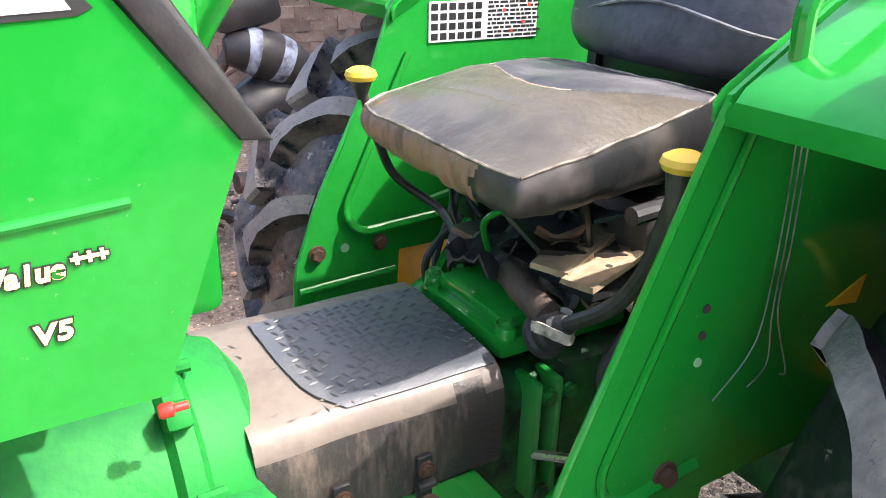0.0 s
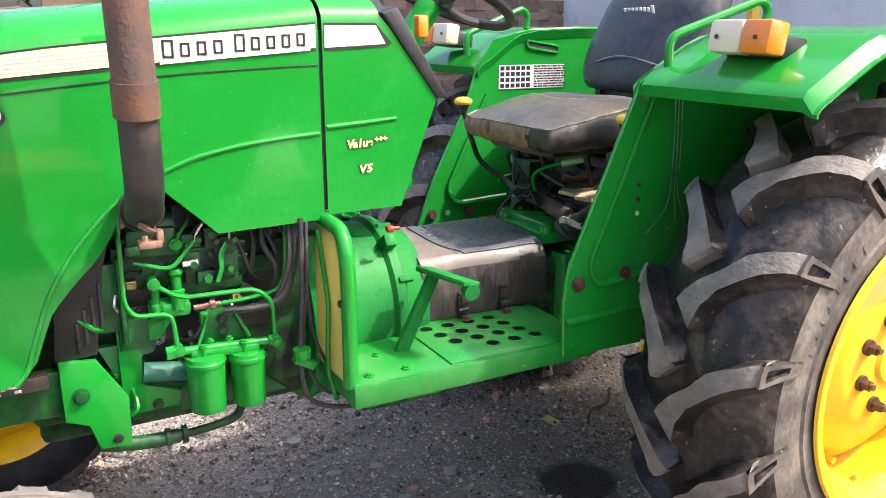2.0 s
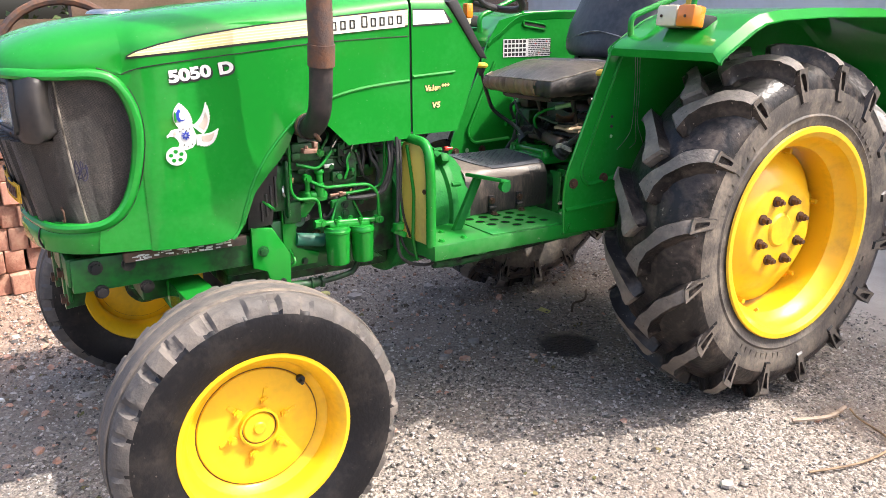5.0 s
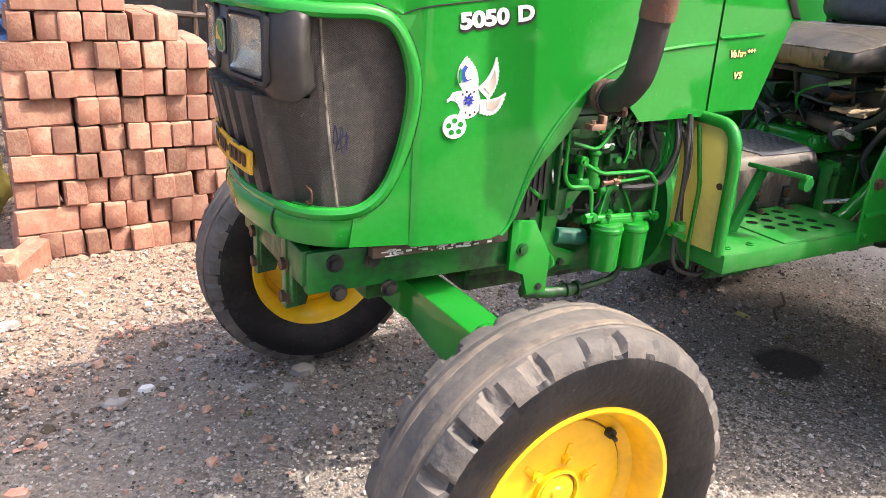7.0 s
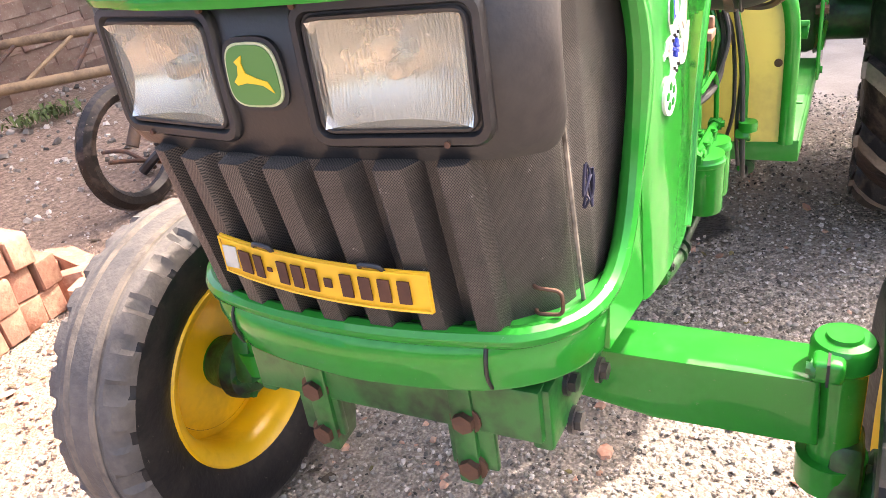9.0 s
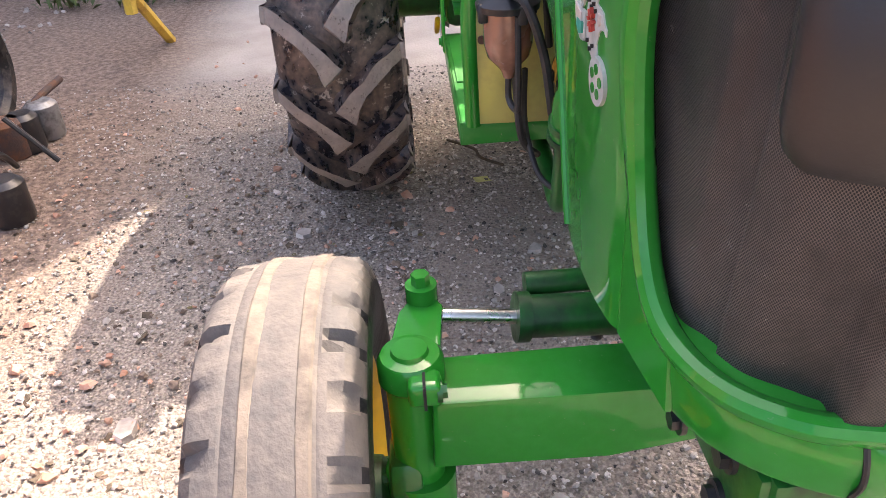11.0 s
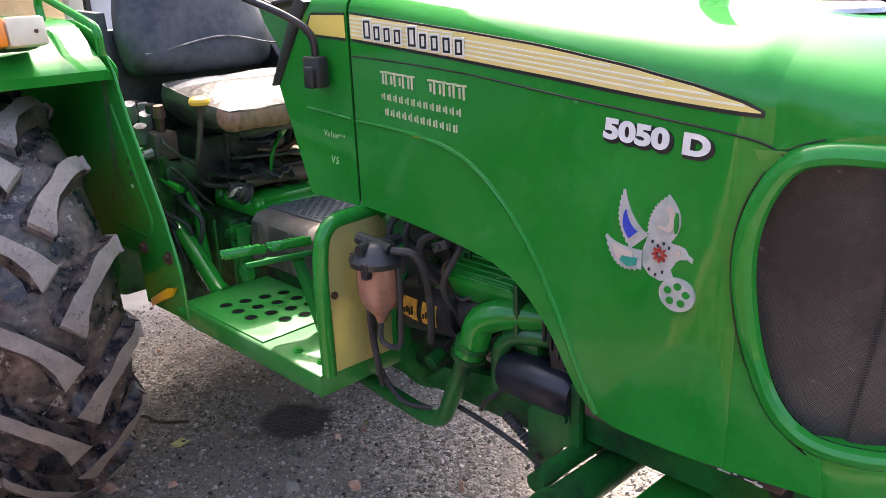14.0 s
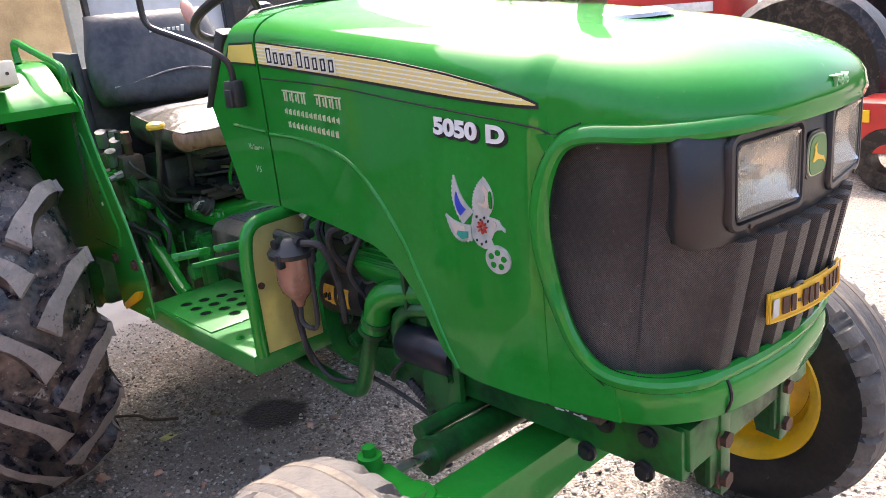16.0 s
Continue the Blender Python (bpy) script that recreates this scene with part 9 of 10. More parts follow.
# old motorcycle seat, tank and springs seen past the cowl
bm = bmesh.new()
tube(bm, smooth_line([(-0.05, 2.9, 0.62), (0.12, 2.95, 0.70), (0.32, 3.0, 0.72), (0.55, 3.0, 0.66)], 6), [0.06 + 0.07 * math.sin(math.pi * k / 18) for k in range(19)], 14, 0.8)
cyc = one("scrap_motorcycle", bm, BLACK_METAL, "derelict dark motorcycle standing among scrap", "motorcycle")
for a, b, r, mt in (((0.30, 3.0, 0.60), (0.62, 3.0, 0.98), 0.03, JUNK_DARK), ((0.05, 3.0, 0.95), (-0.42, 3.0, 0.30), 0.03, JUNK_DARK), ((0.05, 3.0, 0.90), (0.08, 3.0, 1.06), 0.03, JUNK_DARK), ((0.55, 3.0, 0.6), (0.75, 3.0, 0.25), 0.03, RUST), ((0.0, 2.95, 0.35), (0.7, 2.98, 0.32), 0.05, JUNK_DARK), ((0.2, 2.9, 0.35), (0.25, 2.9, 0.6), 0.09, ALU)):
    bm = bmesh.new()
    rod(bm, a, b, r, seg=12)
    part("frame_tube", bm, mt, cyc)
for x in (-0.42, 0.82):
    bm = bmesh.new()
    tube(bm, [(x + 0.26 * math.cos(a), 3.0, 0.30 + 0.26 * math.sin(a)) for a in np.linspace(0, 6.2832, 33)], 0.045, 8)
    part("tyre", bm, RUBBER, cyc)
bm = bmesh.new()
line = smooth_line([(0.00, 2.96, 0.93), (0.10, 2.95, 0.93), (0.26, 2.95, 0.87), (0.40, 2.96, 0.78)], 6)
tube(bm, line, [0.045 + 0.062 * math.sin(math.pi * (k + 1) / 20) for k in range(19)], 18)
tank = part("tank", bm, BLACK_PLASTIC, cyc, "black tank with pale blue stripes")
for k0 in (5, 10):
    bm = bmesh.new()
    tube(bm, line[k0:k0 + 3], [0.0465 + 0.062 * math.sin(math.pi * (k + 1) / 20) for k in range(k0, k0 + 3)], 18)
    part("tank_stripe", bm, TANK_STRIPE, tank)
bm = bmesh.new()
box(bm, (0.10, 2.99, 1.10), (0.30, 0.18, 0.16), 0.05, Matrix.Rotation(-0.2, 3, 'Y'))
part("side_panel", bm, BLACK_PLASTIC, cyc)
cyc.matrix_world = Matrix.Translation((-0.17, -0.55, 0))

# bars, cans and broken parts lying round the motorcycle
rnd = random.Random(77)
for k in range(16):
    bm = bmesh.new()
    a = Vector((rnd.uniform(-0.35, 0.75), rnd.uniform(2.02, 2.30) if k % 2 else rnd.uniform(2.62, 3.0), 0.02))
    t = Vector((rnd.uniform(-1, 1), rnd.uniform(-0.6, 0.6), rnd.uniform(0.05, 0.55))).normalized() * rnd.uniform(0.25, 0.6)
    if k % 4 == 3:
        lathe(bm, [(0.001, 0.0), (0.07, 0.0), (0.075, 0.01), (0.072, 0.15), (0.05, 0.17), (0.001, 0.17)], 16, 'z', centre=(a.x, a.y, 0))
    else:
        tube(bm, smooth_line([a, a + t * 0.5 + Vector((0, 0, rnd.uniform(0.0, 0.06))), a + t], 5), rnd.uniform(0.010, 0.028), 8)
    one("scrap_piece", bm, (JUNK_DARK, RUST, ALU, BLACK_METAL)[rnd.randrange(4)], "rusty bar or can lying by the old motorcycle", "scrap", "scrap by the motorcycle")

# old brick wall and rubble at the far side
bm = bmesh.new()
box(bm, (3.0, 5.36, 0.85), (9.0, 0.20, 1.7), 0.0)
wall = tagged(part("wall_north", bm, DIRT), "low old brick wall behind the scrap", "wall", kind="structure")
k = 0
for c in range(20):
    for j in range(14):
        ob = new("brick", BRICK_SHAPES[(c * 7 + j * 3) % 5])
        ob.material_slots[0].link = 'OBJECT'
        ob.material_slots[0].material = OLD_BRICK
        ob.parent = wall
        ob.matrix_basis = Matrix.Translation((0.10 + j * 0.252 + (0.126 if c % 2 else 0) + rnd.uniform(-0.006, 0.006), 5.24 + rnd.uniform(-0.012, 0.012), 0.045 + c * 0.086)) @ Matrix.Rotation(radians(90 + rnd.uniform(-2, 2)), 4, 'Z')
bm = bmesh.new()
box(bm, (-5.4, 7.6, 0.7), (9.0, 0.25, 1.4), 0.0)
tagged(part("wall_far", bm, DIRT), "far earthen boundary wall beyond the tarpaulin", "wall", kind="structure")

# ladder-like frame of bamboo lying in the rubble
lad = empty("bamboo_ladder", Matrix.Translation((1.2, 4.3, 0.0)))
tagged(lad, "bamboo ladder frame lying tilted in the rubble", "ladder")
for nm, a, b, r in (("rail", (-1.0, 0.93, 0.19), (0.62, -1.07, 0.22), 0.040), ("rail", (-0.45, 0.92, 0.44), (0.72, -1.07, 0.47), 0.036)):
    bm = bmesh.new()
    tube(bm, smooth_line([Vector(a).lerp(Vector(b), k / 6) + 0.012 * Vector((noise.noise((k, 1, r)), noise.noise((k, 2, r)), noise.noise((k, 3, r)))) for k in range(7)], 4), r, 12)
    part(nm, bm, BAMBOO, lad)
for k in range(7):
    p = Vector((-0.86, 0.757, 0.19)).lerp(Vector((0.5, -0.92, 0.22)), k / 6)
    q = Vector((-0.35, 0.75, 0.44)).lerp(Vector((0.62, -0.90, 0.47)), (k + (0.5 if k % 2 else 0)) / 6.6)
    bm = bmesh.new()
    rod(bm, p, q, 0.016, seg=8)
    part("rung", bm, BAMBOO if k % 2 else RUST, lad)


def tufts(name, spots, size, n, mat, label, seed):
    """Low leafy plants: many small blades in one mesh."""
    r = random.Random(seed)
    bm = bmesh.new()
    for (x, y) in spots:
        for k in range(n):
            p = Vector((x + r.gauss(0, size * 0.7), y + r.gauss(0, size * 0.7), 0.0))
            h = size * r.uniform(0.4, 1.3)
            a = r.uniform(0, 6.28)
            d = Vector((math.cos(a), math.sin(a), 0))
            q = Vector((-d.y, d.x, 0)) * size * 0.16
            v = [bm.verts.new(p + Vector((0, 0, h * 0.3))), bm.verts.new(p + d * size * 0.3 + q + Vector((0, 0, h))), bm.verts.new(p + d * size * 0.75 + Vector((0, 0, h * 1.05))), bm.verts.new(p + d * size * 0.3 - q + Vector((0, 0, h)))]
            bm.faces.new(v)
    return tagged(part(name, bm, mat), label, "weeds", kind="stuff")


tufts("weeds", [(0.25, 4.45), (0.33, 4.40), (0.54, 4.36), (0.48, 4.42), (1.6, 4.1)], 0.08, 34, LEAF, "low green weeds growing out of the rubble", 4)
tufts("weeds", [(3.0, 2.0), (3.05, 1.6), (2.9, 2.4), (2.95, 2.9)], 0.10, 70, LEAF, "low green weeds along the foot of the wall", 6)

# rubble strip and brick chips
def chips(name, n, area, smin, smax, mat, label, seed, flat=0.5):
    r = random.Random(seed)
    bm = bmesh.new()
    for k in range(n):
        x, y = area(r)
        if math.hypot(x + 0.31, y + 0.06) < 0.13:
            continue
        s = r.uniform(smin, smax) * (0.6 + 0.8 * r.random() ** 3)
        rot = Euler((r.uniform(-0.5, 0.5), r.uniform(-0.5, 0.5), r.uniform(0, 6.28))).to_matrix()
        base = [Vector((math.cos(a) * r.uniform(0.6, 1.1), math.sin(a) * r.uniform(0.5, 1.0), 0)) for a in (0, 1.2, 2.3, 3.4, 4.6)]
        up = [p * r.uniform(0.5, 0.9) + Vector((0, 0, flat * r.uniform(0.6, 1.2))) for p in base]
        c = Vector((x, y, 0.001 - s * 0.1))
        lo = [bm.verts.new(c + rot @ (p * s)) for p in base]
        hi = [bm.verts.new(c + rot @ (p * s)) for p in up]
        bm.faces.new(hi)
        for i in range(5):
            bm.faces.new((lo[i], lo[(i + 1) % 5], hi[(i + 1) % 5], hi[i]))
    me = bpy.data.meshes.new(name)
    bm.to_mesh(me)
    bm.free()
    me.materials.append(mat)
    return tagged(new(name, me), label, "gravel", kind="stuff")


chips("gravel", 42000, lambda r: (r.uniform(-3.6, 1.2), r.gauss(0.1, 1.1)), 0.004, 0.010, STONE, "loose grey gravel scattered over the yard", 1)
chips("gravel", 1200, lambda r: (r.uniform(-3.8, 1.0), r.gauss(0.4, 1.3)), 0.006, 0.013, STONE_PALE, "paler gravel stones lying on the yard", 2)
chips("brick_chips", 1700, lambda r: (r.gauss(-2.7, 0.9), r.gauss(2.0, 0.8)), 0.006, 0.022, STONE_RED, "red brick chips and dust by the stack", 3)
chips("brick_chips", 400, lambda r: (r.gauss(-1.0, 1.2), r.gauss(1.0, 0.8)), 0.006, 0.022, STONE_RED, "scattered red brick chips on the gravel", 5)
chips("litter", 260, lambda r: (r.uniform(-3.4, -0.2), r.uniform(0.5, 2.6)), 0.010, 0.030, BARK, "dry leaf and bark flakes littered over the gravel", 12, 0.12)
chips("litter", 120, lambda r: (r.uniform(-3.4, 0.0), r.uniform(-1.0, 2.2)), 0.008, 0.022, DRY_LEAF, "dry brown leaf scraps lying on the gravel", 13, 0.10)
chips("gravel", 420, lambda r: (r.uniform(-3.6, 0.6), r.uniform(0.55, 2.0)), 0.009, 0.022, STONE, "larger flat grey stones among the gravel", 21, 0.35)
chips("earth_clods", 900, lambda r: (r.uniform(-3.4, 0.6), 0.6 + abs(r.gauss(0.0, 0.8))), 0.006, 0.016, CLOD, "crumbled brown earth over the gravel", 22, 0.6)
chips("brick_chips", 420, lambda r: (r.gauss(-3.3, 0.8), r.gauss(1.7, 0.45)), 0.012, 0.034, STONE_RED, "broken red brick pieces before the stack", 23, 0.5)
chips("rubble", 900, lambda r: (r.uniform(-1.6, 3.0), r.uniform(2.9, 5.1)), 0.010, 0.035, STONE, "grey and brown rubble before the wall", 8, 0.8)

# single flat stones and scraps that catch the eye
LOOSE = [(-0.66, 0.19, 0.035, STONE_PALE, "pale flat stone chip on the gravel"), (-0.865, 0.11, 0.030, STONE_PALE, "pale flat stone chip on the gravel"), (-0.87, 0.33, 0.03, STONE, "grey stone lying on the gravel"),
         (-2.66, 0.62, 0.045, STONE_PALE, "pale flat stone chip on the gravel"), (-2.05, 0.60, 0.05, STONE, "grey stone lying on the gravel"), (-2.12, 0.50, 0.04, STONE_PALE, "pale flat stone chip on the gravel"),
         (-0.80, 0.05, 0.03, STONE_RED, "small red brick fragment on the gravel"), (-2.95, 0.25, 0.04, STONE_RED, "small red brick fragment on the gravel"), (-2.95, 1.35, 0.05, STONE_PALE, "pale flat stone chip on the gravel"),
         (-1.25, 0.36, 0.04, STONE, "grey stone lying on the gravel"), (-1.33, 0.25, 0.035, STONE_PALE, "pale flat stone chip on the gravel"), (-0.62, -1.20, 0.03, STONE, "grey stone lying on the gravel"), (0.0, -1.10, 0.02, STONE_RED, "small red brick fragment on the gravel"),
         (-0.45, 0.95, 0.04, STONE, "grey stone lying on the gravel"), (-1.10, 1.05, 0.045, STONE_PALE, "pale flat stone chip on the gravel"), (-1.35, 1.30, 0.05, STONE, "grey stone lying on the gravel"),
         (-1.00, 0.165, 0.032, STONE_PALE, "pale flat stone chip on the gravel"), (-0.50, 0.57, 0.022, STONE_PALE, "pale flat stone chip on the gravel"), (-0.98, 1.146, 0.035, PAPER, "yellowish flat stone chip on the gravel"), (-0.86, 1.02, 0.050, STONE, "grey stone lying on the gravel"),
         (-0.77, 1.10, 0.022, STONE, "grey stone lying on the gravel"), (-3.07, 0.22, 0.040, DECAL_WHITE, "white pebble with a red stain on the gravel"), (-2.88, 0.07, 0.032, STONE_PALE, "pale flat stone chip on the gravel"), (-2.556, 0.678, 0.035, DECAL_WHITE, "white flat chip of plaster on the gravel"),
         (-2.242, 0.557, 0.034, STONE_PALE, "pale flat stone chip on the gravel"), (-2.82, 0.15, 0.026, STONE_PALE, "pale flat stone chip on the gravel"), (-1.016, 0.347, 0.034, STONE, "grey stone lying on the gravel"), (-1.07, 0.62, 0.036, STONE, "grey stone lying on the gravel"),
         (-1.68, 0.29, 0.034, STONE, "grey stone lying on the gravel"), (-1.60, -0.077, 0.034, STONE_RED, "small red brick fragment on the gravel"), (-1.47, 0.198, 0.030, STONE_RED, "small red brick fragment on the gravel"), (-0.82, 0.152, 0.026, STONE_RED, "small red brick fragment on the gravel")]
for k, (x, y, s, mt, lab_) in enumerate(LOOSE):
    r = random.Random(k + 50)
    bm = bmesh.new()
    base = [Vector((math.cos(a) * r.uniform(0.7, 1.1), math.sin(a) * r.uniform(0.5, 0.9), 0)) * s for a in (0, 1.0, 2.0, 3.1, 4.2, 5.2)]
    lo = [bm.verts.new(p) for p in base]
    hi = [bm.verts.new(p * 0.85 + Vector((0, 0, s * 0.35 * r.uniform(0.7, 1.2)))) for p in base]
    bm.faces.new(hi)
    for i in range(6):
        bm.faces.new((lo[i], lo[(i + 1) % 6], hi[(i + 1) % 6], hi[i]))
    one("stone", bm, mt, lab_, "stone", "stones on the yard", 30, Matrix.Translation((x, y, -0.003)))
bm = bmesh.new()
rows = [[(u * 0.022, v * 0.03, 0.006 + 0.006 * u * u + 0.004 * v) for u in np.linspace(-1, 1, 5)] for v in np.linspace(-1, 1, 5)]
grid(bm, rows)
thick(bm, 0.001)
one("paper_scrap", bm, PAPER, "small yellow paper scrap on the gravel", "paper", "", 60, Matrix.Translation((-0.158, 0.31, 0.0)) @ Matrix.Rotation(0.4, 4, 'Z'))
bm = bmesh.new()
tube(bm, smooth_line([(0.22, 0.42, 0.012), (0.12, 0.32, 0.010), (0.03, 0.30, 0.012), (-0.05, 0.22, 0.010)], 6), 0.006, 6)
one("twig", bm, BARK, "thin dark twig lying on the gravel", "twig")
bm = bmesh.new()
tube(bm, smooth_line([(-0.10, -1.06, 0.012), (0.02, -1.12, 0.02), (0.16, -1.10, 0.012)], 6), 0.008, 6)
one("cord", bm, FOAM, "short pale cord lying on the gravel", "cord")
bm = bmesh.new()
tube(bm, smooth_line([(-0.35, -1.30, 0.008), (-0.15, -1.36, 0.012), (0.05, -1.34, 0.010), (0.12, -1.18, 0.010), (0.16, -1.12, 0.012)], 6), 0.004, 6)
one("cord", bm, BAMBOO, "long thin bent cane lying on the gravel", "cane")

# ---- building behind ----
# The upper wall heights are unseen, added so that the building shades the yard.
for nm, y0, y1, mt, lb in (("wall_east", 0.75, 9.0, WHITE_WALL, "limewashed wall of the shed, raised unseen to block sun"), ("wall_east_end", -3.70, -1.02, WHITE_WALL, "smooth pale wall panel of the shed")):
    bm = bmesh.new()
    high = 7.4 if y0 > 0 else 5.2
    box(bm, (3.55, (y0 + y1) / 2, high / 2), (0.22, y1 - y0, high), 0.01)
    tagged(part(nm, bm, mt), lb, "wall", kind="structure")
# Lintel carried up out of view as a sun screen.
bm = bmesh.new()
box(bm, (3.55, -0.135, 5.05), (0.22, 1.77, 4.7), 0.01)
tagged(part("wall_lintel", bm, BEIGE), "beige lintel over the shed opening, raised unseen to block sun", "wall", kind="structure")
# Raised unseen to the slab to stop sun through the opening.
bm = bmesh.new()
box(bm, (5.2, -0.1, 2.6), (0.1, 4.0, 5.2))
tagged(part("wall_inside", bm, BEIGE), "dim beige inner wall of the shed, raised unseen to block sun", "wall", kind="structure")
# Slab added out of view over the shed.
bm = bmesh.new()
box(bm, (4.5, 2.6, 5.25), (2.3, 12.8, 0.1))
tagged(part("ceiling", bm, CONCRETE), "unseen flat concrete roof slab", "ceiling", kind="structure")
bm = bmesh.new()
box(bm, (3.40, -0.95, 1.5), (0.12, 0.10, 3.0), 0.006)
tagged(part("trim", bm, CREAM_POST), "cream-painted post at the shed opening", "trim", kind="structure")
bm = bmesh.new()
box(bm, (3.41, -1.05, 1.5), (0.06, 0.04, 3.0), 0.006)
tagged(part("trim", bm, BLACK_METAL), "dark steel edge beside the cream post", "trim", kind="structure")
bm = bmesh.new()
box(bm, (3.34, -2.55, 1.60), (0.22, 0.75, 0.35), 0.03)
one("dark_cabinet", bm, BLACK_METAL, "black box hung on the pale wall", "box")
for y in (-2.2, -3.3):
    bm = bmesh.new()
    tube(bm, bent([(3.38, y, 0.0), (3.38, y, 1.9), (3.38, y - 0.15, 2.2)], 0.1), 0.03, 8)
    one("black_pipe", bm, BLACK_METAL, "bent black pipe by the pale wall", "pipe")

# yellow lattice implement beyond the right rear wheel
lat = empty("lattice_frame", Matrix.Translation((1.7, 1.3, 0)))
tagged(lat, "yellow steel lattice frame of an implement", "implement")
for a, b, r in (((-0.2, -0.42, 0.92), (-0.2, 0.7, 1.06), 0.030), ((-0.2, -0.40, 0.66), (-0.2, 0.6, 0.74), 0.030), ((-0.2, -0.36, 0.55), (-0.2, -0.30, 1.6), 0.035), ((-0.2, 0.7, 0.3), (-0.2, 0.66, 1.7), 0.035), ((-0.2, -0.36, 0.68), (-0.2, 0.6, 1.03), 0.022),
                ((-0.2, -0.33, 0.93), (-0.2, 0.6, 0.74), 0.022), ((-0.2, -0.33, 1.25), (-0.2, 0.65, 1.5), 0.025), ((-0.2, -0.33, 1.5), (-0.2, 0.65, 1.1), 0.022), ((-0.2, -0.36, 0.6), (0.3, -0.36, 0.0), 0.030), ((-0.2, 0.68, 0.4), (0.3, 0.68, 0.0), 0.030)):
    bm = bmesh.new()
    rod(bm, a, b, r, seg=6)
    part("lattice_bar", bm, BRIGHT_YELLOW, lat)

# ---- red machine and plants far behind ----
red = empty("red_tractor", Matrix.Translation((0.4, -5.4, 0)))
tagged(red, "red tractor parked at the far side", "tractor")
bm = bmesh.new()
box(bm, (0.75, 0, 1.22), (1.5, 0.55, 0.42), 0.08, seg=3)
part("bonnet", bm, RED_PAINT, red)
bm = bmesh.new()
box(bm, (0.75, 0.285, 1.22), (1.2, 0.012, 0.08), 0.003)
part("side_stripe", bm, DECAL_WHITE, red)
bm = bmesh.new()
box(bm, (0.5, 0, 0.8), (1.9, 0.4, 0.4), 0.05)
part("engine", bm, JUNK_DARK, red)
for x, r in ((-0.75, 0.66), (1.3, 0.40)):
    for y in (-0.6, 0.6):
        bm = bmesh.new()
        lathe(bm, [(r * 0.55, -0.13), (r * 0.9, -0.16), (r, -0.10), (r, 0.10), (r * 0.9, 0.16), (r * 0.55, 0.13)], 40, 'y', closed=True, centre=(x, y, r))
        tyre = part("tyre", bm, RUBBER, red)
        bm = bmesh.new()
        lathe(bm, [(0.001, 0.02), (r * 0.3, 0.03), (r * 0.58, 0.10), (r * 0.58, -0.10), (0.001, -0.02)], 32, 'y', centre=(x, y, r))
        part("rim", bm, RUST, tyre)
for a, b, r in (((-0.2, 0.3, 1.3), (-0.25, 0.3, 1.9), 0.03), ((-0.2, -0.3, 1.3), (-0.25, -0.3, 1.9), 0.03), ((0.2, 0, 1.4), (0.2, 0, 1.95), 0.035)):
    bm = bmesh.new()
    rod(bm, a, b, r, seg=10)
    part("post", bm, BLACK_METAL, red)
car = empty("red_trailer", Matrix.Translation((-1.5, -4.7, 0)))
tagged(car, "low red trailer with a yellow lamp", "trailer")
bm = bmesh.new()
box(bm, (0, 0, 0.42), (1.2, 0.9, 0.34), 0.02)
part("tub", bm, RED_PAINT, car)
bm = bmesh.new()
box(bm, (0.52, 0.455, 0.50), (0.10, 0.02, 0.08), 0.005)
part("lamp", bm, YELLOW, car)
for x in (-0.35, 0.35):
    bm = bmesh.new()
    lathe(bm, [(0.10, -0.07), (0.20, -0.08), (0.22, -0.05), (0.22, 0.05), (0.20, 0.08), (0.10, 0.07)], 32, 'y', closed=True, centre=(x, 0.38, 0.22))
    part("tyre", bm, RUBBER, car)


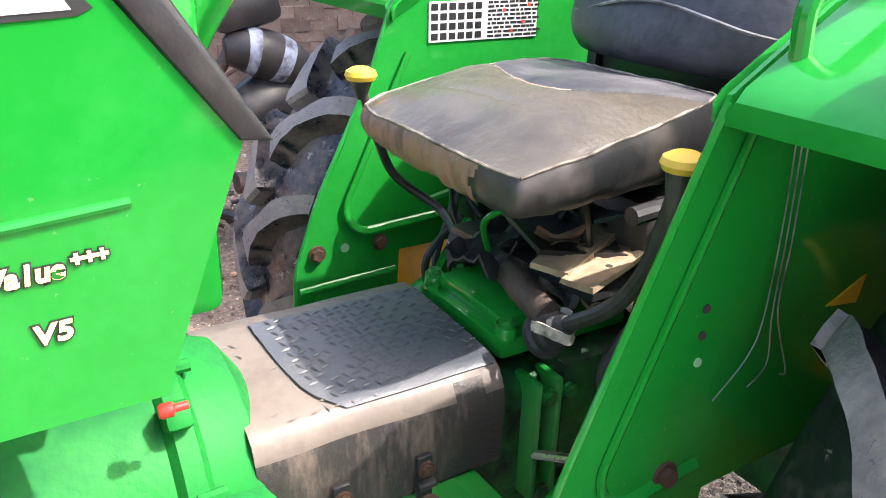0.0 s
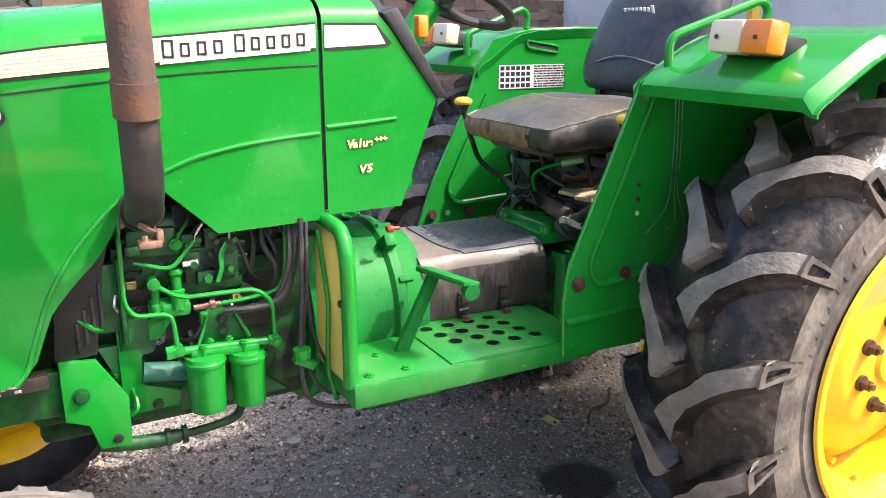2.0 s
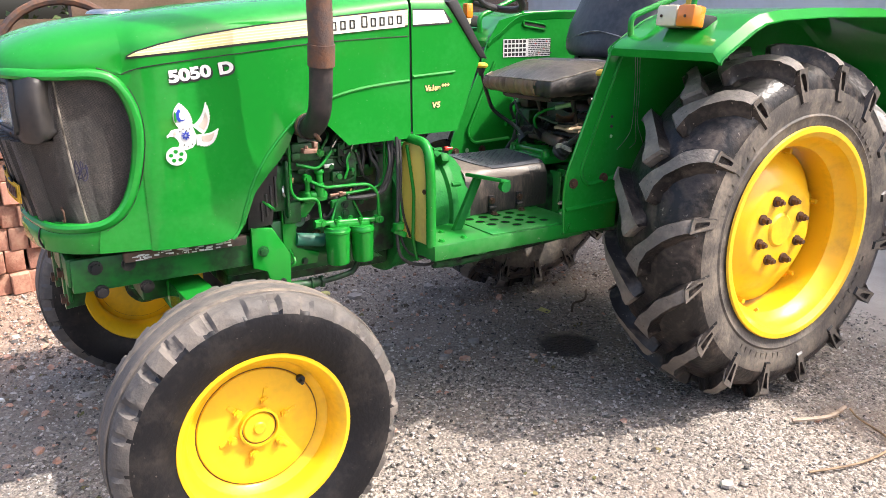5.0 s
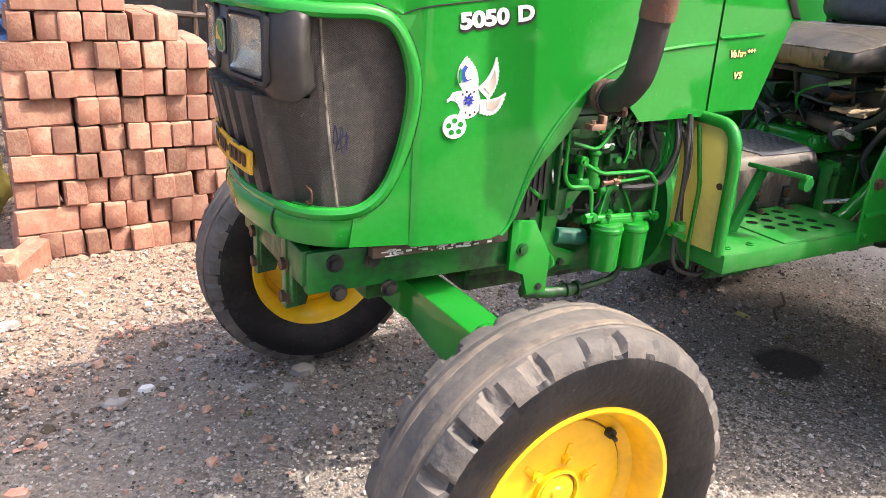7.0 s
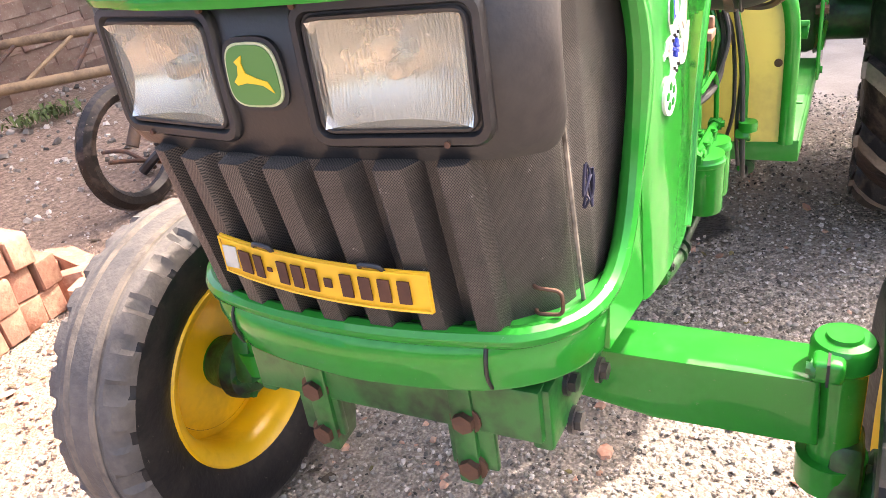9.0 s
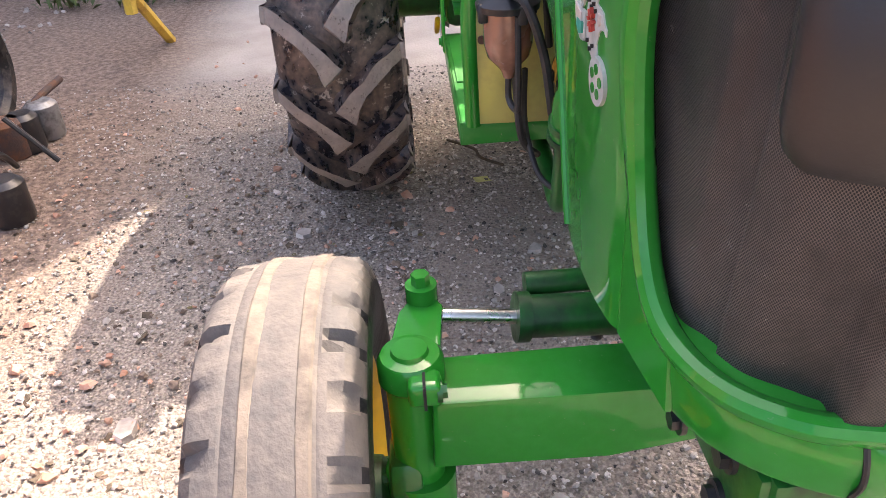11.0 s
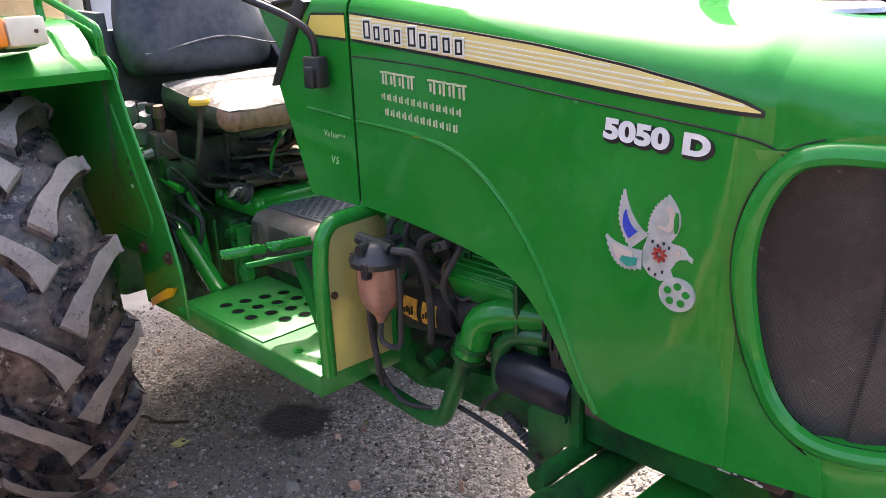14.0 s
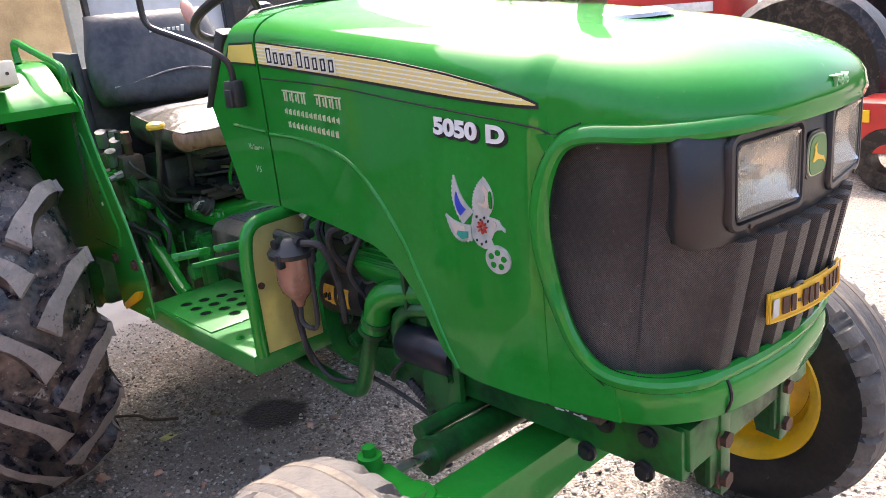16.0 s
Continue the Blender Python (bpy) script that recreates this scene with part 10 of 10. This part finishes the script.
def bush(name, at, w, h, n, label, seed, mat=None, stems=6):
    """A shrub or tree: forked stems and a loose crown of many single leaves."""
    r = random.Random(seed)
    root = empty(name, Matrix.Translation(at))
    tagged(root, label, "tree" if h > 2.2 else "shrub")
    bm = bmesh.new()
    tips = []
    for k in range(stems):
        a = r.uniform(0, 6.28)
        top = Vector((math.cos(a) * w * r.uniform(0.2, 0.8), math.sin(a) * w * r.uniform(0.2, 0.6), h * r.uniform(0.55, 0.95)))
        pts = smooth_line([(0.05 * math.cos(a), 0.05 * math.sin(a), 0), (top.x * 0.3, top.y * 0.3, h * 0.35), top], 5)
        tube(bm, pts, [0.05 * h / 2 * (1 - 0.8 * i / (len(pts) - 1)) for i in range(len(pts))], 6)
        tips += pts[4:]
    part("stem", bm, BARK, root)
    bm = bmesh.new()
    for k in range(n):
        c = r.choice(tips) + Vector((r.gauss(0, w * 0.24), r.gauss(0, w * 0.2), r.gauss(0, h * 0.10)))
        s = r.uniform(0.05, 0.11)
        rot = Euler((r.uniform(-1, 1), r.uniform(-1, 1), r.uniform(0, 6.28))).to_matrix()
        v = [bm.verts.new(c + rot @ Vector(p) * s) for p in ((-1, 0, 0), (0, 0.4, 0.1), (1, 0, -0.1), (0, -0.4, 0.1))]
        bm.faces.new(v)
    tagged(part("crown", bm, mat or LEAF, root), kind="stuff")
    return root


bush("shrub", (2.9, -6.2, 0), 1.0, 2.4, 1500, "tall leafy shrub beyond the shed", 1)
bush("shrub", (4.6, -7.0, 0), 1.2, 2.8, 1500, "tall dry leafy shrub beyond the shed", 2, DRY_LEAF)
bush("shrub", (-2.6, -6.6, 0), 1.0, 1.9, 1500, "bright green shrub behind the red trailer", 3)
bush("tree", (-3.4, 9.2, 0), 2.0, 4.0, 3000, "dark leafy tree beyond the far wall", 4)
bush("tree", (-0.2, 9.6, 0), 2.2, 4.4, 3000, "dark leafy tree beyond the far wall", 5)
bush("tree", (3.2, 9.0, 0), 2.2, 4.2, 3000, "dark leafy tree beyond the brick wall", 6)
bush("tree", (6.6, 9.4, 0), 2.2, 4.2, 2500, "dark leafy tree beyond the brick wall", 7)
bush("tree", (0.4, -11.0, 0), 2.6, 4.6, 2500, "leafy tree far behind the red tractor", 8)
bush("tree", (-4.4, -11.5, 0), 2.6, 4.6, 2500, "leafy tree far behind the red trailer", 9)
